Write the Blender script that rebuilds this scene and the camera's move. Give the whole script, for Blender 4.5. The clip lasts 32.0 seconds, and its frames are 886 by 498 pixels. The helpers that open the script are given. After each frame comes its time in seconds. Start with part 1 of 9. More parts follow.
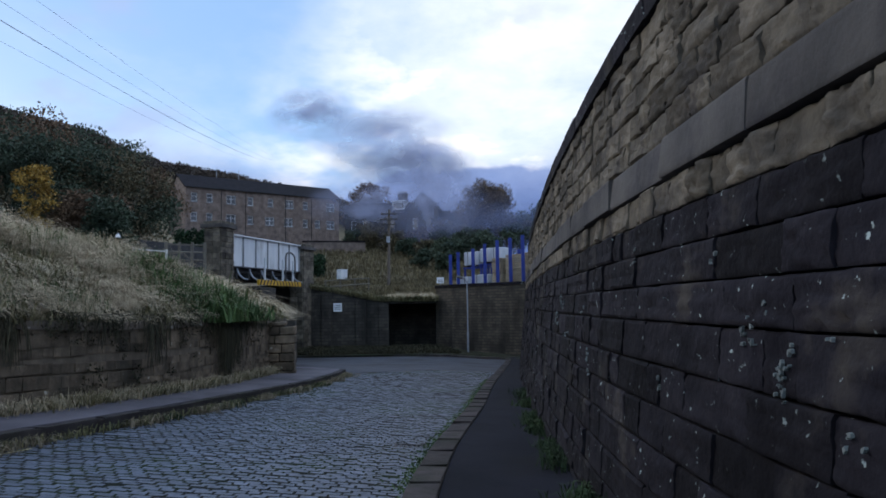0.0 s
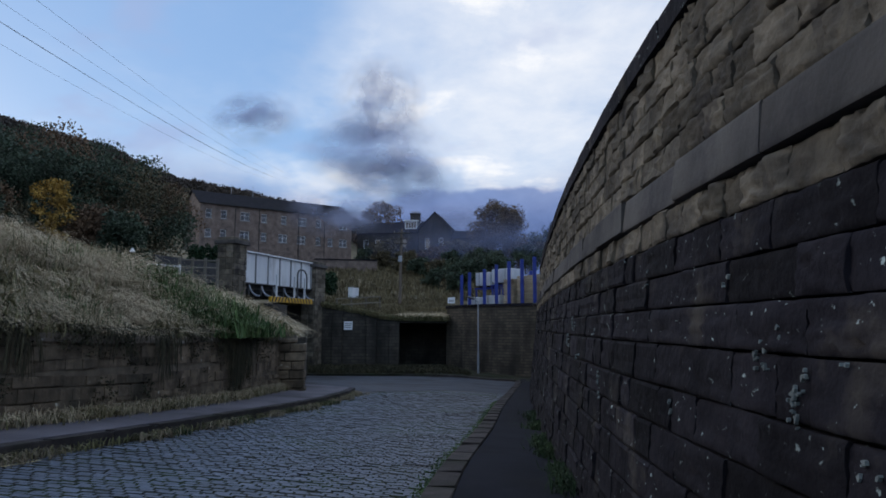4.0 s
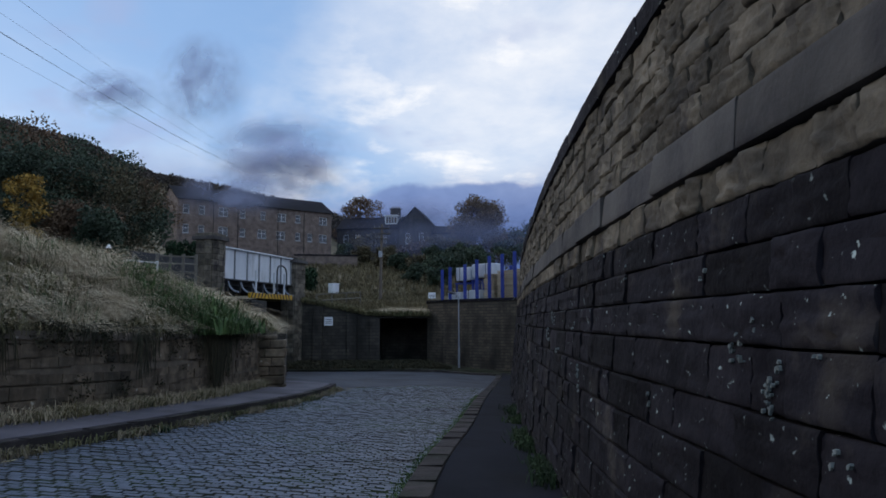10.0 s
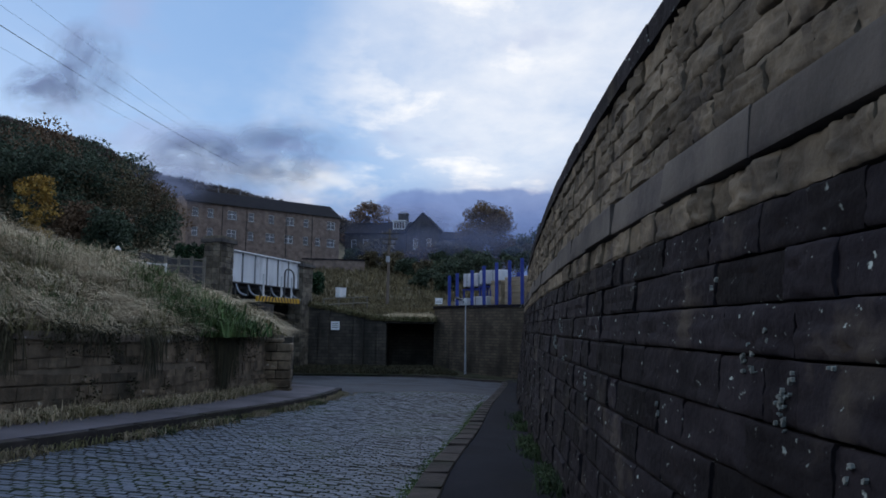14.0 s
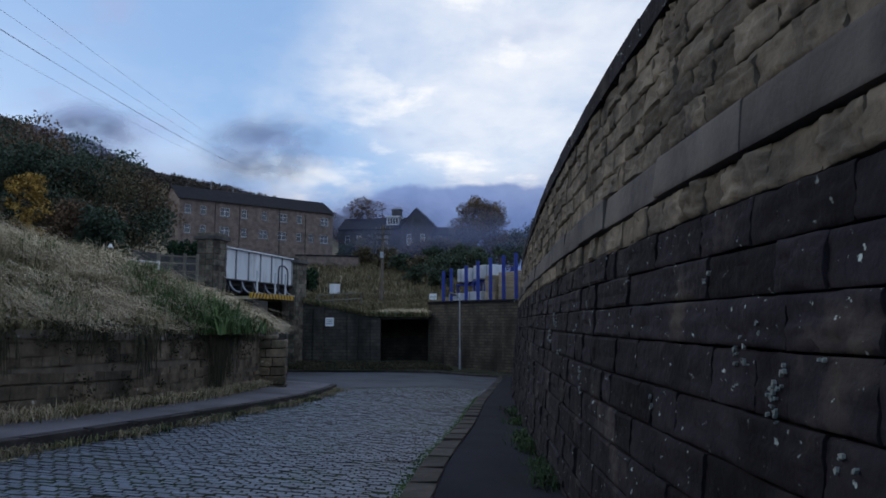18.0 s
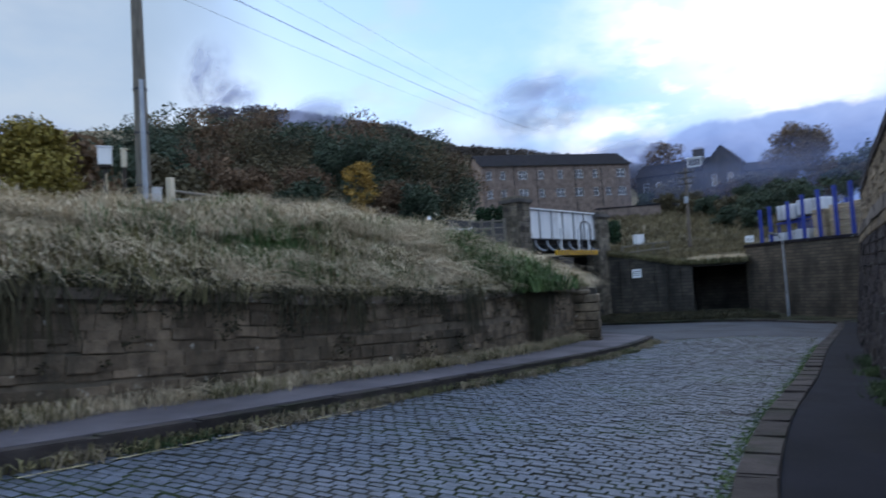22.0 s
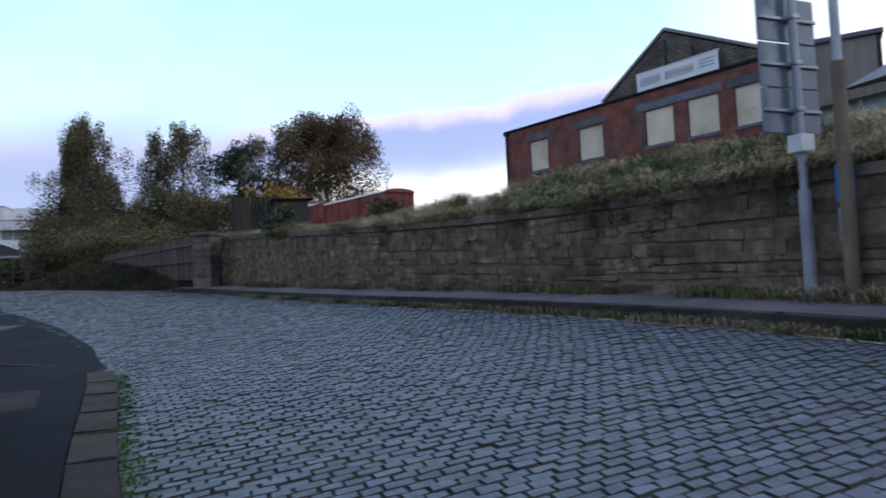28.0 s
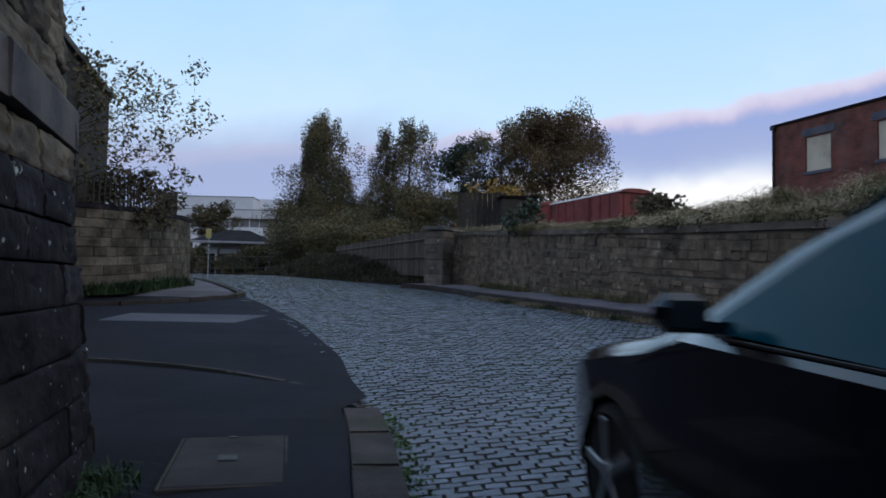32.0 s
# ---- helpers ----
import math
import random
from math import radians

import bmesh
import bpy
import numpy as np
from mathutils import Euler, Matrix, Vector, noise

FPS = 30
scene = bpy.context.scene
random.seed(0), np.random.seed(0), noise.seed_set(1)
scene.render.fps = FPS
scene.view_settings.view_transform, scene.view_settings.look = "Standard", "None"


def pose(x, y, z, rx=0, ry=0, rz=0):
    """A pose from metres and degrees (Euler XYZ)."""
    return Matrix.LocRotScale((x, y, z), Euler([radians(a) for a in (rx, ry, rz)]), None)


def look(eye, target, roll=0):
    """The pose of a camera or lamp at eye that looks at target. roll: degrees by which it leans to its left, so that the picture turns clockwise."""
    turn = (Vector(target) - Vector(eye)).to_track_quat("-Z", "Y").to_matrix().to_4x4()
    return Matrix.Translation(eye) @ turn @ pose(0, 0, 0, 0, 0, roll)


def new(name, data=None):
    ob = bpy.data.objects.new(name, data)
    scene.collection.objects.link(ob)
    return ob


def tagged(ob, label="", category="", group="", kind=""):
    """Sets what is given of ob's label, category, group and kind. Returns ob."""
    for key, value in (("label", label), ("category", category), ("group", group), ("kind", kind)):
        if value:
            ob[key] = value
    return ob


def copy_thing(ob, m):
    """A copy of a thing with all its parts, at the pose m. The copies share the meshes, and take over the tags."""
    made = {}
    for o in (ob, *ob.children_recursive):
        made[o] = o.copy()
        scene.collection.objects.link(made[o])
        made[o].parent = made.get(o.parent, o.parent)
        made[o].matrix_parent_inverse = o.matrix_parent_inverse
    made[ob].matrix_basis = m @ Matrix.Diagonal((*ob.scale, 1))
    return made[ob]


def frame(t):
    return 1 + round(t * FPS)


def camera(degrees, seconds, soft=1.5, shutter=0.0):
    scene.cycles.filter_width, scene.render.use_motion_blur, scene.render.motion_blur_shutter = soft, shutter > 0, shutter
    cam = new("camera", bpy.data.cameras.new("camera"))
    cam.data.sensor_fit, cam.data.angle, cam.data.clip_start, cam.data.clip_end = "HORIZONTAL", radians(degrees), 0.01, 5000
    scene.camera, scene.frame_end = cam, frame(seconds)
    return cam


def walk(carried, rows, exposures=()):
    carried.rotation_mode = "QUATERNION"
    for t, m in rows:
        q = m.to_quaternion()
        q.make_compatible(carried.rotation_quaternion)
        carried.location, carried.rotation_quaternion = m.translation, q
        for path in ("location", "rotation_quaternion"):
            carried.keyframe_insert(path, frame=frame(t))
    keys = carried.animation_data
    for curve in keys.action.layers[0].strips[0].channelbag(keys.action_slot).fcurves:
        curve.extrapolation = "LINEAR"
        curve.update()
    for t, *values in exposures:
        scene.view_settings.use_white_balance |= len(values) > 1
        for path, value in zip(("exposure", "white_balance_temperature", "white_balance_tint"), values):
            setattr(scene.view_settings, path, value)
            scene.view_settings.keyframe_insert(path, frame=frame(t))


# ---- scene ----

# ---- camera: seconds, eye x, y, z, turn to the left, tilt up, lean ----
PATH = [
    (0.0, -0.00, 0.01, 1.51, -0.05, 4.68, -0.96),
    (0.5, 0.01, 0.01, 1.51, -0.33, 5.14, -1.85),
    (1.0, -0.00, 0.00, 1.50, 0.89, 5.49, -0.25),
    (1.5, -0.00, -0.00, 1.50, 1.87, 5.76, 1.32),
    (2.0, 0.00, 0.01, 1.50, 1.73, 6.04, 0.78),
    (2.5, 0.00, -0.00, 1.50, 1.17, 6.13, 0.30),
    (3.0, -0.01, 0.01, 1.50, 0.99, 6.28, 0.44),
    (3.5, -0.00, 0.00, 1.50, 1.00, 6.33, 0.21),
    (5.5, 0.00, 0.01, 1.50, 0.64, 6.41, 0.16),
    (6.0, 0.00, 0.00, 1.50, 0.34, 6.34, 0.17),
    (6.5, -0.01, 0.00, 1.50, 0.07, 6.19, 0.13),
    (7.0, 0.00, 0.00, 1.50, -0.01, 6.15, 0.01),
    (7.5, -0.00, 0.00, 1.50, -0.14, 6.00, -0.30),
    (8.0, -0.01, -0.00, 1.50, -0.31, 5.95, -0.01),
    (8.5, -0.01, -0.00, 1.50, -0.42, 5.87, -0.12),
    (9.0, -0.01, 0.00, 1.50, -0.62, 5.85, -0.32),
    (9.5, 0.00, 0.00, 1.50, -0.70, 5.87, -0.37),
    (10.0, 0.00, -0.01, 1.50, -0.71, 5.94, -0.25),
    (10.5, 0.01, -0.01, 1.50, -0.63, 6.05, -0.16),
    (11.0, 0.02, -0.01, 1.50, -0.41, 6.12, -0.19),
    (11.5, 0.00, -0.01, 1.50, -0.24, 6.17, -0.15),
    (12.0, 0.01, -0.00, 1.50, -0.21, 6.26, 0.24),
    (12.5, 0.00, -0.00, 1.50, -0.11, 6.28, 0.28),
    (13.0, 0.01, -0.00, 1.50, -0.11, 6.25, 0.12),
    (13.5, 0.01, -0.00, 1.50, -0.05, 6.33, 0.26),
    (14.0, -0.01, 0.01, 1.50, -0.09, 6.42, 0.55),
    (14.5, -0.02, 0.01, 1.50, -0.28, 6.52, 0.18),
    (16.5, -0.00, 0.00, 1.50, -1.16, 6.33, 0.34),
    (17.0, -0.01, -0.00, 1.50, -1.10, 6.31, 0.54),
    (17.5, -0.01, 0.00, 1.50, -1.02, 6.25, 0.39),
    (18.0, -0.01, -0.00, 1.50, -0.61, 6.04, 0.07),
    (18.5, -0.01, 0.00, 1.50, -0.50, 5.60, 0.15),
    (19.0, -0.02, -0.01, 1.50, -0.12, 5.16, -1.08),
    (19.5, -0.03, -0.01, 1.50, 2.44, 4.55, -0.98),
    (20.0, -0.04, 0.00, 1.50, 5.27, 2.61, -1.84),
    (20.5, -0.05, -0.00, 1.50, 7.40, 2.42, -3.51),
    (21.0, -0.07, -0.01, 1.50, 13.19, 2.24, -4.48),
    (21.5, -0.11, -0.03, 1.50, 17.94, 3.14, -3.30),
    (22.0, -0.15, -0.07, 1.50, 23.97, 3.03, -3.55),
    (22.5, -0.23, -0.05, 1.50, 33.42, 1.98, -5.95),
    (23.0, -0.29, -0.10, 1.50, 46.01, 1.83, -5.73),
    (23.5, -0.34, -0.18, 1.50, 54.22, 2.21, -7.54),
    (24.0, -0.40, -0.26, 1.49, 70.49, 3.43, -6.98),
    (24.5, -0.41, -0.36, 1.51, 82.32, 4.52, -4.24),
    (25.0, -0.42, -0.46, 1.50, 95.14, 5.88, -1.40),
    (25.5, -0.30, -0.50, 1.46, 108.27, 6.60, -0.35),
    (26.0, -0.39, -0.64, 1.48, 121.05, 5.82, -1.23),
    (26.3, -0.34, -0.68, 1.50, 129.48, 4.30, -2.06),
    (26.5, -0.38, -0.80, 1.49, 135.08, 3.96, -3.34),
    (28.5, 0.32, -1.70, 1.39, 164.62, 3.48, -1.20),
    (29.0, 0.52, -2.15, 1.41, 166.46, 6.48, -0.74),
    (29.5, 0.64, -2.41, 1.36, 171.39, 5.08, -2.21),
    (30.0, 0.71, -2.91, 1.41, 172.21, 2.93, -1.04),
    (30.5, 0.80, -3.35, 1.47, 173.02, 2.40, 1.04),
    (31.0, 0.80, -3.88, 1.45, 174.12, 2.43, -0.53),
    (31.5, 0.80, -4.36, 1.46, 176.06, 2.73, 1.25),
    (32.0, 0.91, -4.74, 1.55, 178.20, 2.89, 1.14),
]
EXPOSURES = [(0.0, 0.35), (1.0, 0.1), (3.0, 0.0), (18.0, 0.02), (19.0, 0.1), (20.0, 0.38), (21.0, 0.82), (22.0, 0.68), (22.5, 1.1), (23.0, 1.38), (24.0, 1.85), (25.0, 1.47), (26.0, 1.12), (26.6, 0.95), (28.3, 0.2), (29.0, -0.22), (29.6, -0.2), (30.2, 0.0), (32.0, 0.0)]
cam = camera(65.27, 32.0, soft=1.7, shutter=0.4)
walk(cam, [(t, pose(x, y, z, 90 + tilt, 0, turn) @ pose(0, 0, 0, 0, 0, lean)) for t, x, y, z, turn, tilt, lean in PATH],
     exposures=EXPOSURES)

# ---- world, sun ----
def make_world():
    world = bpy.data.worlds.new("dusk_sky")
    scene.world = world
    world.use_nodes = True
    nt = world.node_tree
    nt.nodes.clear()
    N, Lk = nt.nodes.new, nt.links.new
    out, bg = N("ShaderNodeOutputWorld"), N("ShaderNodeBackground")
    sky = N("ShaderNodeTexSky")
    sky.sky_type, sky.sun_disc = "NISHITA", False
    sky.sun_elevation, sky.sun_rotation = radians(9), radians(-50)
    sky.altitude, sky.dust_density, sky.ozone_density = 150, 0.6, 2.0
    tc = N("ShaderNodeTexCoord")
    sep = N("ShaderNodeSeparateXYZ")
    Lk(tc.outputs["Generated"], sep.inputs[0])

    def math_node(op, a, b=None, clamp=False):
        m = N("ShaderNodeMath")
        m.operation, m.use_clamp = op, clamp
        for k, v in enumerate((a, b)):
            if v is None:
                continue
            if isinstance(v, (int, float)):
                m.inputs[k].default_value = v
            else:
                Lk(v, m.inputs[k])
        return m.outputs[0]

    def noise_node(vec, scale, detail, rough, dist=0.0):
        n = N("ShaderNodeTexNoise")
        n.inputs["Scale"].default_value, n.inputs["Detail"].default_value = scale, detail
        n.inputs["Roughness"].default_value, n.inputs["Distortion"].default_value = rough, dist
        Lk(vec, n.inputs["Vector"])
        return n.outputs["Fac"]

    def band(v, a, b):
        m = N("ShaderNodeMapRange")
        m.interpolation_type = "SMOOTHSTEP"
        m.inputs["From Min"].default_value, m.inputs["From Max"].default_value = a, b
        Lk(v, m.inputs["Value"])
        return m.outputs[0]

    # the dome seen flat, as a cloud layer is: direction / height
    high = math_node("MAXIMUM", sep.outputs["Z"], 0.02)
    den = math_node("ADD", high, 0.22)
    comb = N("ShaderNodeCombineXYZ")
    Lk(math_node("DIVIDE", sep.outputs["X"], den), comb.inputs[0])
    Lk(math_node("DIVIDE", sep.outputs["Y"], den), comb.inputs[1])
    flat = comb.outputs[0]
    big = noise_node(flat, 1.15, 5, 0.55, 0.3)
    fine = noise_node(flat, 3.6, 7, 0.6, 0.2)
    mass = math_node("ADD", math_node("MULTIPLY", big, 0.72), math_node("MULTIPLY", fine, 0.34))
    # thin bright veil
    veil = band(mass, 0.455, 0.66)
    # the clearer quarter away from the low sun
    clear = band(sep.outputs["Y"], -0.35, -0.85)
    veil = math_node("MULTIPLY", veil, math_node("SUBTRACT", 1.0, math_node("MULTIPLY", clear, 0.92)), True)
    # dark low cloud: ragged bank over the hills and broken scud above it
    edge = noise_node(tc.outputs["Generated"], 3.2, 4, 0.5, 0.6)
    lift = math_node("ADD", sep.outputs["Z"], math_node("MULTIPLY", edge, -0.16))
    bank = math_node("MULTIPLY", band(lift, 0.16, 0.07), band(sep.outputs["Z"], 0.0, 0.06))
    # a slate-blue bank with a firm top standing over the houses, higher to the right
    crown = math_node("ADD", math_node("MULTIPLY", band(sep.outputs["X"], -0.20, -0.06), 0.05), 0.146)
    lumps = math_node("MULTIPLY", math_node("SUBTRACT", noise_node(tc.outputs["Generated"], 14.0, 5, 0.5, 0.2), 0.5), 0.044)
    under = math_node("SUBTRACT", math_node("ADD", crown, lumps), sep.outputs["Z"])
    wall_cloud = math_node("MULTIPLY", band(under, -0.002, 0.008), band(sep.outputs["Y"], 0.80, 0.93))
    # a bright gap in the low cloud, up the road
    dot = N("ShaderNodeVectorMath")
    dot.operation = "DOT_PRODUCT"
    Lk(tc.outputs["Generated"], dot.inputs[0])
    dot.inputs[1].default_value = (-0.38, -0.92, 0.10)
    ragged = math_node("ADD", dot.outputs["Value"], math_node("MULTIPLY", math_node("SUBTRACT", edge, 0.5), 0.08))
    gap = math_node("MULTIPLY", band(ragged, 0.93, 0.975), band(lift, 0.12, 0.05))
    # a violet cloud above the gap with a blushing top, climbing to the right
    torn = math_node("MULTIPLY", math_node("SUBTRACT", noise_node(tc.outputs["Generated"], 9.0, 5, 0.55, 0.3), 0.5), 0.05)
    rim = math_node("ADD", math_node("SUBTRACT", 0.209, math_node("MULTIPLY", sep.outputs["X"], 0.1)), torn)
    depth = math_node("SUBTRACT", rim, sep.outputs["Z"])
    ahead = band(sep.outputs["Y"], -0.62, -0.78)
    thin = math_node("SUBTRACT", 1.0, math_node("MULTIPLY", band(depth, 0.045, 0.095), math_node("ADD", math_node("MULTIPLY", gap, 0.65), 0.25)))
    streak = math_node("MULTIPLY", math_node("MULTIPLY", band(depth, 0.0, 0.022), ahead), thin)
    blush = math_node("MULTIPLY", math_node("MULTIPLY", band(depth, -0.004, 0.006), band(depth, 0.030, 0.012)), ahead)
    # and a clear blue stretch over the wooded hill
    hole = N("ShaderNodeVectorMath")
    hole.operation = "DOT_PRODUCT"
    Lk(tc.outputs["Generated"], hole.inputs[0])
    hole.inputs[1].default_value = (-0.42, 0.78, 0.46)
    veil = math_node("MULTIPLY", veil, math_node("SUBTRACT", 1.0, math_node("MULTIPLY", band(hole.outputs["Value"], 0.90, 0.975), 0.9)))
    # bright thin cloud over the tall wall
    lit = N("ShaderNodeVectorMath")
    lit.operation = "DOT_PRODUCT"
    Lk(tc.outputs["Generated"], lit.inputs[0])
    lit.inputs[1].default_value = (0.16, 0.90, 0.40)
    veil = math_node("MAXIMUM", veil, math_node("MULTIPLY", band(lit.outputs["Value"], 0.93, 0.99), math_node("ADD", math_node("MULTIPLY", fine, 0.9), 0.1)), True)
    # and a pale veil over the railway side
    pale = N("ShaderNodeVectorMath")
    pale.operation = "DOT_PRODUCT"
    Lk(tc.outputs["Generated"], pale.inputs[0])
    pale.inputs[1].default_value = (-0.93, -0.28, 0.24)
    veil = math_node("MAXIMUM", veil, math_node("MULTIPLY", band(pale.outputs["Value"], 0.78, 0.95), math_node("ADD", math_node("MULTIPLY", fine, 0.6), 0.5)), True)
    bank = math_node("MULTIPLY", bank, math_node("SUBTRACT", 1.0, gap))
    scud_n = noise_node(flat, 1.9, 4, 0.55, 0.2)
    scud = math_node("MULTIPLY", math_node("MULTIPLY", band(scud_n, 0.55, 0.68), 0.5), math_node("SUBTRACT", 1.0, clear))
    # more of it towards the hill
    west = N("ShaderNodeVectorMath")
    west.operation = "DOT_PRODUCT"
    Lk(tc.outputs["Generated"], west.inputs[0])
    west.inputs[1].default_value = (-0.85, 0.42, 0.33)
    heavy = math_node("MULTIPLY", band(math_node("ADD", west.outputs["Value"], math_node("MULTIPLY", math_node("SUBTRACT", edge, 0.5), 0.09)), 0.90, 0.965), 0.9)

    def mixc(fac, a, b):
        m = N("ShaderNodeMix")
        m.data_type = "RGBA"
        if isinstance(fac, (int, float)):
            m.inputs[0].default_value = fac
        else:
            Lk(fac, m.inputs[0])
        for k, v in ((6, a), (7, b)):
            if isinstance(v, tuple):
                m.inputs[k].default_value = (*v, 1)
            else:
                Lk(v, m.inputs[k])
        return m.outputs[2]

    gain = N("ShaderNodeVectorMath")
    gain.operation = "SCALE"
    gain.inputs[3].default_value = SKY_GAIN
    Lk(sky.outputs[0], gain.inputs[0])
    blue = mixc(0.66, gain.outputs[0], SKY_BLUE)
    blue = mixc(clear, blue, mixc(band(sep.outputs["Z"], 0.14, 0.42), SKY_PALE, SKY_DEEP))
    c = mixc(veil, blue, CLOUD_WHITE)
    c = mixc(math_node("MULTIPLY", gap, 0.92), c, CLOUD_WHITE)
    c = mixc(scud, c, CLOUD_GREY)
    c = mixc(heavy, c, (0.24, 0.32, 0.43))
    c = mixc(math_node("MULTIPLY", streak, 0.92), c, (0.31, 0.39, 0.72))
    c = mixc(math_node("MULTIPLY", blush, 0.6), c, (0.80, 0.66, 0.80))
    c = mixc(math_node("MULTIPLY", bank, 0.8), c, mixc(clear, CLOUD_LOW, (0.40, 0.48, 0.72)))
    c = mixc(math_node("MULTIPLY", wall_cloud, 0.9), c, mixc(band(math_node("ADD", under, math_node("MULTIPLY", math_node("SUBTRACT", noise_node(tc.outputs["Generated"], 17.0, 4, 0.55, 0.4), 0.5), 0.16)), -0.02, 0.08), (0.20, 0.29, 0.56), (0.11, 0.175, 0.40)))
    ground_c = mixc(band(sep.outputs["Z"], 0.0, -0.05), c, (0.05, 0.05, 0.05))
    Lk(ground_c, bg.inputs["Color"])
    bg.inputs["Strength"].default_value = 1.0
    Lk(bg.outputs[0], out.inputs["Surface"])


SKY_GAIN = 0.14
SKY_BLUE = (0.31, 0.53, 0.94)
SKY_PALE = (0.64, 0.85, 1.09)
SKY_DEEP = (0.45, 0.73, 1.07)
CLOUD_WHITE = (1.12, 1.10, 1.08)
CLOUD_GREY = (0.40, 0.47, 0.72)
CLOUD_LOW = (0.21, 0.27, 0.50)
make_world()

sun = new("sun", bpy.data.lights.new("sun", "SUN"))
sun.data.energy, sun.data.angle, sun.data.color = 0.5, radians(12), (1.0, 0.93, 0.85)
SUN_TURN, SUN_HEIGHT = radians(50), radians(24)
sun.matrix_world = look((0, 0, 0), (math.sin(SUN_TURN) * math.cos(SUN_HEIGHT), -math.cos(SUN_TURN) * math.cos(SUN_HEIGHT), -math.sin(SUN_HEIGHT)))

# ---- materials ----
def material(name, c1, c2, scale=3.0, fine=40.0, rough=0.85, bump=0.3, metal=0.0, vary=0.25, stain=None, stain_scale=0.6,
             stain_lo=0.52, stain_hi=0.68, island=False, stretch=None, speck=None, speck_lo=0.66, speck_scale=14.0, spec=0.3, streak=0.0, blot=None, blot_scale=2.0, blot_lo=0.7):
    """Two-scale surface: c1 and c2 mixed by coarse and fine grain, pieces varied by chance, stains of one colour, specks of another."""
    m = bpy.data.materials.new(name)
    m.use_nodes = True
    nt = m.node_tree
    N, Lk = nt.nodes.new, nt.links.new
    b = nt.nodes["Principled BSDF"]
    geo, tc, oi = N("ShaderNodeNewGeometry"), N("ShaderNodeTexCoord"), N("ShaderNodeObjectInfo")
    pos = geo.outputs["Position"]
    if stretch:
        mp = N("ShaderNodeMapping")
        mp.inputs["Scale"].default_value = stretch
        Lk(tc.outputs["Object"], mp.inputs[0])
        pos = mp.outputs[0]

    drawn = pos
    if streak:
        ms = N("ShaderNodeMapping")
        ms.inputs["Scale"].default_value = (1, 1, streak)
        Lk(geo.outputs["Position"], ms.inputs[0])
        drawn = ms.outputs[0]

    def nz(sc, det, ro=0.55, pos=pos):
        n = N("ShaderNodeTexNoise")
        n.inputs["Scale"].default_value, n.inputs["Detail"].default_value, n.inputs["Roughness"].default_value = sc, det, ro
        Lk(pos, n.inputs["Vector"])
        return n.outputs["Fac"]

    def rng(v, a, b2, lo=0.0, hi=1.0):
        r = N("ShaderNodeMapRange")
        for k, x in zip(("From Min", "From Max", "To Min", "To Max"), (a, b2, lo, hi)):
            r.inputs[k].default_value = x
        Lk(v, r.inputs["Value"])
        return r.outputs[0]

    def mix(fac, a, b2):
        x = N("ShaderNodeMix")
        x.data_type = "RGBA"
        Lk(fac, x.inputs[0])
        for k, v in ((6, a), (7, b2)):
            if isinstance(v, tuple):
                x.inputs[k].default_value = (*v[:3], 1)
            else:
                Lk(v, x.inputs[k])
        return x.outputs[2]

    coarse, grain = nz(scale, 4), nz(fine, 5, 0.65)
    blend = N("ShaderNodeMath")
    blend.operation = "MULTIPLY_ADD"
    Lk(grain, blend.inputs[0])
    blend.inputs[1].default_value = 0.45
    Lk(rng(coarse, 0.3, 0.7, -0.15, 0.75), blend.inputs[2])
    blend.use_clamp = True
    col = mix(blend.outputs[0], c1, c2)
    if stain:
        col = mix(rng(nz(stain_scale, 5, 0.62, drawn), stain_lo, stain_hi, 0.0, 0.85), col, stain)
    if speck:
        col = mix(rng(nz(speck_scale, 3, 0.5), speck_lo, speck_lo + 0.05), col, speck)
    if blot:
        col = mix(rng(nz(blot_scale, 7, 0.68), blot_lo, blot_lo + 0.03, 0.0, 0.9), col, blot)
    hs = N("ShaderNodeHueSaturation")
    chance = geo.outputs["Random Per Island"] if island else oi.outputs["Random"]
    Lk(rng(chance, 0, 1, 1 - vary, 1 + vary), hs.inputs["Value"])
    Lk(col, hs.inputs["Color"])
    Lk(hs.outputs[0], b.inputs["Base Color"])
    Lk(rng(grain, 0.3, 0.7, max(rough - 0.12, 0.05), min(rough + 0.1, 1.0)), b.inputs["Roughness"])
    b.inputs["Metallic"].default_value = metal
    b.inputs["Specular IOR Level"].default_value = spec
    if bump:
        bp = N("ShaderNodeBump")
        bp.inputs["Strength"].default_value, bp.inputs["Distance"].default_value = bump, 0.02
        Lk(blend.outputs[0], bp.inputs["Height"])
        Lk(bp.outputs[0], b.inputs["Normal"])
    return m


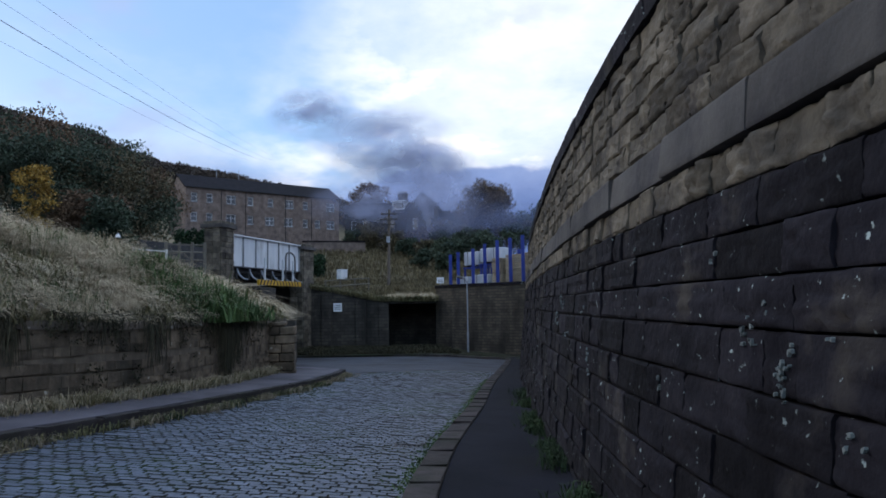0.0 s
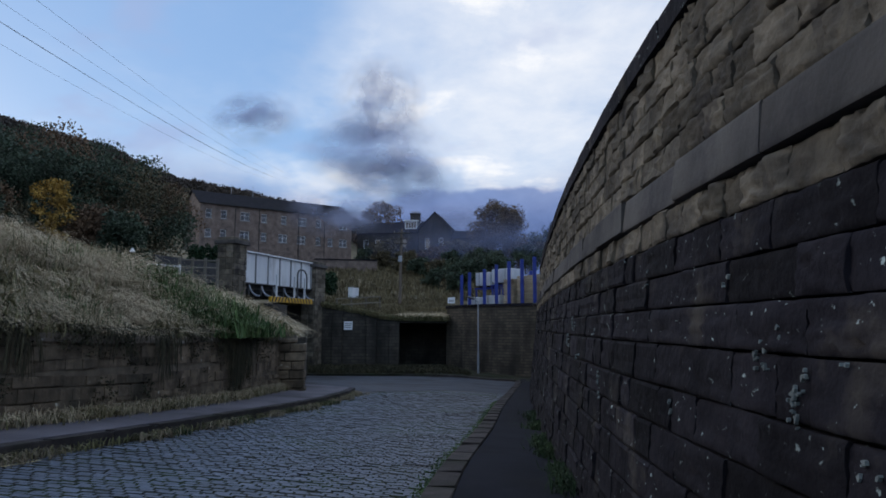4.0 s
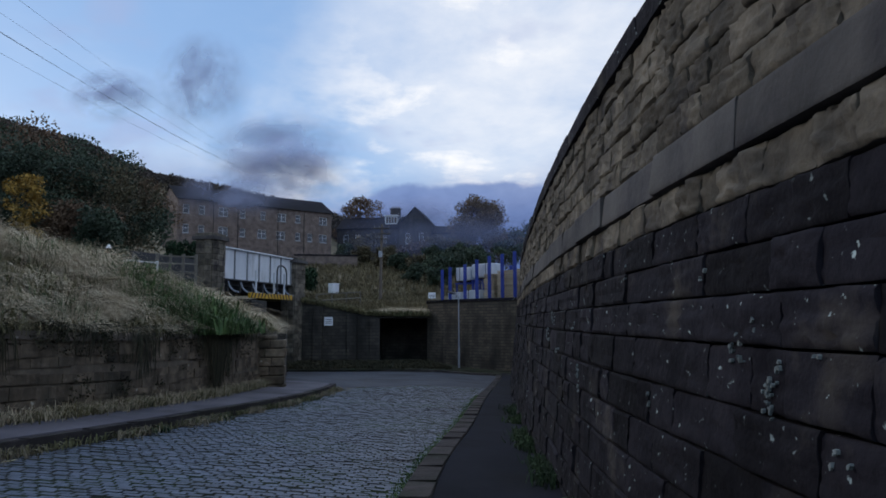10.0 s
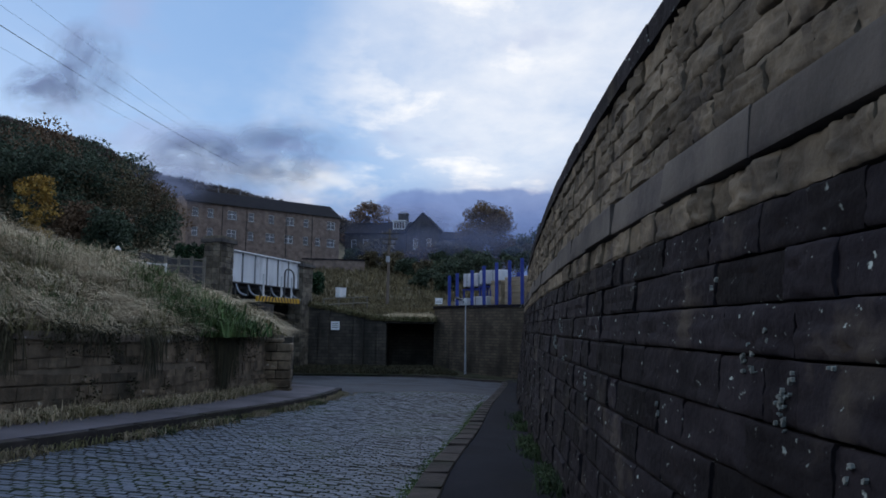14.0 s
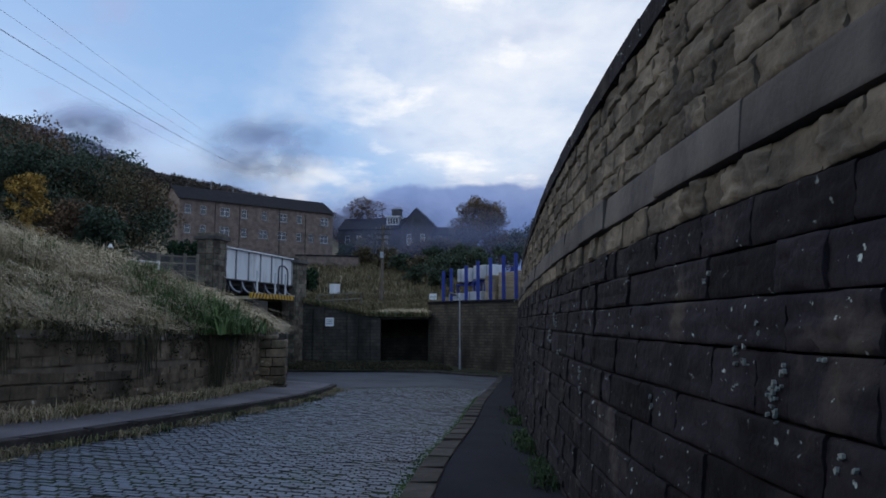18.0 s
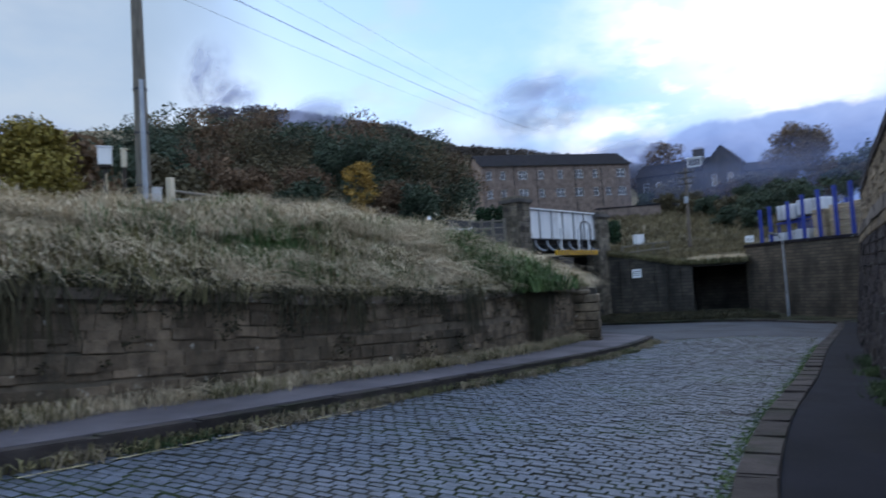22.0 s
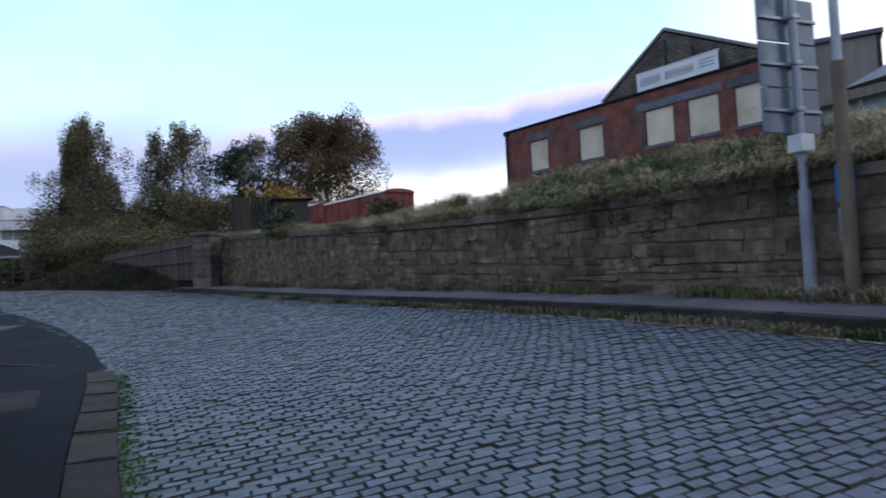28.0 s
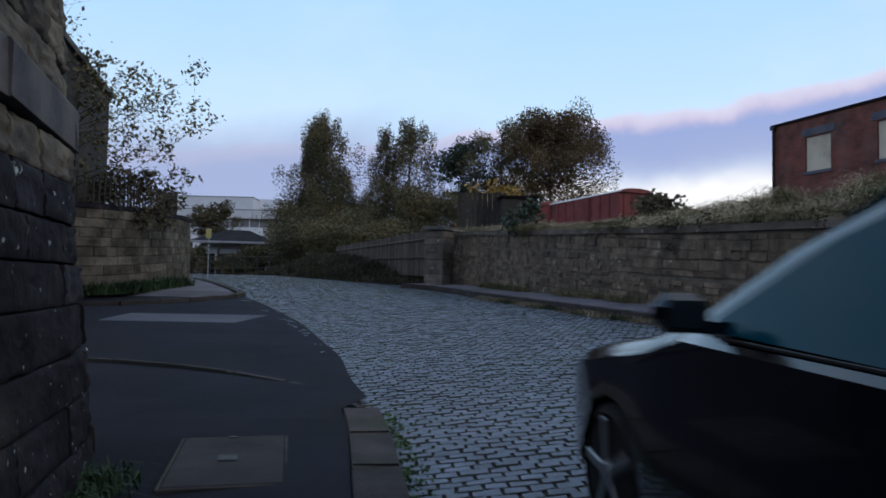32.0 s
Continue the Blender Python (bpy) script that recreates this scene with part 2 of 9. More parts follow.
M = {
    "stone_dark": material("sooty_gritstone", (0.0062, 0.0057, 0.0093), (0.021, 0.0192, 0.0252), 2.6, 15, 0.92, 1.0, vary=0.5, spec=0.15, stain=(0.07, 0.062, 0.052), stain_scale=1.3, stain_lo=0.56, stain_hi=0.74, speck=(0.30, 0.36, 0.36), speck_lo=0.685, speck_scale=17.0, blot=(0.27, 0.33, 0.33), blot_scale=2.0, blot_lo=0.675),
    "stone_warm": material("weathered_gritstone", (0.050, 0.046, 0.042), (0.178, 0.155, 0.123), 3.4, 15, 0.92, 1.0, vary=0.42, spec=0.15, stain=(0.042, 0.039, 0.042), stain_scale=1.1, stain_lo=0.54, stain_hi=0.68),
    "stone_band": material("dressed_stone", (0.05, 0.048, 0.05), (0.12, 0.112, 0.108), 1.6, 26, 0.9, 0.6, vary=0.2, stain=(0.03, 0.027, 0.036), stain_scale=1.4, stain_lo=0.5, stain_hi=0.68),
    "stone_far": material("coursed_rubble", (0.082, 0.064, 0.048), (0.225, 0.174, 0.125), 4.5, 26, 0.93, 1.0, vary=0.34, streak=0.3, speck=(0.36, 0.34, 0.30), speck_lo=0.69, speck_scale=6.0, blot=(0.30, 0.265, 0.21), blot_scale=1.3, blot_lo=0.635, stain=(0.034, 0.031, 0.024), stain_scale=1.2, stain_lo=0.46, stain_hi=0.68),
    "stone_far_i": material("coursed_rubble_joined", (0.082, 0.064, 0.048), (0.225, 0.174, 0.125), 4.5, 26, 0.93, 1.0, vary=0.34, streak=0.3, speck=(0.36, 0.34, 0.30), speck_lo=0.69, speck_scale=6.0, blot=(0.30, 0.265, 0.21), blot_scale=1.3, blot_lo=0.635, island=True, stain=(0.034, 0.031, 0.024), stain_scale=1.2, stain_lo=0.46, stain_hi=0.68),
    "stone_dark_i": material("sooty_gritstone_joined", (0.0062, 0.0057, 0.0093), (0.021, 0.0192, 0.0252), 2.6, 15, 0.92, 1.0, vary=0.5, spec=0.15, island=True, stain=(0.07, 0.062, 0.052), stain_scale=1.3, stain_lo=0.56, stain_hi=0.74, speck=(0.30, 0.36, 0.36), speck_lo=0.685, speck_scale=17.0, blot=(0.27, 0.33, 0.33), blot_scale=2.0, blot_lo=0.675),
    "stone_warm_i": material("weathered_gritstone_joined", (0.052, 0.047, 0.042), (0.19, 0.163, 0.125), 3.4, 15, 0.92, 1.0, vary=0.42, spec=0.15, island=True, stain=(0.042, 0.039, 0.042), stain_scale=1.1, stain_lo=0.54, stain_hi=0.68),
    "mortar": material("dark_mortar", (0.020, 0.019, 0.018), (0.05, 0.046, 0.04), 4, 40, 0.95, 0.4),
    "sett": material("granite_sett", (0.05, 0.062, 0.086), (0.128, 0.152, 0.205), 5, 30, 0.56, 0.5, vary=0.17, spec=0.4),
    "sett_i": material("granite_sett_joined", (0.05, 0.062, 0.086), (0.128, 0.152, 0.205), 5, 30, 0.56, 0.5, vary=0.17, island=True, spec=0.4),
    "joint": material("mossy_joint", (0.028, 0.029, 0.031), (0.058, 0.06, 0.05), 1.5, 30, 0.95, 0.5, stain=(0.035, 0.052, 0.02), stain_scale=0.5, stain_lo=0.5, stain_hi=0.62),
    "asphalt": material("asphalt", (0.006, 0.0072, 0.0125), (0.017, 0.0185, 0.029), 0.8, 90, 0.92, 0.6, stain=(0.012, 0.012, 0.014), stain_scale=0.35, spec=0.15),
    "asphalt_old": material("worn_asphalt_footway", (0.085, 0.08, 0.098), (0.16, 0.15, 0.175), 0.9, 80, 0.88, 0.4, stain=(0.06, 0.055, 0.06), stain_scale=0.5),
    "kerb": material("kerb_stone", (0.022, 0.019, 0.021), (0.06, 0.051, 0.05), 2.6, 40, 0.92, 0.7, vary=0.3, stain=(0.026, 0.03, 0.018), stain_scale=1.0),
    "earth": material("rough_grass_ground", (0.085, 0.072, 0.046), (0.19, 0.16, 0.105), 0.7, 12, 0.95, 0.5, stain=(0.06, 0.064, 0.03), stain_scale=0.25),
    "hill_far": material("wooded_ridge", (0.030, 0.034, 0.030), (0.075, 0.065, 0.05), 0.06, 0.6, 0.95, 0.3),
    "verge": material("dark_earth_verge", (0.014, 0.014, 0.010), (0.034, 0.036, 0.022), 1.2, 14, 0.95, 0.5, stain=(0.02, 0.032, 0.014), stain_scale=0.8),
    "brick": None,
    "rubble_far": None,
    "slate": material("dark_slate", (0.008, 0.008, 0.011), (0.02, 0.019, 0.024), 1.5, 12, 0.85, 0.3, stain=(0.012, 0.012, 0.014), stain_scale=0.3, spec=0.12),
    "lead": material("grey_flashing", (0.16, 0.17, 0.19), (0.26, 0.27, 0.29), 1.5, 20, 0.7, 0.2),
    "sheet": material("grey_roof_sheet", (0.11, 0.13, 0.185), (0.23, 0.26, 0.33), 0.5, 8, 0.65, 0.2, stain=(0.17, 0.15, 0.15), stain_scale=0.25),
    "skylight": material("dirty_rooflight", (0.055, 0.046, 0.036), (0.115, 0.095, 0.068), 1.5, 12, 0.5, 0.2, vary=0.15),
    "board_pale": material("pale_window_board", (0.50, 0.45, 0.36), (0.66, 0.61, 0.50), 0.8, 14, 0.85, 0.15, vary=0.08, stain=(0.38, 0.34, 0.28), stain_scale=0.7),
    "lintel": material("blue_grey_lintel", (0.075, 0.08, 0.11), (0.13, 0.135, 0.17), 1.5, 18, 0.8, 0.3),
    "white_paint": material("weathered_white_paint", (0.50, 0.53, 0.58), (0.72, 0.74, 0.77), 0.8, 12, 0.6, 0.15, vary=0.05, stain=(0.36, 0.37, 0.38), stain_scale=0.9, stretch=(1, 1, 0.35)),
    "sign_white": material("white_sign_face", (0.60, 0.63, 0.70), (0.74, 0.76, 0.80), 0.7, 10, 0.5, 0.05, vary=0.05),
    "letter_grey": material("grey_lettering", (0.07, 0.08, 0.11), (0.12, 0.13, 0.16), 2, 20, 0.6, 0.05),
    "yellow_paint": material("warning_yellow_paint", (0.50, 0.27, 0.02), (0.66, 0.38, 0.03), 1.5, 14, 0.55, 0.1, vary=0.08),
    "black_paint": material("black_paint", (0.012, 0.012, 0.013), (0.03, 0.03, 0.032), 2, 20, 0.5, 0.1),
    "steel_dark": material("dark_steelwork", (0.03, 0.032, 0.036), (0.075, 0.075, 0.08), 2, 18, 0.6, 0.2, metal=0.3),
    "galv": material("galvanised_steel", (0.22, 0.25, 0.30), (0.36, 0.39, 0.44), 2.5, 30, 0.5, 0.1, metal=0.5, vary=0.08),
    "sign_back": material("grey_sign_back", (0.13, 0.17, 0.23), (0.20, 0.24, 0.30), 1.2, 12, 0.55, 0.1, metal=0.3, vary=0.06),
    "column_brown": material("weathered_brown_column", (0.13, 0.10, 0.08), (0.24, 0.19, 0.15), 2, 25, 0.8, 0.2),
    "timber_grey": material("weathered_grey_timber", (0.085, 0.078, 0.07), (0.20, 0.185, 0.16), 4, 40, 0.9, 0.4, vary=0.2, stretch=(6, 6, 0.7)),
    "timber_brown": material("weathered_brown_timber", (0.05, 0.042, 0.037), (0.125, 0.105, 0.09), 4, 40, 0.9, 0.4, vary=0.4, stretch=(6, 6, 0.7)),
    "timber_dark": material("tarred_timber", (0.022, 0.020, 0.019), (0.06, 0.052, 0.045), 4, 30, 0.9, 0.4, vary=0.3, stretch=(6, 6, 0.7)),
    "timber_pale": material("stacked_softwood", (0.30, 0.25, 0.18), (0.46, 0.39, 0.29), 3, 30, 0.85, 0.3, vary=0.2, stretch=(0.6, 5, 5)),
    "van_red": material("faded_bauxite_paint", (0.16, 0.034, 0.036), (0.25, 0.066, 0.062), 1.2, 14, 0.65, 0.2, vary=0.1, stain=(0.09, 0.035, 0.03), stain_scale=0.6),
    "van_roof": material("pale_canvas_roof", (0.36, 0.36, 0.37), (0.52, 0.52, 0.52), 1.0, 14, 0.8, 0.1),
    "blue_paint": material("blue_steel_post", (0.012, 0.025, 0.17), (0.025, 0.05, 0.28), 2, 16, 0.5, 0.05, vary=0.1),
    "wrap_white": material("white_pack_wrap", (0.36, 0.41, 0.50), (0.60, 0.64, 0.70), 1.2, 8, 0.4, 0.2, vary=0.06),
    "blue_band": material("blue_sticker", (0.02, 0.12, 0.42), (0.04, 0.20, 0.55), 2, 18, 0.5, 0.05),
    "green_cab": material("pale_green_fascia", (0.24, 0.36, 0.36), (0.36, 0.48, 0.48), 1, 12, 0.7, 0.1),
    "concrete_far": material("pale_cladding", (0.50, 0.52, 0.56), (0.62, 0.63, 0.66), 0.3, 3, 0.6, 0.05),
    "render_tan": material("roughcast_panel", (0.17, 0.155, 0.14), (0.26, 0.24, 0.22), 0.8, 20, 0.9, 0.3),
    "hedge": material("clipped_hedge_leaf", (0.008, 0.022, 0.010), (0.02, 0.05, 0.02), 1.5, 10, 0.7, 0.2, island=True, vary=0.4),
    "bark": material("dark_bark", (0.035, 0.03, 0.026), (0.085, 0.072, 0.06), 6, 40, 0.95, 0.6, stretch=(3, 3, 0.6)),
    "leaf_olive": material("dull_olive_leaf", (0.047, 0.045, 0.028), (0.115, 0.092, 0.05), 0.35, 6, 0.75, 0, island=True, vary=0.25),
    "leaf_green": material("dark_green_leaf", (0.022, 0.037, 0.026), (0.052, 0.076, 0.047), 0.5, 6, 0.7, 0, island=True, vary=0.25),
    "leaf_brown": material("russet_autumn_leaf", (0.07, 0.045, 0.03), (0.15, 0.095, 0.055), 0.4, 6, 0.75, 0, island=True, vary=0.25),
    "leaf_ridge": material("dusky_ridge_leaf", (0.03, 0.028, 0.027), (0.08, 0.062, 0.05), 0.2, 3, 0.8, 0, island=True, vary=0.3),
    "leaf_mustard": material("mustard_green_leaf", (0.118, 0.097, 0.018), (0.245, 0.195, 0.04), 0.5, 6, 0.7, 0, island=True, vary=0.3),
    "leaf_autumn": material("dull_gold_leaf", (0.065, 0.046, 0.024), (0.16, 0.106, 0.05), 0.4, 6, 0.75, 0, island=True, vary=0.35),
    "flake": material("flaking_white_paint", (0.11, 0.135, 0.14), (0.24, 0.27, 0.27), 8, 60, 0.9, 0.4, vary=0.2),
    "leaf_yellow": material("yellow_autumn_leaf", (0.20, 0.125, 0.028), (0.36, 0.225, 0.05), 0.6, 6, 0.7, 0, island=True, vary=0.35),
    "leaf_birch": material("thin_birch_leaf", (0.055, 0.056, 0.03), (0.15, 0.125, 0.062), 0.4, 6, 0.7, 0, island=True, vary=0.45),
    "straw": material("dry_straw_grass", (0.33, 0.268, 0.18), (0.68, 0.58, 0.425), 0.9, 8, 0.85, 0, island=True, vary=0.34),
    "straw_dull": material("trampled_dead_grass", (0.13, 0.105, 0.07), (0.30, 0.25, 0.18), 0.9, 8, 0.85, 0, island=True, vary=0.34),
    "grass_green": material("lush_grass", (0.03, 0.07, 0.022), (0.085, 0.135, 0.045), 0.6, 8, 0.75, 0, island=True, vary=0.4),
    "weed": material("dull_weed", (0.075, 0.085, 0.038), (0.21, 0.18, 0.095), 0.8, 8, 0.8, 0, island=True, vary=0.5),
    "asphalt_road": material("worn_road_asphalt", (0.042, 0.046, 0.06), (0.082, 0.088, 0.108), 0.7, 80, 0.85, 0.4, stain=(0.03, 0.03, 0.032), stain_scale=0.4),
    "weed_dark": material("dark_wall_weed", (0.012, 0.03, 0.013), (0.042, 0.072, 0.027), 0.8, 8, 0.8, 0, island=True, vary=0.45),
    "stone_cope": material("weathered_coping", (0.085, 0.07, 0.058), (0.215, 0.18, 0.15), 2.2, 30, 0.93, 0.6, vary=0.25, stain=(0.07, 0.066, 0.052), stain_scale=0.9, stain_lo=0.55, stain_hi=0.75, speck=(0.42, 0.40, 0.37), speck_lo=0.66, speck_scale=7.0),
    "mortar_low": material("earthy_mortar", (0.066, 0.054, 0.042), (0.16, 0.13, 0.1), 4, 40, 0.95, 0.5, stain=(0.05, 0.047, 0.036), stain_scale=0.9, stain_lo=0.5, stain_hi=0.72, streak=0.3),
    "stone_corner": material("dull_gritstone", (0.045, 0.042, 0.037), (0.165, 0.145, 0.115), 2.0, 20, 0.92, 0.9, vary=0.42, spec=0.15, stain=(0.04, 0.042, 0.032), stain_scale=0.9, stain_lo=0.5, stain_hi=0.66),
    "weed_upper": material("dull_olive_grass", (0.062, 0.064, 0.03), (0.19, 0.165, 0.088), 0.6, 8, 0.8, 0, island=True, vary=0.5),
    "slope_grass": material("olive_brown_grass", (0.065, 0.056, 0.031), (0.17, 0.14, 0.08), 0.5, 8, 0.85, 0, island=True, vary=0.4),
    "board_yellow": material("faded_yellow_board", (0.42, 0.36, 0.12), (0.56, 0.49, 0.2), 2, 20, 0.6, 0.05),
    "bramble": material("dark_bramble", (0.018, 0.022, 0.012), (0.06, 0.052, 0.03), 0.8, 8, 0.8, 0, island=True, vary=0.5),
    "rust_sheet": material("rust_brown_roof_sheet", (0.03, 0.023, 0.028), (0.062, 0.047, 0.052), 0.6, 8, 0.75, 0.2, stain=(0.08, 0.055, 0.05), stain_scale=0.4),
    "car_paint": None,
    "rubber": material("tyre_rubber", (0.012, 0.012, 0.013), (0.028, 0.028, 0.03), 6, 60, 0.85, 0.2),
    "alloy": material("dull_alloy", (0.28, 0.29, 0.31), (0.42, 0.43, 0.45), 4, 40, 0.4, 0.05, metal=0.8),
    "glass_dark": None,
    "line_paint": material("worn_yellow_line", (0.33, 0.29, 0.17), (0.52, 0.46, 0.28), 5, 40, 0.8, 0.2),
    "iron": material("cast_iron_cover", (0.03, 0.03, 0.033), (0.07, 0.068, 0.068), 5, 40, 0.6, 0.4, metal=0.4),
    "slab": material("concrete_cover_slab", (0.024, 0.023, 0.026), (0.052, 0.05, 0.052), 2, 40, 0.92, 0.4, spec=0.15),
    "blossom": material("white_weed_flower", (0.5, 0.5, 0.46), (0.7, 0.7, 0.66), 2, 20, 0.8, 0, vary=0.1),
    "lamp_head": material("grey_lamp_head", (0.10, 0.10, 0.12), (0.18, 0.18, 0.2), 2, 20, 0.5, 0.05),
}


def bricked(name, c1, c2, mortar, w, h, joint, rough=0.9, damp_stain=False):
    """Coursed masonry seen from far: brick pattern on the object's own x and z."""
    m = bpy.data.materials.new(name)
    m.use_nodes = True
    nt = m.node_tree
    N, Lk = nt.nodes.new, nt.links.new
    b = nt.nodes["Principled BSDF"]
    tc, sep, comb, br, nz, hs = (N("ShaderNodeTexCoord"), N("ShaderNodeSeparateXYZ"), N("ShaderNodeCombineXYZ"), N("ShaderNodeTexBrick"), N("ShaderNodeTexNoise"), N("ShaderNodeHueSaturation"))
    Lk(tc.outputs["Object"], sep.inputs[0])
    add = N("ShaderNodeMath")
    Lk(sep.outputs["X"], add.inputs[0])
    Lk(sep.outputs["Y"], add.inputs[1])
    Lk(add.outputs[0], comb.inputs[0])
    Lk(sep.outputs["Z"], comb.inputs[1])
    Lk(comb.outputs[0], br.inputs["Vector"])
    br.inputs["Color1"].default_value, br.inputs["Color2"].default_value, br.inputs["Mortar"].default_value = (*c1, 1), (*c2, 1), (*mortar, 1)
    br.inputs["Scale"].default_value, br.inputs["Mortar Size"].default_value = 1.0, joint
    br.inputs["Brick Width"].default_value, br.inputs["Row Height"].default_value = w, h
    nz.inputs["Scale"].default_value, nz.inputs["Detail"].default_value = 1.3, 6
    Lk(tc.outputs["Object"], nz.inputs["Vector"])
    mr = N("ShaderNodeMapRange")
    mr.inputs["From Min"].default_value, mr.inputs["From Max"].default_value = 0.3, 0.7
    mr.inputs["To Min"].default_value, mr.inputs["To Max"].default_value = 0.55, 1.35
    Lk(nz.outputs["Fac"], mr.inputs["Value"])
    Lk(mr.outputs[0], hs.inputs["Value"])
    damp, dr, dm, mp = N("ShaderNodeTexNoise"), N("ShaderNodeMapRange"), N("ShaderNodeMix"), N("ShaderNodeMapping")
    mp.inputs["Scale"].default_value = (0.9, 0.9, 0.35)
    Lk(tc.outputs["Object"], mp.inputs[0])
    Lk(mp.outputs[0], damp.inputs["Vector"])
    damp.inputs["Scale"].default_value, damp.inputs["Detail"].default_value = 0.9, 6
    dr.inputs["From Min"].default_value, dr.inputs["From Max"].default_value, dr.inputs["To Max"].default_value = 0.48, 0.66, 0.75
    Lk(damp.outputs["Fac"], dr.inputs["Value"])
    dm.data_type = "RGBA"
    Lk(dr.outputs[0], dm.inputs[0])
    Lk(br.outputs["Color"], dm.inputs[6])
    dm.inputs[7].default_value = (*[0.35 * v for v in mortar], 1) if damp_stain else (*mortar, 1)
    Lk(dm.outputs[2], hs.inputs["Color"])
    Lk(hs.outputs[0], b.inputs["Base Color"])
    b.inputs["Roughness"].default_value = rough
    bp = N("ShaderNodeBump")
    bp.inputs["Strength"].default_value, bp.inputs["Distance"].default_value = 0.4, 0.02
    Lk(br.outputs["Fac"], bp.inputs["Height"])
    bp.invert = True
    Lk(bp.outputs[0], b.inputs["Normal"])
    return m


def glossy(name, colour, rough, metal=0.0, coat=0.0, spec=0.5):
    m = bpy.data.materials.new(name)
    m.use_nodes = True
    nt = m.node_tree
    b = nt.nodes["Principled BSDF"]
    nz, mr = nt.nodes.new("ShaderNodeTexNoise"), nt.nodes.new("ShaderNodeMapRange")
    nz.inputs["Scale"].default_value, nz.inputs["Detail"].default_value = 3.0, 5
    mr.inputs["To Min"].default_value, mr.inputs["To Max"].default_value = rough * 0.7, rough * 1.4
    nt.links.new(nz.outputs["Fac"], mr.inputs["Value"])
    nt.links.new(mr.outputs[0], b.inputs["Roughness"])
    b.inputs["Base Color"].default_value = (*colour, 1)
    b.inputs["Metallic"].default_value, b.inputs["Coat Weight"].default_value, b.inputs["Specular IOR Level"].default_value = metal, coat, spec
    return m


M["brick"] = bricked("red_factory_brick", (0.25, 0.06, 0.042), (0.15, 0.045, 0.036), (0.10, 0.068, 0.06), 0.23, 0.075, 0.012)
M["rubble_far"] = bricked("tan_coursed_stone", (0.205, 0.157, 0.138), (0.174, 0.133, 0.118), (0.13, 0.102, 0.092), 0.45, 0.2, 0.02)
M["rubble_soot"] = bricked("sooty_coursed_stone", (0.058, 0.049, 0.041), (0.034, 0.030, 0.026), (0.019, 0.018, 0.017), 0.55, 0.24, 0.02, damp_stain=True)
M["rubble_gable"] = bricked("grey_gable_stone", (0.15, 0.128, 0.108), (0.085, 0.074, 0.066), (0.045, 0.041, 0.038), 0.42, 0.17, 0.022)
M["rubble_yard"] = bricked("brown_yard_stone", (0.088, 0.072, 0.055), (0.05, 0.043, 0.034), (0.03, 0.027, 0.024), 0.5, 0.2, 0.02, damp_stain=True)
M["car_paint"] = glossy("black_car_paint", (0.003, 0.004, 0.009), 0.12, 0.0, 0.7, 0.5)
M["glass_dark"] = glossy("dark_window_glass", (0.012, 0.016, 0.018), 0.06, 0.0, 0.0, 0.8)
M["glass_sky"] = glossy("window_pane", (0.05, 0.055, 0.06), 0.08, 0.0, 0.0, 1.0)
M["glass_teal"] = glossy("tinted_car_glass", (0.003, 0.06, 0.09), 0.02, 0.0, 0.0, 0.15)

# ---- helpers for building ----
def mesh_object(name, verts, faces, mat, parent=None, label="", smooth=False):
    me = bpy.data.meshes.new(name)
    me.from_pydata([tuple(v) for v in verts], [], [tuple(f) for f in faces])
    me.materials.append(mat)
    if smooth:
        me.polygons.foreach_set("use_smooth", [True] * len(me.polygons))
    me.update()
    ob = new(name, me)
    if parent is not None:
        ob.parent = parent
    if label:
        ob["label"] = label
    return ob


def part(name, bm, mat, parent, label="", smooth=False):
    """Links a bmesh as one mesh object under a thing or a part."""
    me = bpy.data.meshes.new(name)
    bm.to_mesh(me)
    bm.free()
    me.materials.append(mat)
    if smooth:
        me.polygons.foreach_set("use_smooth", [True] * len(me.polygons))
    ob = new(name, me)
    if parent is not None:
        ob.parent = parent
    if label:
        ob["label"] = label
    return ob


def box(bm, size, m, bevel=0.0):
    """A box of that size about the origin of m, its edges rounded by bevel."""
    made = bmesh.ops.create_cube(bm, size=1.0, matrix=Matrix.Diagonal((*size, 1)))
    vs = made["verts"]
    if bevel:
        es = list({e for v in vs for e in v.link_edges})
        r = bmesh.ops.bevel(bm, geom=es, offset=bevel, segments=1, affect="EDGES")
        vs = list({v for f in r["faces"] for v in f.verts} | {v for v in vs if v.is_valid})
    bmesh.ops.transform(bm, matrix=m, verts=vs)
    return vs


def cyl(bm, r1, r2, a, b, sides=10, caps=True):
    """A tapered rod from a to b."""
    a, b = Vector(a), Vector(b)
    d = b - a
    m = Matrix.Translation((a + b) / 2) @ d.to_track_quat("Z", "Y").to_matrix().to_4x4()
    return bmesh.ops.create_cone(bm, cap_ends=caps, cap_tris=False, segments=sides, radius1=r1, radius2=r2, depth=d.length, matrix=m)["verts"]


def empty(name, m, label, category, group="", kind=""):
    ob = new(name)
    ob.matrix_basis = m
    return tagged(ob, label, category, group, kind)


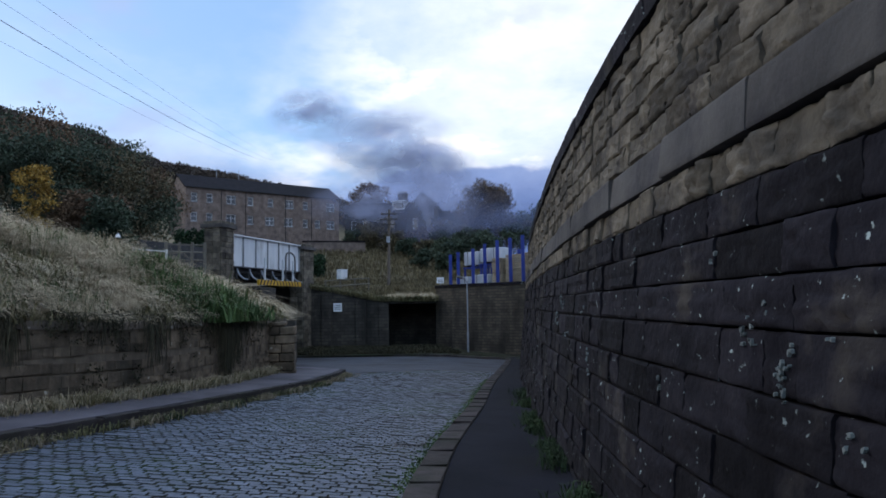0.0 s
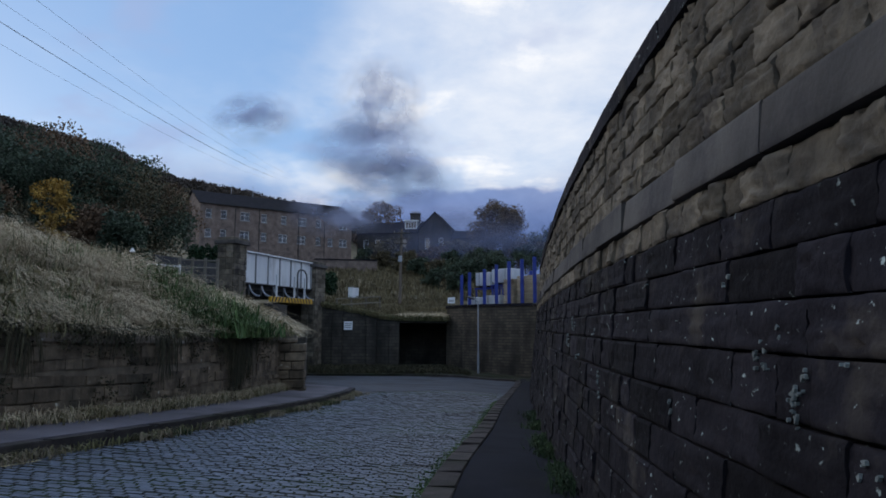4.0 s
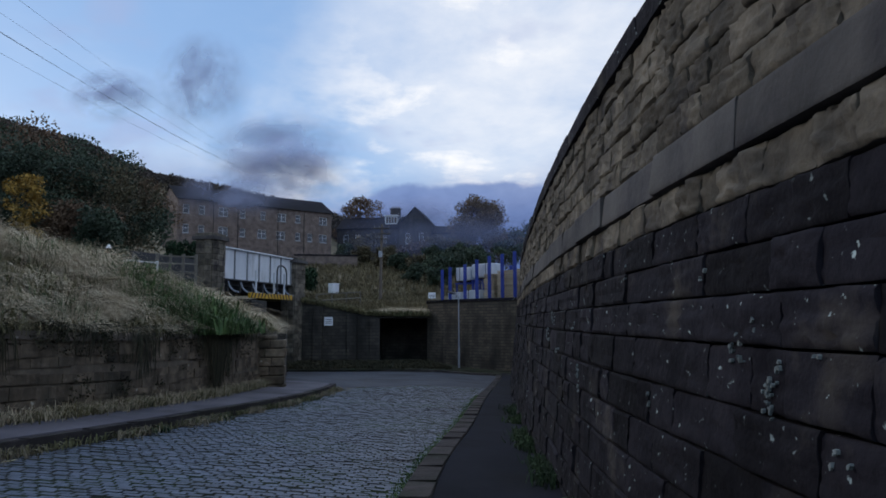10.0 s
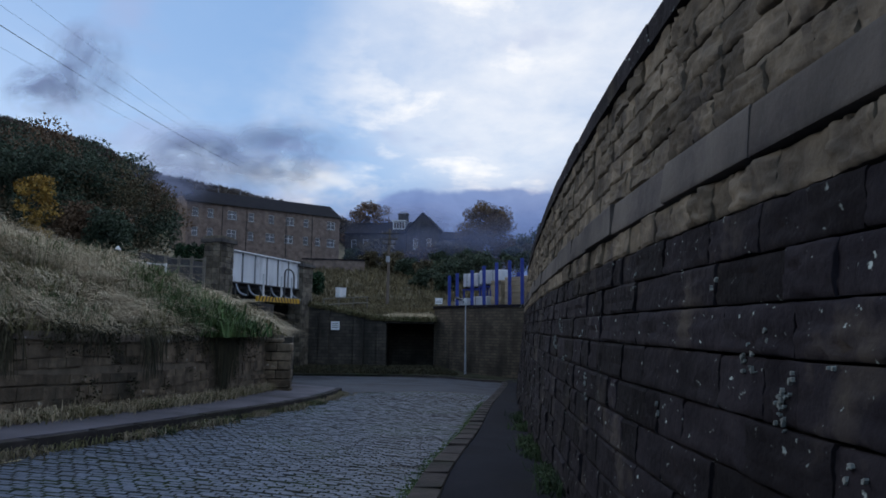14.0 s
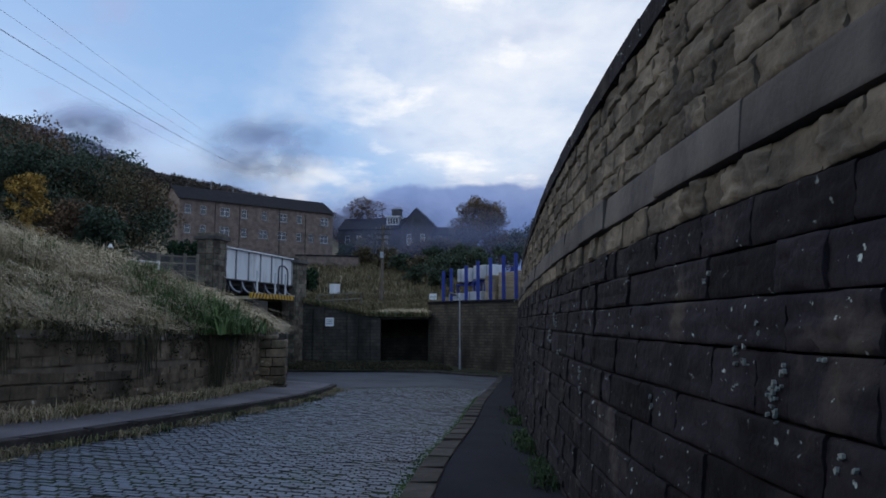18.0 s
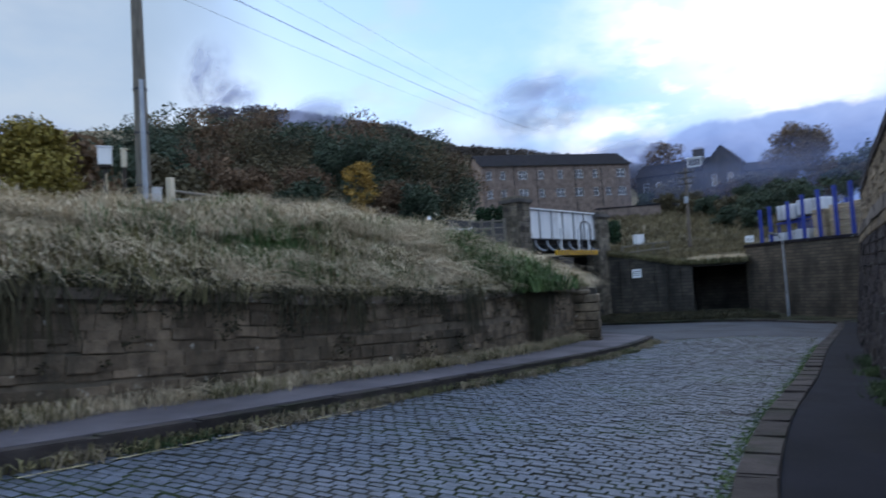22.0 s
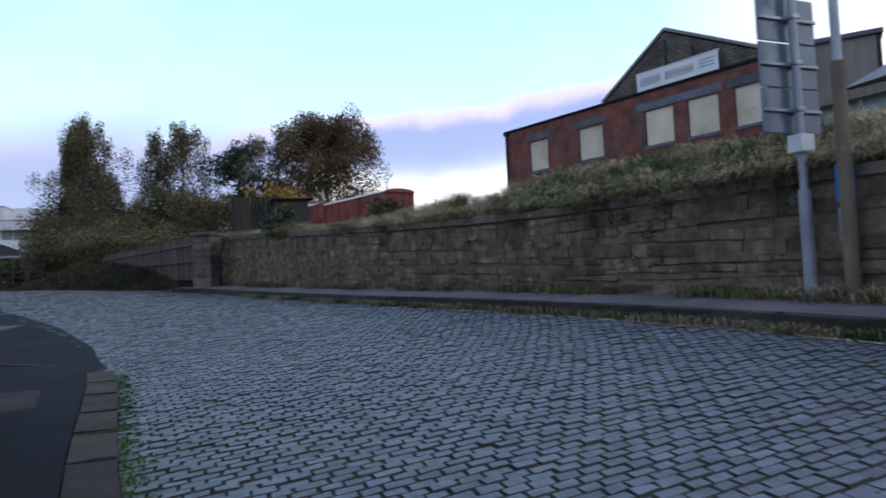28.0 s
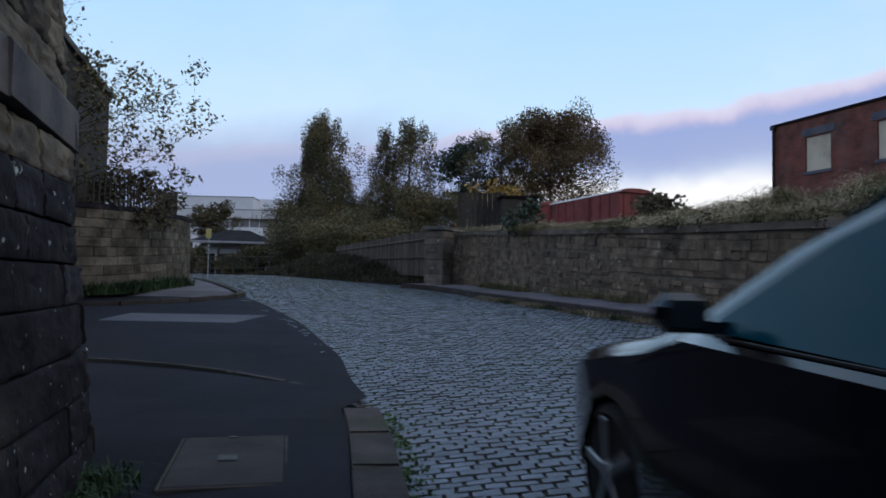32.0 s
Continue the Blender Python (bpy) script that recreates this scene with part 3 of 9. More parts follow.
def curve(points):
    """A smooth function through (at, value) points."""
    p = np.array(sorted(points), float)
    a, v = p[:, 0], p[:, 1]
    d = np.gradient(v, a)

    def f(x):
        x = np.asarray(x, float)
        i = np.clip(np.searchsorted(a, x) - 1, 0, len(a) - 2)
        h = a[i + 1] - a[i]
        t = np.clip((x - a[i]) / h, 0, 1)
        return ((2 * t**3 - 3 * t**2 + 1) * v[i] + (t**3 - 2 * t**2 + t) * h * d[i] + (3 * t**2 - 2 * t**3) * v[i + 1] + (t**3 - t**2) * h * d[i + 1])
    return f


# ---- the plan: y runs down the road towards the bridge, x across it, the tall wall at +x ----
far_edge = curve([(37, -6.3), (32, -4.6), (26, -3.5), (22, -3.2), (18, -3.3), (13, -3.95), (9.7, -4.5), (8, -4.85), (5.5, -5.3), (4, -5.6), (2.3, -5.95), (0.8, -6.1), (-1, -6.2), (-3, -6.2), (-5, -6.05), (-9, -5.45), (-13, -4.5), (-18, -3.05), (-23, -1.75), (-27, -0.75), (-32, 0.6), (-36, 3.2), (-39, 5.6), (-43, 8.6), (-50, 13.5), (-60, 20), (-80, 33)])
near_kerb = curve([(46, 3.9), (39, 3.4), (30, 2.3), (20.8, 1.16), (13.6, 0.4), (8, -0.27), (5.3, -0.43), (2, -0.35), (-1, -0.1), (-4, 0.33), (-6.7, 0.72), (-8.75, 0.95), (-10.8, 1.22), (-12.5, 1.62), (-14.8, 2.05), (-16.3, 2.5), (-18.9, 3.3), (-22.7, 4.8), (-26, 6.2), (-33, 9.2), (-42, 14), (-50, 19), (-60, 26), (-80, 40)])
near_wall = curve([(45, 6.3), (38, 4.9), (31, 3.55), (24, 2.75), (16.5, 2.02), (14, 1.8), (9, 1.45), (5.2, 1.3), (2, 1.33), (-1, 1.52), (-4, 1.92), (-6, 2.25), (-7.6, 2.52), (-9, 2.84)])


def wall_end(y):
    """The tall wall's line where it rounds into the side entrance."""
    return float(np.interp(-y, [8.5, 9.0, 9.5, 9.95, 10.35, 10.65, 10.8, 11.1], [float(near_wall(-8.5)), 2.84, 3.06, 3.38, 3.93, 5.0, 6.5, 40]))


def far_wall(y):
    s = (far_edge(np.asarray(y) + 0.1) - far_edge(np.asarray(y) - 0.1)) / 0.2
    line = far_edge(y) - 1.3 * np.sqrt(1 + s * s) - 0.5 * np.clip((np.asarray(y) - 12.5) / 6, 0, 1) ** 1.5
    # past its end the bank falls back from the road
    return np.where(np.asarray(y) > 20, np.minimum(line, -0.2265 * np.asarray(y) - 0.02), line)


cope_z = curve([(37, 0.75), (30, 0.95), (18, 1.12), (11.5, 1.2), (9, 1.3), (7, 1.45), (4, 1.68), (1.5, 1.92), (-1, 2.08), (-3.4, 2.22), (-6, 2.32), (-10, 2.4), (-13.3, 2.46), (-16, 2.56), (-24, 3.0), (-32, 3.5)])
crest_z = curve([(38, 0.8), (34, 1.0), (30.8, 1.75), (27, 2.3), (21.5, 2.52), (18, 2.76), (14, 3.16), (11, 3.13), (8.5, 2.95), (6, 3.08), (4, 3.44), (2, 3.58), (0, 3.68), (-2, 3.75), (-4, 3.55), (-6, 3.34), (-10, 3.46), (-14, 3.58), (-18, 3.6), (-21, 3.3), (-24, 3.1), (-30, 3.35), (-45, 4.3), (-80, 5.2)])


def ground_z(x, y):
    """The road's fall and cross-fall."""
    x, y = np.asarray(x, float), np.asarray(y, float)
    crest = np.maximum(-46 - y, 0)
    return -0.04 * np.clip(y, -46, 44) - 0.06 * np.where(x > 0, np.clip((y + 26) / 14, 0, 1), np.clip((40 - y) / 12, 0, 1)) * np.clip(x, -9, 2.2) - 0.03 * np.minimum(crest, 60)


def hill_z(x, y):
    base = np.interp(y, [51, 62, 75, 95, 110, 135, 150, 200, 260, 600, 1500], [2.3, 3.1, 5.6, 9.2, 10.0, 10.6, 11.5, 15, 18, 36, 85])
    near = np.interp(x, [-400, -120, -60, -20, 0, 40, 400], [20, 10, 5, 1.0, 0, 0.5, 6]) * np.clip((y - 51) / 40, 0, 1)
    return base + near + np.interp(x, [-400, -120, -65, -43, -25, -8, 40, 400], [53, 30, 17.7, 13.7, 7.6, 0, 0, 8]) * np.clip((y - 118) / 40, 0, 1)


def bank_z(back, x, y):
    """Height at a distance behind the low wall's face."""
    t = np.clip((back - 0.3) / 3.9, 0, 1)
    z = cope_z(y) + 0.12 + (crest_z(y) - cope_z(y) - 0.1) * (1 - (1 - t) ** 1.7)
    level = np.interp(y, [-80, -45, -20, 0, 20, 40], [5.2, 4.6, 4.1, 4.1, 3.9, 3.9])
    z = z + (level - z) * np.clip((back - 5) / 5, 0, 1)
    wood = np.clip((y - 4) / 10, 0, 1) * np.clip((-20 - x) / 60, 0, 1) * 6 + np.clip((-60 - x) / 300, 0, 1) * 25
    lump = 0.13 * np.sin(1.7 * x + 0.6 * y) * np.sin(1.3 * y - 0.5 * x) + 0.10 * np.sin(3.9 * x + y + np.sin(y)) * np.sin(3.3 * y + np.sin(2 * x)) + 0.08 * np.sin(0.8 * y) + 0.11 * np.maximum(np.sin(5.1 * x + 1.3 * np.sin(2.1 * y)) * np.sin(4.6 * y + 1.5 * np.sin(1.9 * x)), -0.25)
    return z + wood + lump * np.clip((back - 0.6) / 1.0, 0, 1)


def ground_sheet():
    """One sheet from the road to the horizon, stepped where the retaining walls stand."""
    ys = sorted(set([-1500, -700, -350, -200, -150, -120, -100] + [round(v, 3) for v in np.arange(-90, 60.1, 0.75)] + [-11.3, -11.05, -10.95, -10.8, -10.65, -10.5, -10.3, -10.1, -9.9, -9.65, -9.4, -9.15, -8.85, -8.55, 37.4, 37.7, 51.15, 51.4, 55.6, 55.85, 65, 70, 76, 84, 92, 100, 110, 120, 135, 150, 170, 200, 230, 260, 320, 420, 600, 900, 1500]))
    left = np.array([0.25, 0.3, 0.7, 1.2, 1.8, 2.5, 3.3, 4.2, 5.2, 6.5, 8, 10, 13, 17, 22, 28, 36, 46, 60, 80, 110, 150, 220, 350, 700, 1500])
    right = np.array([0.55, 0.6, 1.2, 2, 4, 7, 11, 16, 23, 32, 45, 65, 100, 160, 300, 700, 1500])
    mid = np.concatenate([np.linspace(0, 1, 15), 1 + np.linspace(0, 1, 9)[1:]])
    verts, rows = [], []
    for y in ys:
        xl, xr = float(far_wall(np.clip(y, -80, 37))), float(near_wall(np.clip(y, -9, 45)))
        if y > 37.5:
            xl = -60.0
        if y > 45:
            xr = float(np.interp(y, [45, 52], [6.3, -0.6]))
        if y > 51.3:
            xl, xr = -4.2, -0.6
        if y > 55.7:
            xl, xr = -2.45, -2.35
        if -11.1 <= y < -8.5:
            xr = wall_end(y)
        if y < -11.1:
            xr = 40.0
        kerb = min(float(near_kerb(np.clip(y, -80, 44))) + 2.5, xr - 0.1) if y < 37.5 else xr - 0.2
        row = []
        for d in left[::-1]:
            x = xl - d
            if d < 0.28:
                z = float(ground_z(xl, y)) - 0.05
            elif y > 37.5:
                z = float(hill_z(x, y)) if y > 51.3 else float(bank_z(d + 4, x, 37))
            elif y < -33.1:
                t = min(max((-33.1 - y) / 1.5, 0), 1)
                g = float(ground_z(xl, y))
                up = 0.95 * min(max((-y - 30) / 6, 0.6), 1) * min(max((51 + y) / 4, 0.15), 1)
                low = g + 0.02 + up * min(max((d - 0.2) / 2.4, 0), 1) ** 0.7 + (float(crest_z(y)) - g - up) * min(max((d - 4) / 6, 0), 1) * min(max((4 - x) / 6, 0), 1) + 0.08 * math.sin(2.3 * x + 1.1 * y)
                z = float(bank_z(d, x, y)) * (1 - t) + low * t
            else:
                z = float(bank_z(d, x, y))
            row.append((x, y, z))
        for u in mid:
            x = xl + (kerb - xl) * u if u <= 1 else kerb + (xr - kerb) * (u - 1)
            z = float(ground_z(x, y)) - 0.13 if y <= 55.7 else float(hill_z(x, y))
            row.append((x, y, z))
        for d in right:
            x = xr + d
            if y < -11.1:
                z = float(ground_z(x, y)) - 0.13
            elif d < 0.58 and y <= 55.7:
                z = float(ground_z(xr, y)) - 0.05
            else:
                z = float(np.interp(y, [-11, 30, 44, 60, 80, 110, 1500], [3.5, 3.4, 2.6, 2.6, 5.6, 9.5, 85])) if y < 400 else float(hill_z(x, y))
            row.append((x, y, z))
        rows.append(row)
    n = len(rows[0])
    verts = [v for r in rows for v in r]
    faces = [(j * n + i, j * n + i + 1, (j + 1) * n + i + 1, (j + 1) * n + i) for j in range(len(rows) - 1) for i in range(n - 1)]
    return tagged(mesh_object("ground", verts, faces, M["earth"], smooth=False), "rough grassy ground rising to the hillside", "ground", kind="structure")


ground_sheet()


def ribbon(name, a, b, ys, dz, mat, label, category, thick=0.25, kind="structure"):
    """A strip between two lines x = a(y) and x = b(y), with thickness below."""
    top = [(float(f(y)), y, float(ground_z(f(y), y)) + dz) for y in ys for f in (a, b)]
    low = [(x, y, z - thick) for x, y, z in top]
    n = len(ys)
    v = top + low
    o = 2 * n
    faces = []
    for i in range(n - 1):
        p, q = 2 * i, 2 * i + 2
        faces += [(p, p + 1, q + 1, q), (p + o, q + o, q + 1 + o, p + 1 + o), (p, q, q + o, p + o), (p + 1, p + 1 + o, q + 1 + o, q + 1)]
    return tagged(mesh_object(name, v, faces, mat), label, category, kind=kind)


def sett_edge(y):
    """Left end of the setts where the lower road's asphalt laps over them."""
    return float(np.interp(y, [23.2, 24.9, 27.0, 28.5, 29.2], [-3.38, -2.66, -1.25, -0.75, 2.1]))


YS = [float(v) for v in np.arange(-60, 44.1, 0.5)]
ribbon("footway_low_wall", lambda y: far_wall(y) - 0.1, lambda y: far_edge(y) - 0.22, [y for y in YS if -34 <= y <= 23.6], 0.19, M["asphalt_old"], "narrow worn asphalt footway along the low wall", "pavement", 0.5)
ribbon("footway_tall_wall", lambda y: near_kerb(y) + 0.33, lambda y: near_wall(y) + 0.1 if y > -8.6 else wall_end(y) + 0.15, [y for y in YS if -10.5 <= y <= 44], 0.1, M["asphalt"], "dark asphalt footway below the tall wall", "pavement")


def sheet(name, ys, left, right, dz, mat, label, category, cols=10):
    """A strip of ground laid over the fall of the road, edge to edge."""
    v = []
    for y in ys:
        for k in range(cols + 1):
            x = left(y) + (right(y) - left(y)) * k / cols
            v.append((x, y, float(ground_z(x, y)) + dz(x, y)))
    n = cols + 1
    f = [(j * n + i, j * n + i + 1, (j + 1) * n + i + 1, (j + 1) * n + i) for j in range(len(ys) - 1) for i in range(cols)]
    return tagged(mesh_object(name, v, f, mat), label, category, kind="structure")


sheet("road_bed", [y for y in YS if y <= 29], lambda y: float(far_edge(y)) - 0.05 if y < 23.2 else sett_edge(y) - 0.05, lambda y: float(near_kerb(y)) + 0.02, lambda x, y: -0.013, M["joint"], "dark mossy joints between the road setts", "road", 14)


def lower_right(y):
    return float(near_kerb(y)) if y < 42.5 else float(np.interp(y, [42.5, 43.2, 44.4, 45.3, 45.9, 46.2], [3.66, 3.4, 2.4, 0.3, -4, -40]))


sheet("road_lap", [23.3 + 0.3 * k for k in range(20)] + [29.195], lambda y: float(far_wall(y)) - 0.1, lambda y: min(sett_edge(y) + 0.06 * math.sin(7 * y), lower_right(y) - 0.02), lambda x, y: 0.018, M["asphalt_road"], "patched grey asphalt lapping over the ends of the setts", "road", 10)
sheet("road_lower", [float(y) for y in np.arange(29.2, 46.1, 0.4)] + [46.2], lambda y: float(far_wall(y)) - 0.1 if y < 36.7 else -60.0, lower_right, lambda x, y: 0.0, M["asphalt_road"], "worn grey asphalt of the lower road under the bridge", "road", 16)
sheet("verge_lower", [float(y) for y in np.arange(40, 51.4, 0.3)], lambda y: lower_right(y) + 0.1 if y < 46.2 else -40.0, lambda y: float(np.interp(y, [40, 45, 51, 51.4], [5.4, 6.4, 0.6, -0.4])), lambda x, y: 0.09 + 0.05 * max(0.0, min(y - 46.5, 4)) + 0.05 * math.sin(3 * x) * math.sin(2.3 * y), M["verge"], "dark earthy verge between the lower road and the walls", "ground", 30)
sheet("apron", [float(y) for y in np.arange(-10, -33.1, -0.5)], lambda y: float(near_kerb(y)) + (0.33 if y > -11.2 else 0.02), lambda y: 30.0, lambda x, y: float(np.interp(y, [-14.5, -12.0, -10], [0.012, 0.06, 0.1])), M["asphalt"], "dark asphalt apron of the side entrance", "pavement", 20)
sheet("footway_corner", [float(y) for y in np.arange(-25.4, -60, -0.7)], lambda y: float(near_kerb(y)) + 0.3, lambda y: 30.0, lambda x, y: float(np.interp(y, [-27, -25.4], [0.11, 0.015])), M["asphalt_old"], "footway at the corner wall", "pavement", 8)
# ---- large structure: bridge, walls' cores, buildings ----
def frame_of(x0, y0, x1, y1, z):
    """A pose at (x0, y0, z) whose x runs to (x1, y1), y away behind the face."""
    d = Vector((x1 - x0, y1 - y0, 0)).normalized()
    return Matrix(((d.x, -d.y, 0, x0), (d.y, d.x, 0, y0), (0, 0, 1, z), (0, 0, 0, 1)))


def pierced(bm, length, height, thick, holes):
    """A wall from x 0 to length, z 0 to height, y 0 (face) to thick, with rectangular holes (x0, z0, x1, z1)."""
    xs = sorted({0.0, length, *[h[0] for h in holes], *[h[2] for h in holes]})
    zs = sorted({0.0, height, *[h[1] for h in holes], *[h[3] for h in holes]})

    def solid(i, j):
        if not (0 <= i < len(xs) - 1 and 0 <= j < len(zs) - 1):
            return False
        cx, cz = (xs[i] + xs[i + 1]) / 2, (zs[j] + zs[j + 1]) / 2
        return not any(h[0] < cx < h[2] and h[1] < cz < h[3] for h in holes)

    def quad(pts):
        bm.faces.new([bm.verts.new(p) for p in pts])
    for i in range(len(xs) - 1):
        for j in range(len(zs) - 1):
            if not solid(i, j):
                continue
            a, b, c, d = xs[i], xs[i + 1], zs[j], zs[j + 1]
            quad([(a, 0, c), (b, 0, c), (b, 0, d), (a, 0, d)])
            quad([(b, thick, c), (a, thick, c), (a, thick, d), (b, thick, d)])
            if not solid(i - 1, j):
                quad([(a, thick, c), (a, 0, c), (a, 0, d), (a, thick, d)])
            if not solid(i + 1, j):
                quad([(b, 0, c), (b, thick, c), (b, thick, d), (b, 0, d)])
            if not solid(i, j - 1):
                quad([(a, thick, c), (b, thick, c), (b, 0, c), (a, 0, c)])
            if not solid(i, j + 1):
                quad([(a, 0, d), (b, 0, d), (b, thick, d), (a, thick, d)])
    bmesh.ops.remove_doubles(bm, verts=bm.verts, dist=0.0005)


def boxes(name, items, mat, parent, label=""):
    """One part made of several boxes: (x0, y0, z0, x1, y1, z1)."""
    bm = bmesh.new()
    for x0, y0, z0, x1, y1, z1 in items:
        box(bm, (abs(x1 - x0), abs(y1 - y0), abs(z1 - z0)), Matrix.Translation(((x0 + x1) / 2, (y0 + y1) / 2, (z0 + z1) / 2)), min(0.012, 0.2 * min(abs(x1 - x0), abs(y1 - y0), abs(z1 - z0))))
    return part(name, bm, mat, parent, label)


def window(parent, x, z, w, h, lights=1, y=0.12, white=True):
    """A framed window in an opening whose lower left corner is (x, z)."""
    f = 0.07
    paint = M["white_paint"] if white else M["timber_dark"]
    bm = bmesh.new()
    ring = [[bm.verts.new((a, yy, b)) for a, b in ((x + i, z + i), (x + w - i, z + i), (x + w - i, z + h - i), (x + i, z + h - i))] for i, yy in ((0, y), (f, y), (f, y + 0.07), (0, y + 0.07))]
    for k in range(4):
        for n in range(4):
            bm.faces.new([ring[k][n], ring[k][(n + 1) % 4], ring[(k + 1) % 4][(n + 1) % 4], ring[(k + 1) % 4][n]])
    bmesh.ops.recalc_face_normals(bm, faces=bm.faces)
    fr = part("window", bm, paint, parent)
    boxes("transom", [(x + f, y + 0.005, z + h * 0.55, x + w - f, y + 0.065, z + h * 0.55 + 0.05)], paint, fr)
    for k in range(1, lights):
        boxes("mullion", [(x + w * k / lights - 0.035, y + 0.002, z + f, x + w * k / lights + 0.035, y + 0.068, z + h - f)], paint, fr)
    boxes("pane", [(x + f, y + 0.03, z + f, x + w - f, y + 0.045, z + h - f)], M["glass_sky"], fr)
    boxes("sill", [(x - 0.08, -0.06, z - 0.12, x + w + 0.08, y, z - 0.003)], M["lead"], fr)
    return fr


def gable_roof(name, parent, length, depth, rise, over, mat, z, thick=0.16):
    """A pitched roof along x over a plan 0..length by 0..depth."""
    bm = bmesh.new()
    for s in (0, 1):
        y0, y1 = (-over, depth / 2) if s == 0 else (depth + over, depth / 2)
        k = rise / (depth / 2)
        zl = z - over * k
        v = [(-over, y0, zl), (length + over, y0, zl), (length + over, y1, z + rise), (-over, y1, z + rise)]
        lo = [bm.verts.new(p) for p in v]
        hi = [bm.verts.new((p[0], p[1], p[2] + thick)) for p in v]
        bm.faces.new(hi if s == 0 else hi[::-1])
        bm.faces.new(lo[::-1] if s == 0 else lo)
        for i in range(4):
            q = [lo[i], lo[(i + 1) % 4], hi[(i + 1) % 4], hi[i]]
            bm.faces.new(q if s == 0 else q[::-1])
    return part(name, bm, mat, parent)


def gable_end(bm, x, depth, z, rise, thick):
    """Triangle of wall across y at x."""
    pts = [(0, z), (depth, z), (depth / 2, z + rise)]
    a = [bm.verts.new((x, p, q)) for p, q in pts]
    b = [bm.verts.new((x + thick, p, q)) for p, q in pts]
    bm.faces.new(a[::-1])
    bm.faces.new(b)
    for i in range(3):
        bm.faces.new([a[i], a[(i + 1) % 3], b[(i + 1) % 3], b[i]])


def terrace():
    t = empty("terrace_house", frame_of(-38.5, 103, -17.8, 118.7, 11.0), "long tan stone terrace with slate roof above the bridge", "house")
    H = 9.1
    up = [(0.05, 0), (0.14, 0), (0.27, 1), (0.39, 0), (0.52, 0), (0.645, 1), (0.757, 0), (0.937, 1)]
    low = [(0.05, 0), (0.14, 0), (0.27, 1), (0.39, 0), (0.515, 1), (0.64, 1), (0.757, 0), (0.843, 0), (0.937, 1)]
    L = 26.0
    holes = [(u * L - (0.75 if w else 0.45), z, u * L + (0.75 if w else 0.45), z + 1.35) for row, z in ((up, 6.9), (low, 3.9)) for u, w in row]
    bm = bmesh.new()
    pierced(bm, L, H, 0.35, holes)
    box(bm, (0.35, 8, H), Matrix.Translation((0.176, 4.36, H / 2)))
    box(bm, (0.35, 8, H), Matrix.Translation((L - 0.176, 4.36, H / 2)))
    gable_end(bm, 0.01, 8.3, H + 0.004, 2.4, 0.3)
    gable_end(bm, L - 0.31, 8.3, H + 0.004, 2.4, 0.3)
    part("wall", bm, M["rubble_far"], t)
    boxes("back_wall", [(0.36, 8.0, 0, L - 0.36, 8.35, H)], M["rubble_far"], t)
    gable_roof("roof", t, L, 8.35, 2.4, 0.25, M["slate"], H + 0.01)
    for x0, z0, x1, z1 in holes:
        window(t, x0, z0, x1 - x0, z1 - z0, 2 if x1 - x0 > 1.2 else 1)
    for u in (0.21, 0.36, 0.62, 0.8):
        bm = bmesh.new()
        cyl(bm, 0.05, 0.05, (u * L, -0.06, 0.3), (u * L, -0.06, H - 0.1), 6)
        part("downpipe", bm, M["black_paint"], t)
    boxes("gutter", [(0, -0.32, H - 0.12, L, -0.18, H - 0.02)], M["black_paint"], t)
    for u in (0.235, 0.375):
        bm = bmesh.new()
        cyl(bm, 0.05, 0.04, (u * L, 4.2, H + 1.9), (u * L, 4.2, H + 4.2), 6)
        part("flue_pole", bm, M["galv"], t, "thin grey flue pole")


terrace()


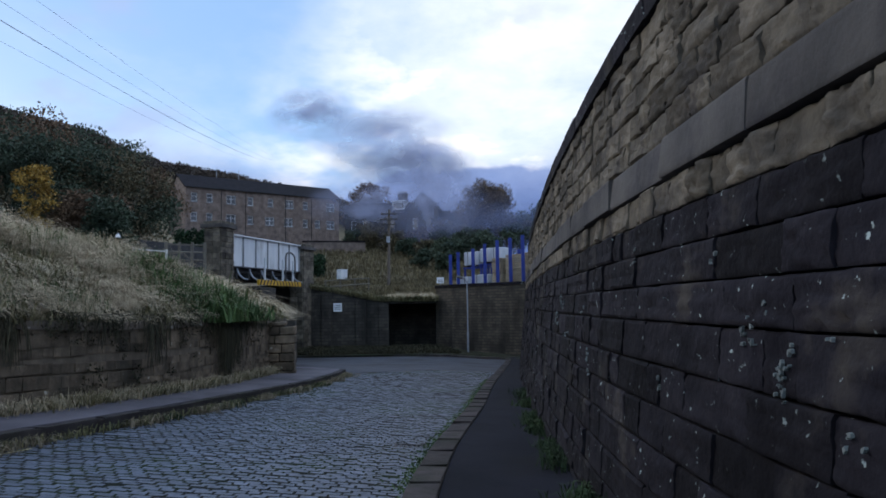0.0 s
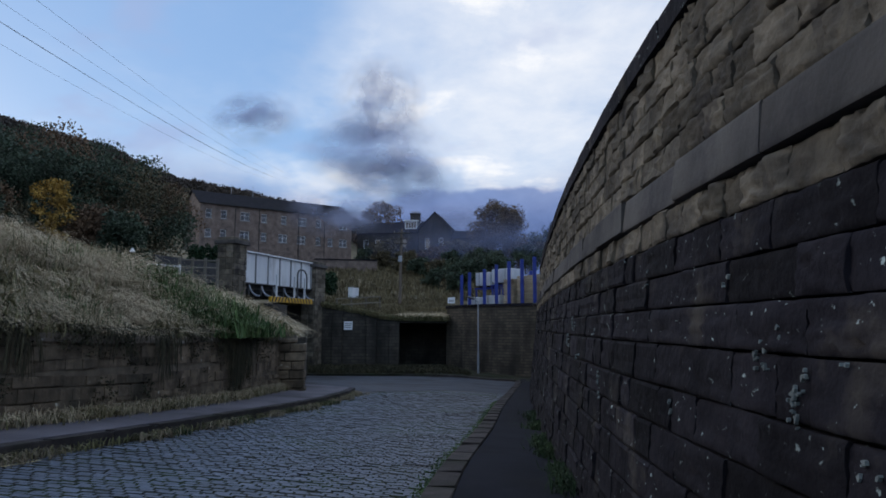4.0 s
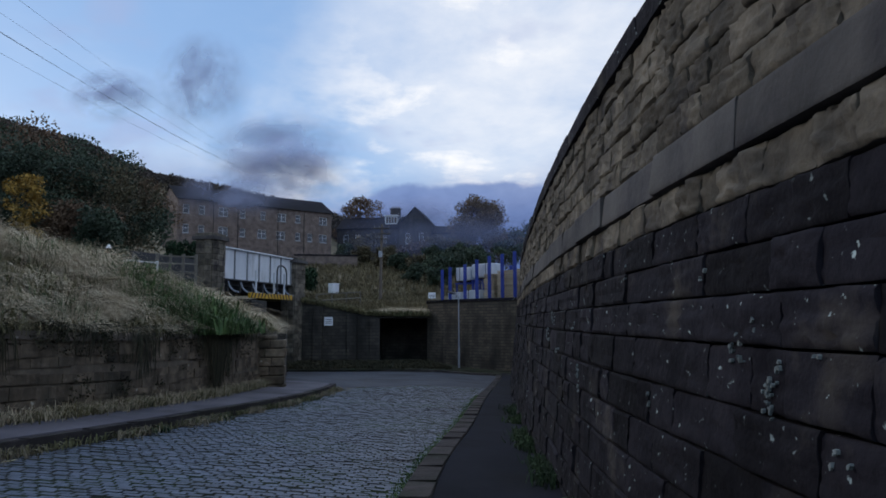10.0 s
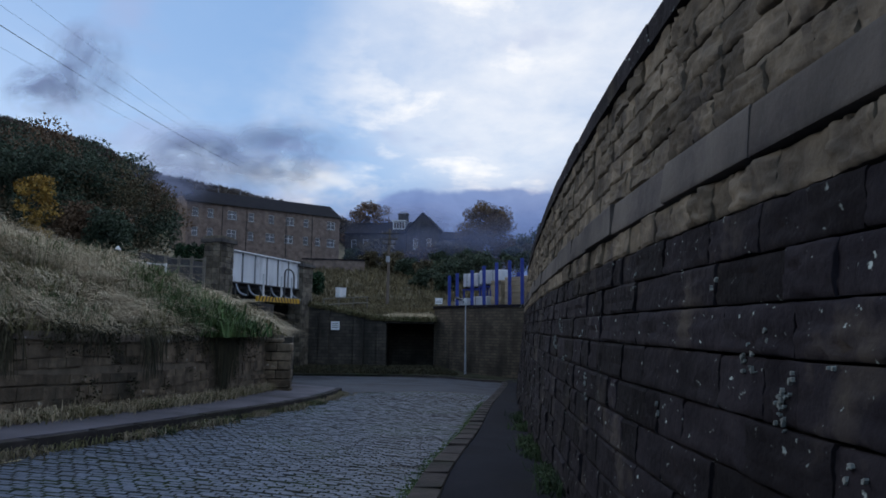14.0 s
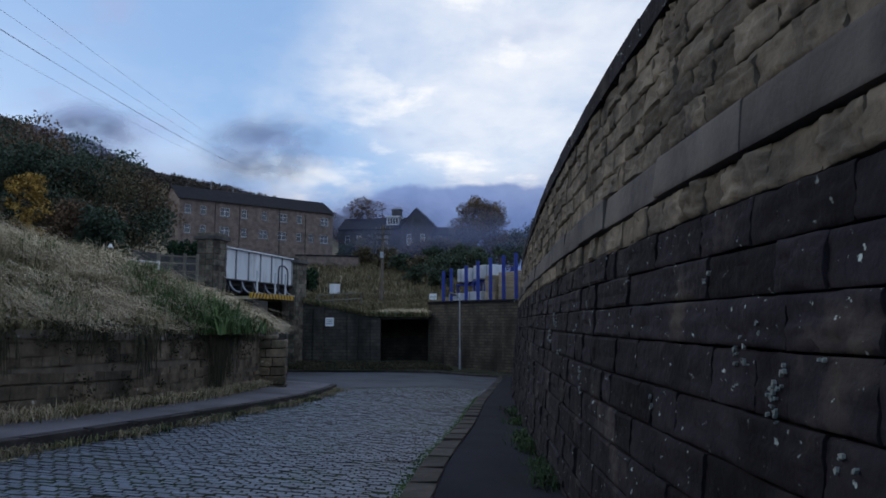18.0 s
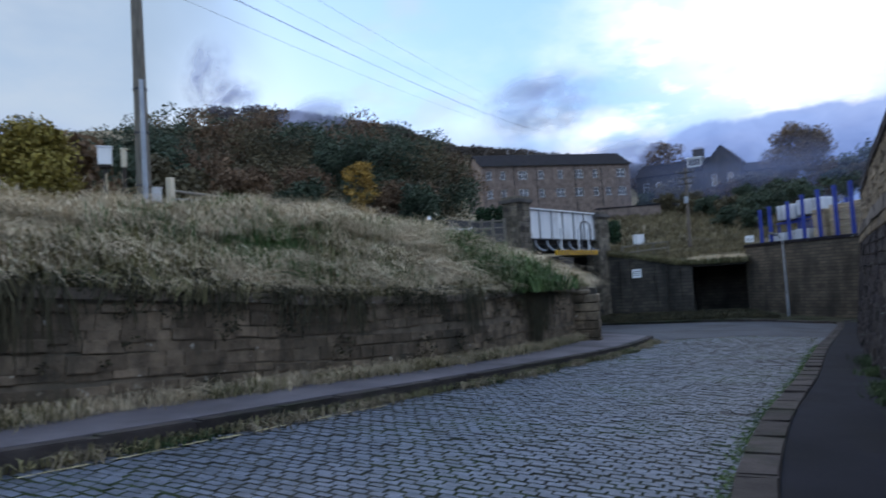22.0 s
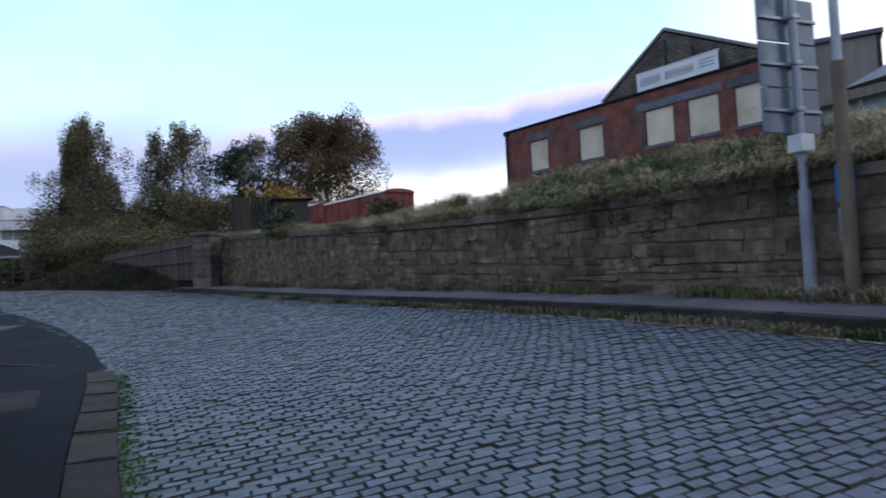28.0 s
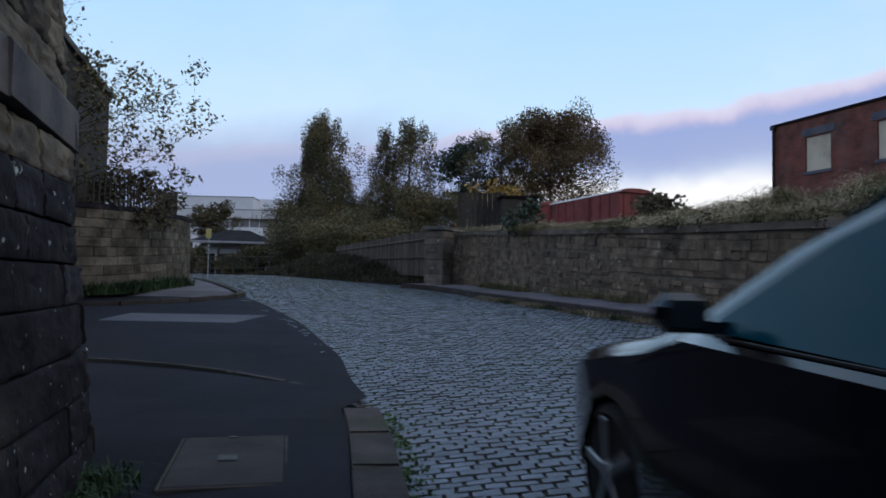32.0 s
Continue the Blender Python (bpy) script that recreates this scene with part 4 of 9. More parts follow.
def tall_house():
    t = empty("stone_villa", frame_of(-17.6, 124.5, -0.4, 121.5, 10.5), "tall sooty stone house with gable, dormer and chimney", "house")
    L, H = 17.4, 7.6
    holes = [(x, z, x + 0.95, z + 1.6) for x in (1.2, 3.4, 8.2) for z in (1.6, 4.9)]
    bm = bmesh.new()
    pierced(bm, 11.4, H, 0.4, holes)
    box(bm, (0.4, 8.5, H), Matrix.Translation((0.2, 4.66, H / 2)))
    box(bm, (11.4, 0.4, H), Matrix.Translation((5.7, 8.7, H / 2)))
    gable_end(bm, 0.01, 8.9, H + 0.004, 2.5, 0.35)
    part("wall", bm, M["rubble_soot"], t)
    gable_roof("roof", t, 11.6, 8.9, 2.5, 0.2, M["slate"], H + 0.01)
    # cross wing with its gable to the valley
    W = 5.8
    wing_holes = [(1.15, 1.2, 1.95, 3.0), (1.15, 4.6, 1.95, 6.5), (3.6, 1.2, 4.4, 3.0), (3.6, 4.8, 4.4, 6.5)]
    bm = bmesh.new()
    pierced(bm, W, H + 0.4, 0.4, wing_holes)
    box(bm, (0.4, 9.2, H + 0.4), Matrix.Translation((W - 0.2, 5.0, (H + 0.4) / 2)))
    box(bm, (0.4, 9.2, H + 0.4), Matrix.Translation((0.2, 5.0, (H + 0.4) / 2)))
    pts = [(0, H + 0.404), (W, H + 0.404), (W / 2, H + 3.4)]
    for y in (0.0, 9.2):
        a = [bm.verts.new((x, y, z)) for x, z in pts]
        b = [bm.verts.new((x, y + 0.4, z)) for x, z in pts]
        bm.faces.new(a)
        bm.faces.new(b[::-1])
        for i in range(3):
            bm.faces.new([a[i], b[i], b[(i + 1) % 3], a[(i + 1) % 3]])
    wing = part("wing_wall", bm, M["rubble_soot"], t)
    wing.matrix_basis = pose(11.6, -0.6, 0)
    bm = bmesh.new()
    for s in (0, 1):
        x0, x1 = (-0.25, W / 2) if s == 0 else (W + 0.25, W / 2)
        v = [(x0, -0.25, H + 0.17), (x0, 9.7, H + 0.17), (x1, 9.7, H + 3.47), (x1, -0.25, H + 3.47)]
        a = [bm.verts.new(p) for p in v]
        b = [bm.verts.new((p[0], p[1], p[2] + 0.15)) for p in v]
        bm.faces.new(a)
        bm.faces.new(b[::-1])
        for i in range(4):
            bm.faces.new([a[i], b[i], b[(i + 1) % 4], a[(i + 1) % 4]])
    bmesh.ops.recalc_face_normals(bm, faces=bm.faces)
    roof = part("wing_roof", bm, M["slate"], t)
    roof.matrix_basis = pose(11.6, -0.6, 0)
    for x0, z0, x1, z1 in holes:
        window(t, x0, z0, x1 - x0, z1 - z0)
    for x0, z0, x1, z1 in wing_holes:
        w = window(t, x0, z0, x1 - x0, z1 - z0)
        w.matrix_basis = pose(11.6, -0.6, 0)
    d = boxes("dormer", [(8.6, 1.2, H + 0.7, 10.8, 4.0, H + 2.3), (8.4, 1.0, H + 2.3, 11.0, 4.3, H + 2.5)], M["white_paint"], t, "white boxed dormer")
    boxes("pane", [(8.8 + k * 0.5, 1.17, H + 1.05, 9.2 + k * 0.5, 1.199, H + 2.1) for k in range(4)], M["glass_dark"], d)
    for x, y in ((9.8, 4.4),):
        c = boxes("chimney", [(x - 0.9, y - 0.4, H + 1.6, x + 0.9, y + 0.4, H + 4.0), (x - 1.0, y - 0.5, H + 4.0, x + 1.0, y + 0.5, H + 4.2)], M["rubble_soot"], t)
        bm = bmesh.new()
        for k in range(4):
            cyl(bm, 0.13, 0.1, (x - 0.6 + k * 0.4, y, H + 4.2), (x - 0.6 + k * 0.4, y, H + 4.6), 8)
        part("chimney_pots", bm, M["render_tan"], c)


tall_house()


def side_house():
    t = empty("stone_cottage", frame_of(-0.2, 121, 7.5, 122, 11.0), "low sooty stone cottage with white windows", "house")
    holes = [(1.9, 3.2, 2.7, 4.7), (3.2, 3.2, 4.0, 4.7)]
    bm = bmesh.new()
    pierced(bm, 7.7, 5.9, 0.35, holes)
    box(bm, (0.35, 6.6, 5.9), Matrix.Translation((7.52, 3.66, 2.95)))
    gable_end(bm, 7.35, 7, 5.904, 1.6, 0.3)
    part("wall", bm, M["rubble_soot"], t)
    gable_roof("roof", t, 7.7, 7, 1.6, 0.2, M["slate"], 5.91)
    for x0, z0, x1, z1 in holes:
        window(t, x0, z0, 0.8, 1.5)


side_house()


def factory():
    t = empty("brick_factory", frame_of(-17.9, -41.1, -23.4, -24.2, 4.0), "red brick factory with boarded windows and stone gable", "factory")
    # seen from the road the near end is at the far side of x
    L, H = 17.75, 6.3
    holes = [(a + 2.85, 3.6, b + 2.85, 5.37) for a, b in ((-0.75, 0.75), (3.2, 4.9), (7.68, 9.33), (10.15, 11.75), (12.56, 14.1))]
    bm = bmesh.new()
    pierced(bm, L, H, 0.35, holes)
    part("wall", bm, M["brick"], t)
    boxes("end_wall", [(0, 0.352, 0, 0.35, 11, H)], M["brick"], t)
    boxes("inner_wall", [(L - 0.35, 0.352, 0, L, 11, H), (0.352, 10.65, 0, L - 0.352, 11, H)], M["brick"], t)
    boxes("parapet", [(-0.08, -0.08, H + 0.003, L + 0.08, 0.43, H + 0.13)], M["slate"], t, "dark coping along the eaves")
    boxes("flat_roof", [(0.36, 0.44, H - 0.3, L - 0.36, 10.6, H - 0.1)], M["lead"], t)
    for x0, z0, x1, z1 in holes:
        b = boxes("window_board", [(x0 + 0.01, 0.08, z0 + 0.01, x1 - 0.01, 0.12, z1 - 0.01)], M["board_pale"], t, "pale board over a window")
        boxes("sill", [(x0 - 0.1, -0.05, z0 - 0.16, x1 + 0.1, 0.079, z0 - 0.003)], M["lintel"], b)
    for a, b in ((-0.95, 1.0), (2.9, 5.2), (7.2, 12.0), (12.25, 14.5)):
        boxes("lintel", [(a + 2.85, -0.03, 5.42, b + 2.85, 0.03, 5.80)], M["lintel"], t, "blue-grey stone lintel")
    bm = bmesh.new()
    cyl(bm, 0.06, 0.06, (0.12, -0.09, 0.5), (0.12, -0.09, H), 8)
    box(bm, (0.3, 0.2, 0.22), Matrix.Translation((0.12, -0.1, H - 0.05)), 0.02)
    part("downpipe", bm, M["black_paint"], t)
    # the stone gable of the shed behind the front
    g0, g1, ga = 4.42 + 2.85, 13.71 + 2.85, 8.45 + 2.85
    bm = bmesh.new()
    pts = [(g0, H - 0.2), (g1, H - 0.2), (g1, H + 0.55), (ga, H + 3.12), (g0, H + 0.45)]
    a = [bm.verts.new((x, 1.0, z)) for x, z in pts]
    b = [bm.verts.new((x, 1.35, z)) for x, z in pts]
    bm.faces.new(a)
    bm.faces.new(b[::-1])
    for i in range(5):
        bm.faces.new([a[i], b[i], b[(i + 1) % 5], a[(i + 1) % 5]])
    bmesh.ops.recalc_face_normals(bm, faces=bm.faces)
    part("gable_wall", bm, M["rubble_gable"], t, "dark stone gable wall")
    for (xa, za), (xb, zb) in (((g0 - 0.25, H + 0.5), (ga, H + 3.3)), ((g1 + 0.25, H + 0.6), (ga, H + 3.3))):
        bm = bmesh.new()
        d = Vector((xb - xa, 0, zb - za))
        ang = math.degrees(math.atan2(d.z, d.x))
        box(bm, (d.length, 0.5, 0.16), Matrix.Translation(((xa + xb) / 2, 1.18, (za + zb) / 2)) @ pose(0, 0, 0, 0, -ang, 0), 0.02)
        part("verge", bm, M["lead"], t, "pale grey verge board")
        bm = bmesh.new()
        box(bm, (d.length, 9, 0.14), Matrix.Translation(((xa + xb) / 2, 5.95, (za + zb) / 2)) @ pose(0, 0, 0, 0, -ang, 0))
        part("shed_roof", bm, M["slate"], t)
    for x, z in ((6.7 + 2.85, 1.5), (8.45 + 2.85, 2.7), (10.0 + 2.85, 2.0)):
        bm = bmesh.new()
        cyl(bm, 0.05, 0.05, (x, 0.93, H + 0.3), (x, 0.93, H + z), 6)
        part("gable_pole", bm, M["black_paint"], t)
    s = boxes("signboard", [(6.9 + 2.85, 0.55, H + 0.32, 11.55 + 2.85, 0.62, H + 1.22)], M["sign_white"], t, "long white signboard with grey lettering bars")
    boxes("frame", [(6.85 + 2.85, 0.53, H + 1.22, 11.6 + 2.85, 0.64, H + 1.28), (6.85 + 2.85, 0.53, H + 0.26, 11.6 + 2.85, 0.64, H + 0.32)], M["white_paint"], s)
    random.seed(5)
    x = 10.0
    while x < 13.1:
        wd = random.uniform(0.15, 0.2)
        if abs(x - 11.3) > 0.14:
            # an unreadable letter: two thin uprights and a cross stroke
            boxes("lettering", [(x, 0.535, H + 0.54, x + 0.035, 0.549, H + 0.98), (x + wd - 0.05, 0.535, H + 0.54, x + wd - 0.015, 0.549, H + 0.98), (x + 0.035, 0.535, H + 0.74, x + wd - 0.05, 0.549, H + 0.78)], M["letter_grey"], s)
        x += wd + 0.06
    boxes("small_lettering", [(13.4, 0.535, H + 0.62 + k * 0.16, 14.2, 0.549, H + 0.69 + k * 0.16) for k in range(3)], M["galv"], s)
    for x in (10.0, 12.0, 14.0):
        boxes("strut", [(x, 0.62, H + 0.13, x + 0.06, 1.0, H + 0.5)], M["steel_dark"], s)


factory()


def annex():
    t = empty("roughcast_annex", frame_of(-21.5, -22.5, -23.7, -20.1, 4.2), "grey roughcast annex with flat roof beside the shed", "building")
    L = 3.3
    boxes("wall", [(0, 0, 0, L, 5, 5.5)], M["render_tan"], t)
    boxes("roof", [(-0.12, -0.15, 5.503, L + 0.12, 5.1, 5.68)], M["lintel"], t)
    boxes("corner_strip", [(L - 0.12, -0.03, 0, L + 0.03, -0.002, 5.5)], M["timber_dark"], t)
    boxes("rib", [(0.4 + k * 0.42, -0.035, 0, 0.46 + k * 0.42, -0.002, 5.45) for k in range(7)], M["render_tan"], t)


annex()


def goods_shed():
    t = empty("goods_shed", frame_of(-20.0, -16.0, -25.3, 10.8, 3.9), "long low railway shed with grey sheet roof", "shed")
    L = 23.6
    D, E, R = 4.7, 3.15, 5.65
    boxes("wall", [(0, 0.3, 0, L, 0.6, E - 0.25), (0, 0.6, 0, 0.3, 9.5, E - 0.25), (L - 0.3, 0.6, 0, L, 9.5, E - 0.25)], M["render_tan"], t)
    boxes("fascia", [(-0.2, -0.02, E - 0.28, L + 0.1, 0.28, E - 0.02)], M["timber_dark"], t, "dark eaves fascia")
    boxes("canopy", [(-4.0, -1.5, E - 0.75, L * 0.55, -0.03, E - 0.62)], M["lead"], t, "low canopy edge with pale trim")
    boxes("canopy_trim", [(-4.0, -1.56, E - 0.9, L * 0.55, -1.5, E - 0.62)], M["timber_grey"], t)
    boxes("canopy_wall", [(-3.6, -1.2, 0, L * 0.55, -1.0, E - 0.76)], M["green_cab"], t, "pale green wall under the canopy")
    k = (R - E) / D
    ang = math.degrees(math.atan(k))
    slope = math.hypot(D, R - E)
    # sheets and rooflights turn about, each its own piece
    xs = np.linspace(0, L, 33)
    for i in range(32):
        light = i % 2 == 1 and i < 24
        bm = bmesh.new()
        m = Matrix.Translation(((xs[i] + xs[i + 1]) / 2, D / 2, (E + R) / 2)) @ pose(0, 0, 0, ang, 0, 0)
        if light:
            box(bm, (xs[1], slope * 0.16, 0.05), m @ Matrix.Translation((0, -slope * 0.42, 0)))
            part("roof_sheet", bm, M["sheet"], t)
            bm = bmesh.new()
            box(bm, (xs[1], slope * 0.27, 0.05), m @ Matrix.Translation((0, slope * 0.365, 0)))
        else:
            box(bm, (xs[1], slope, 0.05), m)
        part("roof_sheet", bm, M["sheet"] if i < 24 else M["rust_sheet"], t)
        if light:
            bm = bmesh.new()
            box(bm, (xs[1] - 0.02, slope * 0.57, 0.03), m @ Matrix.Translation((0, -slope * 0.055, -0.01)))
            part("rooflight", bm, M["skylight"], t, "dirty brown rooflight")
    bm = bmesh.new()
    box(bm, (L, slope, 0.06), Matrix.Translation((L / 2, D * 1.5, (E + R) / 2)) @ pose(0, 0, 0, -ang, 0, 0))
    part("back_slope", bm, M["sheet"], t)
    boxes("ridge", [(-0.1, D - 0.15, R + 0.01, L + 0.1, D + 0.15, R + 0.09)], M["lead"], t)
    boxes("vent_pipe", [(-0.2, D - 1.2, R - 1.2, 0.2, D - 0.8, R + 0.4)], M["column_brown"], t, "short brown flue")
    # hipped ends
    for x0, x1 in ((-2.6, 0), (L + 2.6, L)):
        bm = bmesh.new()
        v = [bm.verts.new(p) for p in ((x1, 0, E), (x0, 0.6, E), (x0, 2 * D - 0.6, E), (x1, 2 * D, E), (x1, D, R))]
        for f in ((0, 1, 4), (1, 2, 4), (2, 3, 4), (0, 3, 2, 1)):
            bm.faces.new([v[i] for i in f])
        bmesh.ops.recalc_face_normals(bm, faces=bm.faces)
        part("hipped_end", bm, M["sheet"] if x0 < 0 else M["rust_sheet"], t)


goods_shed()


def bridge():
    t = empty("railway_bridge", frame_of(-12.82, 41.4, -10.4, 49.9, 0.0), "white plate girder railway bridge with striped headroom beam", "bridge")
    L = 8.85
    g = boxes("girder", [(0, 0, 4.12, L, 0.16, 5.95)], M["white_paint"], t, "white riveted plate girder")
    boxes("flange", [(-0.05, -0.16, 5.95, L + 0.05, 0.32, 6.05)], M["white_paint"], g)
    boxes("flange", [(-0.05, -0.16, 4.04, L + 0.05, 0.32, 4.12)], M["steel_dark"], g)
    for k in range(7):
        x = 0.05 + k * (L - 0.1) / 6
        boxes("stiffener", [(x - 0.03, -0.1, 4.13, x + 0.03, -0.003, 5.94)], M["lead"], g)
    boxes("deck", [(0, 0.33, 3.75, L, 6.2, 4.1)], M["steel_dark"], t)
    boxes("far_girder", [(0, 6.25, 4.1, L, 6.45, 5.95)], M["steel_dark"], t)
    for k in range(6):
        x = 0.9 + k * 1.4
        bm = bmesh.new()
        for i in range(6):
            a0, a1 = radians(90 * i / 6), radians(90 * (i + 1) / 6)
            cyl(bm, 0.06, 0.06, (x, -0.75 + 0.75 * math.sin(a0), 3.3 + 0.8 * (1 - math.cos(a0))), (x, -0.75 + 0.75 * math.sin(a1), 3.3 + 0.8 * (1 - math.cos(a1))), 6)
        part("curved_bracket", bm, M["galv"], t, "pale curved steel bracket")
        boxes("cross_beam", [(x - 0.1, 0.0, 3.35, x + 0.1, 6.2, 3.74)], M["steel_dark"], t)
    beam = boxes("headroom_beam", [(1.9, -0.95, 2.98, 7.4, -0.78, 3.32)], M["yellow_paint"], t, "yellow and black striped warning beam")
    for k in range(13):
        x = 2.1 + k * 0.4
        s = 1 if k < 5 else -1
        bm = bmesh.new()
        v = [bm.verts.new(p) for p in ((x - 0.08 - 0.1 * s, -0.954, 2.982), (x + 0.08 - 0.1 * s, -0.954, 2.982), (x + 0.08 + 0.1 * s, -0.954, 3.318), (x - 0.08 + 0.1 * s, -0.954, 3.318))]
        w = [bm.verts.new((q.co.x, -0.951, q.co.z)) for q in v]
        bm.faces.new(v)
        for i in range(4):
            bm.faces.new([v[i], w[i], w[(i + 1) % 4], v[(i + 1) % 4]])
        part("stripe", bm, M["black_paint"], beam)
    for x in (2.9, 5.2, 6.6):
        boxes("upright", [(x - 0.05, -0.78, 3.3, x + 0.05, -0.68, 4.75)], M["white_paint"], t, "pale upright of the beam's frame")
    bm = bmesh.new()
    prev = None
    for p in [(5.3, -0.9, 3.3), (5.3, -0.9, 4.9), (5.4, -0.9, 5.15), (5.65, -0.9, 5.25), (6.1, -0.9, 5.25), (6.5, -0.9, 5.05), (6.6, -0.9, 4.7), (6.6, -0.9, 3.9)]:
        if prev:
            cyl(bm, 0.055, 0.055, prev, p, 7)
        prev = p
    part("bent_pipe", bm, M["steel_dark"], t, "bent dark pipe")


bridge()


def bridge_pier(name, x0, x1, top, base, label):
    t = empty(name, frame_of(-12.82, 41.4, -10.4, 49.9, 0.0), label, "pier")
    core = boxes("core", [(x0 + 0.05, -0.25, base, x1 - 0.05, 0.8, top - 0.32)], M["mortar"], t)
    random.seed(int(abs(x0) * 10))
    z, k = base, 0
    while z < top - 0.4:
        h = 0.33
        x = x0
        while x < x1 - 0.1:
            w = min(random.uniform(0.45, 0.8), x1 - x)
            boxes("stone", [(x + 0.008, -0.35 - random.uniform(0, 0.03), z + 0.008, x + w - 0.008, -0.245, z + h - 0.008)], M["stone_warm"], core)
            x += w
        boxes("stone", [(x0 - 0.06, -0.28, z + 0.008, x0 + 0.06, 0.15, z + h - 0.008)], M["stone_warm"], core)
        boxes("stone", [(x0 - 0.06, 0.17, z + 0.008, x0 + 0.06, 0.72, z + h - 0.008)], M["stone_warm"], core)
        z += h
        k += 1
    boxes("cap", [(x0 - 0.15, -0.5, top - 0.32, x1 + 0.15, 0.95, top - 0.1)], M["stone_band"], t)
    boxes("cap_top", [(x0 - 0.02, -0.38, top - 0.1, x1 + 0.02, 0.83, top + 0.08)], M["stone_warm"], t)


bridge_pier("bridge_pier", -1.35, -0.02, 6.6, 0.5, "sooty stone bridge pier with flat cap")
bridge_pier("bridge_pier", 8.92, 10.5, 6.05, -2.0, "sooty stone bridge pier at the far abutment")
boxes("abutment", [(-14.6, 37.6, -2, -9.9, 41.0, 2.7)], M["rubble_soot"], None)
tagged(bpy.data.objects["abutment"], "dark stone abutment under the girder", "abutment", kind="structure")


# ---- poles, signs, lamps, fences ----
def top_of(x, y):
    """Height of the bank behind the low wall."""
    return float(bank_z(float(far_wall(min(max(y, -30), 36))) - x, x, y))


def telegraph_pole():
    t = empty("telegraph_pole", pose(-4.85, 61.8, 3.0), "grey wooden telegraph pole with two crossarms", "pole")
    bm = bmesh.new()
    cyl(bm, 0.15, 0.10, (0, 0, -0.3), (0.12, 0, 7.2), 10)
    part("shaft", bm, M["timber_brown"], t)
    for z, w in ((6.75, 1.5), (6.25, 1.6), (5.8, 1.2)):
        a = boxes("crossarm", [(0.1 - w / 2, -0.16, z, 0.1 + w / 2, -0.06, z + 0.1)], M["timber_dark"], t)
        bm = bmesh.new()
        for k in range(4):
            cyl(bm, 0.035, 0.03, (0.1 - w / 2 + 0.12 + k * (w - 0.24) / 3, -0.11, z + 0.1), (0.1 - w / 2 + 0.12 + k * (w - 0.24) / 3, -0.11, z + 0.28), 6)
        part("insulators", bm, M["timber_grey"], a)
    boxes("junction_box", [(-0.14, -0.26, 4.2, 0.18, -0.13, 4.75)], M["galv"], t)
    return t


telegraph_pole()


def tall_pole():
    t = empty("tall_pole", pose(-12.37, 11.26, 2.9), "tall tapered grey pole with two cable ducts", "pole")
    bm = bmesh.new()
    cyl(bm, 0.17, 0.075, (0, 0, -0.3), (-0.22, 0.15, 11.5), 12)
    part("shaft", bm, M["timber_grey"], t)
    bm = bmesh.new()
    cyl(bm, 0.06, 0.05, (0.14, -0.1, 0), (0.11, -0.08, 3.6), 8)
    part("duct", bm, M["galv"], t, "grey steel cable duct")
    for z in (1.2, 2.4, 3.4, 5.8):
        bm = bmesh.new()
        cyl(bm, 0.19 - z * 0.01, 0.19 - z * 0.01, (-0.019 * z, 0.013 * z, z), (-0.019 * z, 0.013 * z, z + 0.05), 12)
        part("band", bm, M["steel_dark"], t)


tall_pole()


def cabinet(name, x, y, z, w, h, d, leg, label, mat):
    t = empty(name, pose(x, y, z, 0, 0, random.uniform(60, 75)), label, "cabinet")
    boxes("body", [(-w / 2, -d / 2, leg, w / 2, d / 2, leg + h)], mat, t)
    boxes("lid", [(-w / 2 - 0.03, -d / 2 - 0.03, leg + h, w / 2 + 0.03, d / 2 + 0.03, leg + h + 0.05)], mat, t)
    boxes("door", [(-w / 2 + 0.04, -d / 2 - 0.02, leg + 0.05, w / 2 - 0.04, -d / 2 - 0.002, leg + h - 0.05)], mat, t)
    for s in (-1, 1):
        boxes("leg", [(s * (w / 2 - 0.07) - 0.04, -0.05, -0.2, s * (w / 2 - 0.07) + 0.04, 0.05, leg)], M["timber_dark"], t)


random.seed(3)
def post_box(x, y, w, d, low, high, mat, label):
    """A small box on one dark post."""
    t = empty("trackside_cabinet", pose(x, y, top_of(x, y), 0, 0, 47), label, "cabinet")
    low, high = low - top_of(x, y), high - top_of(x, y)
    boxes("body", [(-w / 2, -d / 2, low, w / 2, d / 2, high)], mat, t)
    boxes("lid", [(-w / 2 - 0.02, -d / 2 - 0.02, high, w / 2 + 0.02, d / 2 + 0.02, high + 0.03)], mat, t)
    boxes("base", [(-w / 2 + 0.02, -d / 2 + 0.02, low - 0.07, w / 2 - 0.02, d / 2 - 0.02, low)], M["timber_dark"], t)
    boxes("post", [(-0.05, -0.05, -0.3, 0.05, 0.05, low - 0.07)], M["timber_dark"], t)


post_box(-13.2, 10.95, 0.29, 0.24, 4.66, 5.05, M["sign_white"], "pale trackside cabinet on a dark post")
post_box(-12.95, 11.25, 0.12, 0.12, 4.62, 5.02, M["board_pale"], "narrow tan box on a dark post")
post_box(-12.9, 12.05, 0.30, 0.24, 3.86, 4.2, M["sign_white"], "low pale cabinet beside the pole")


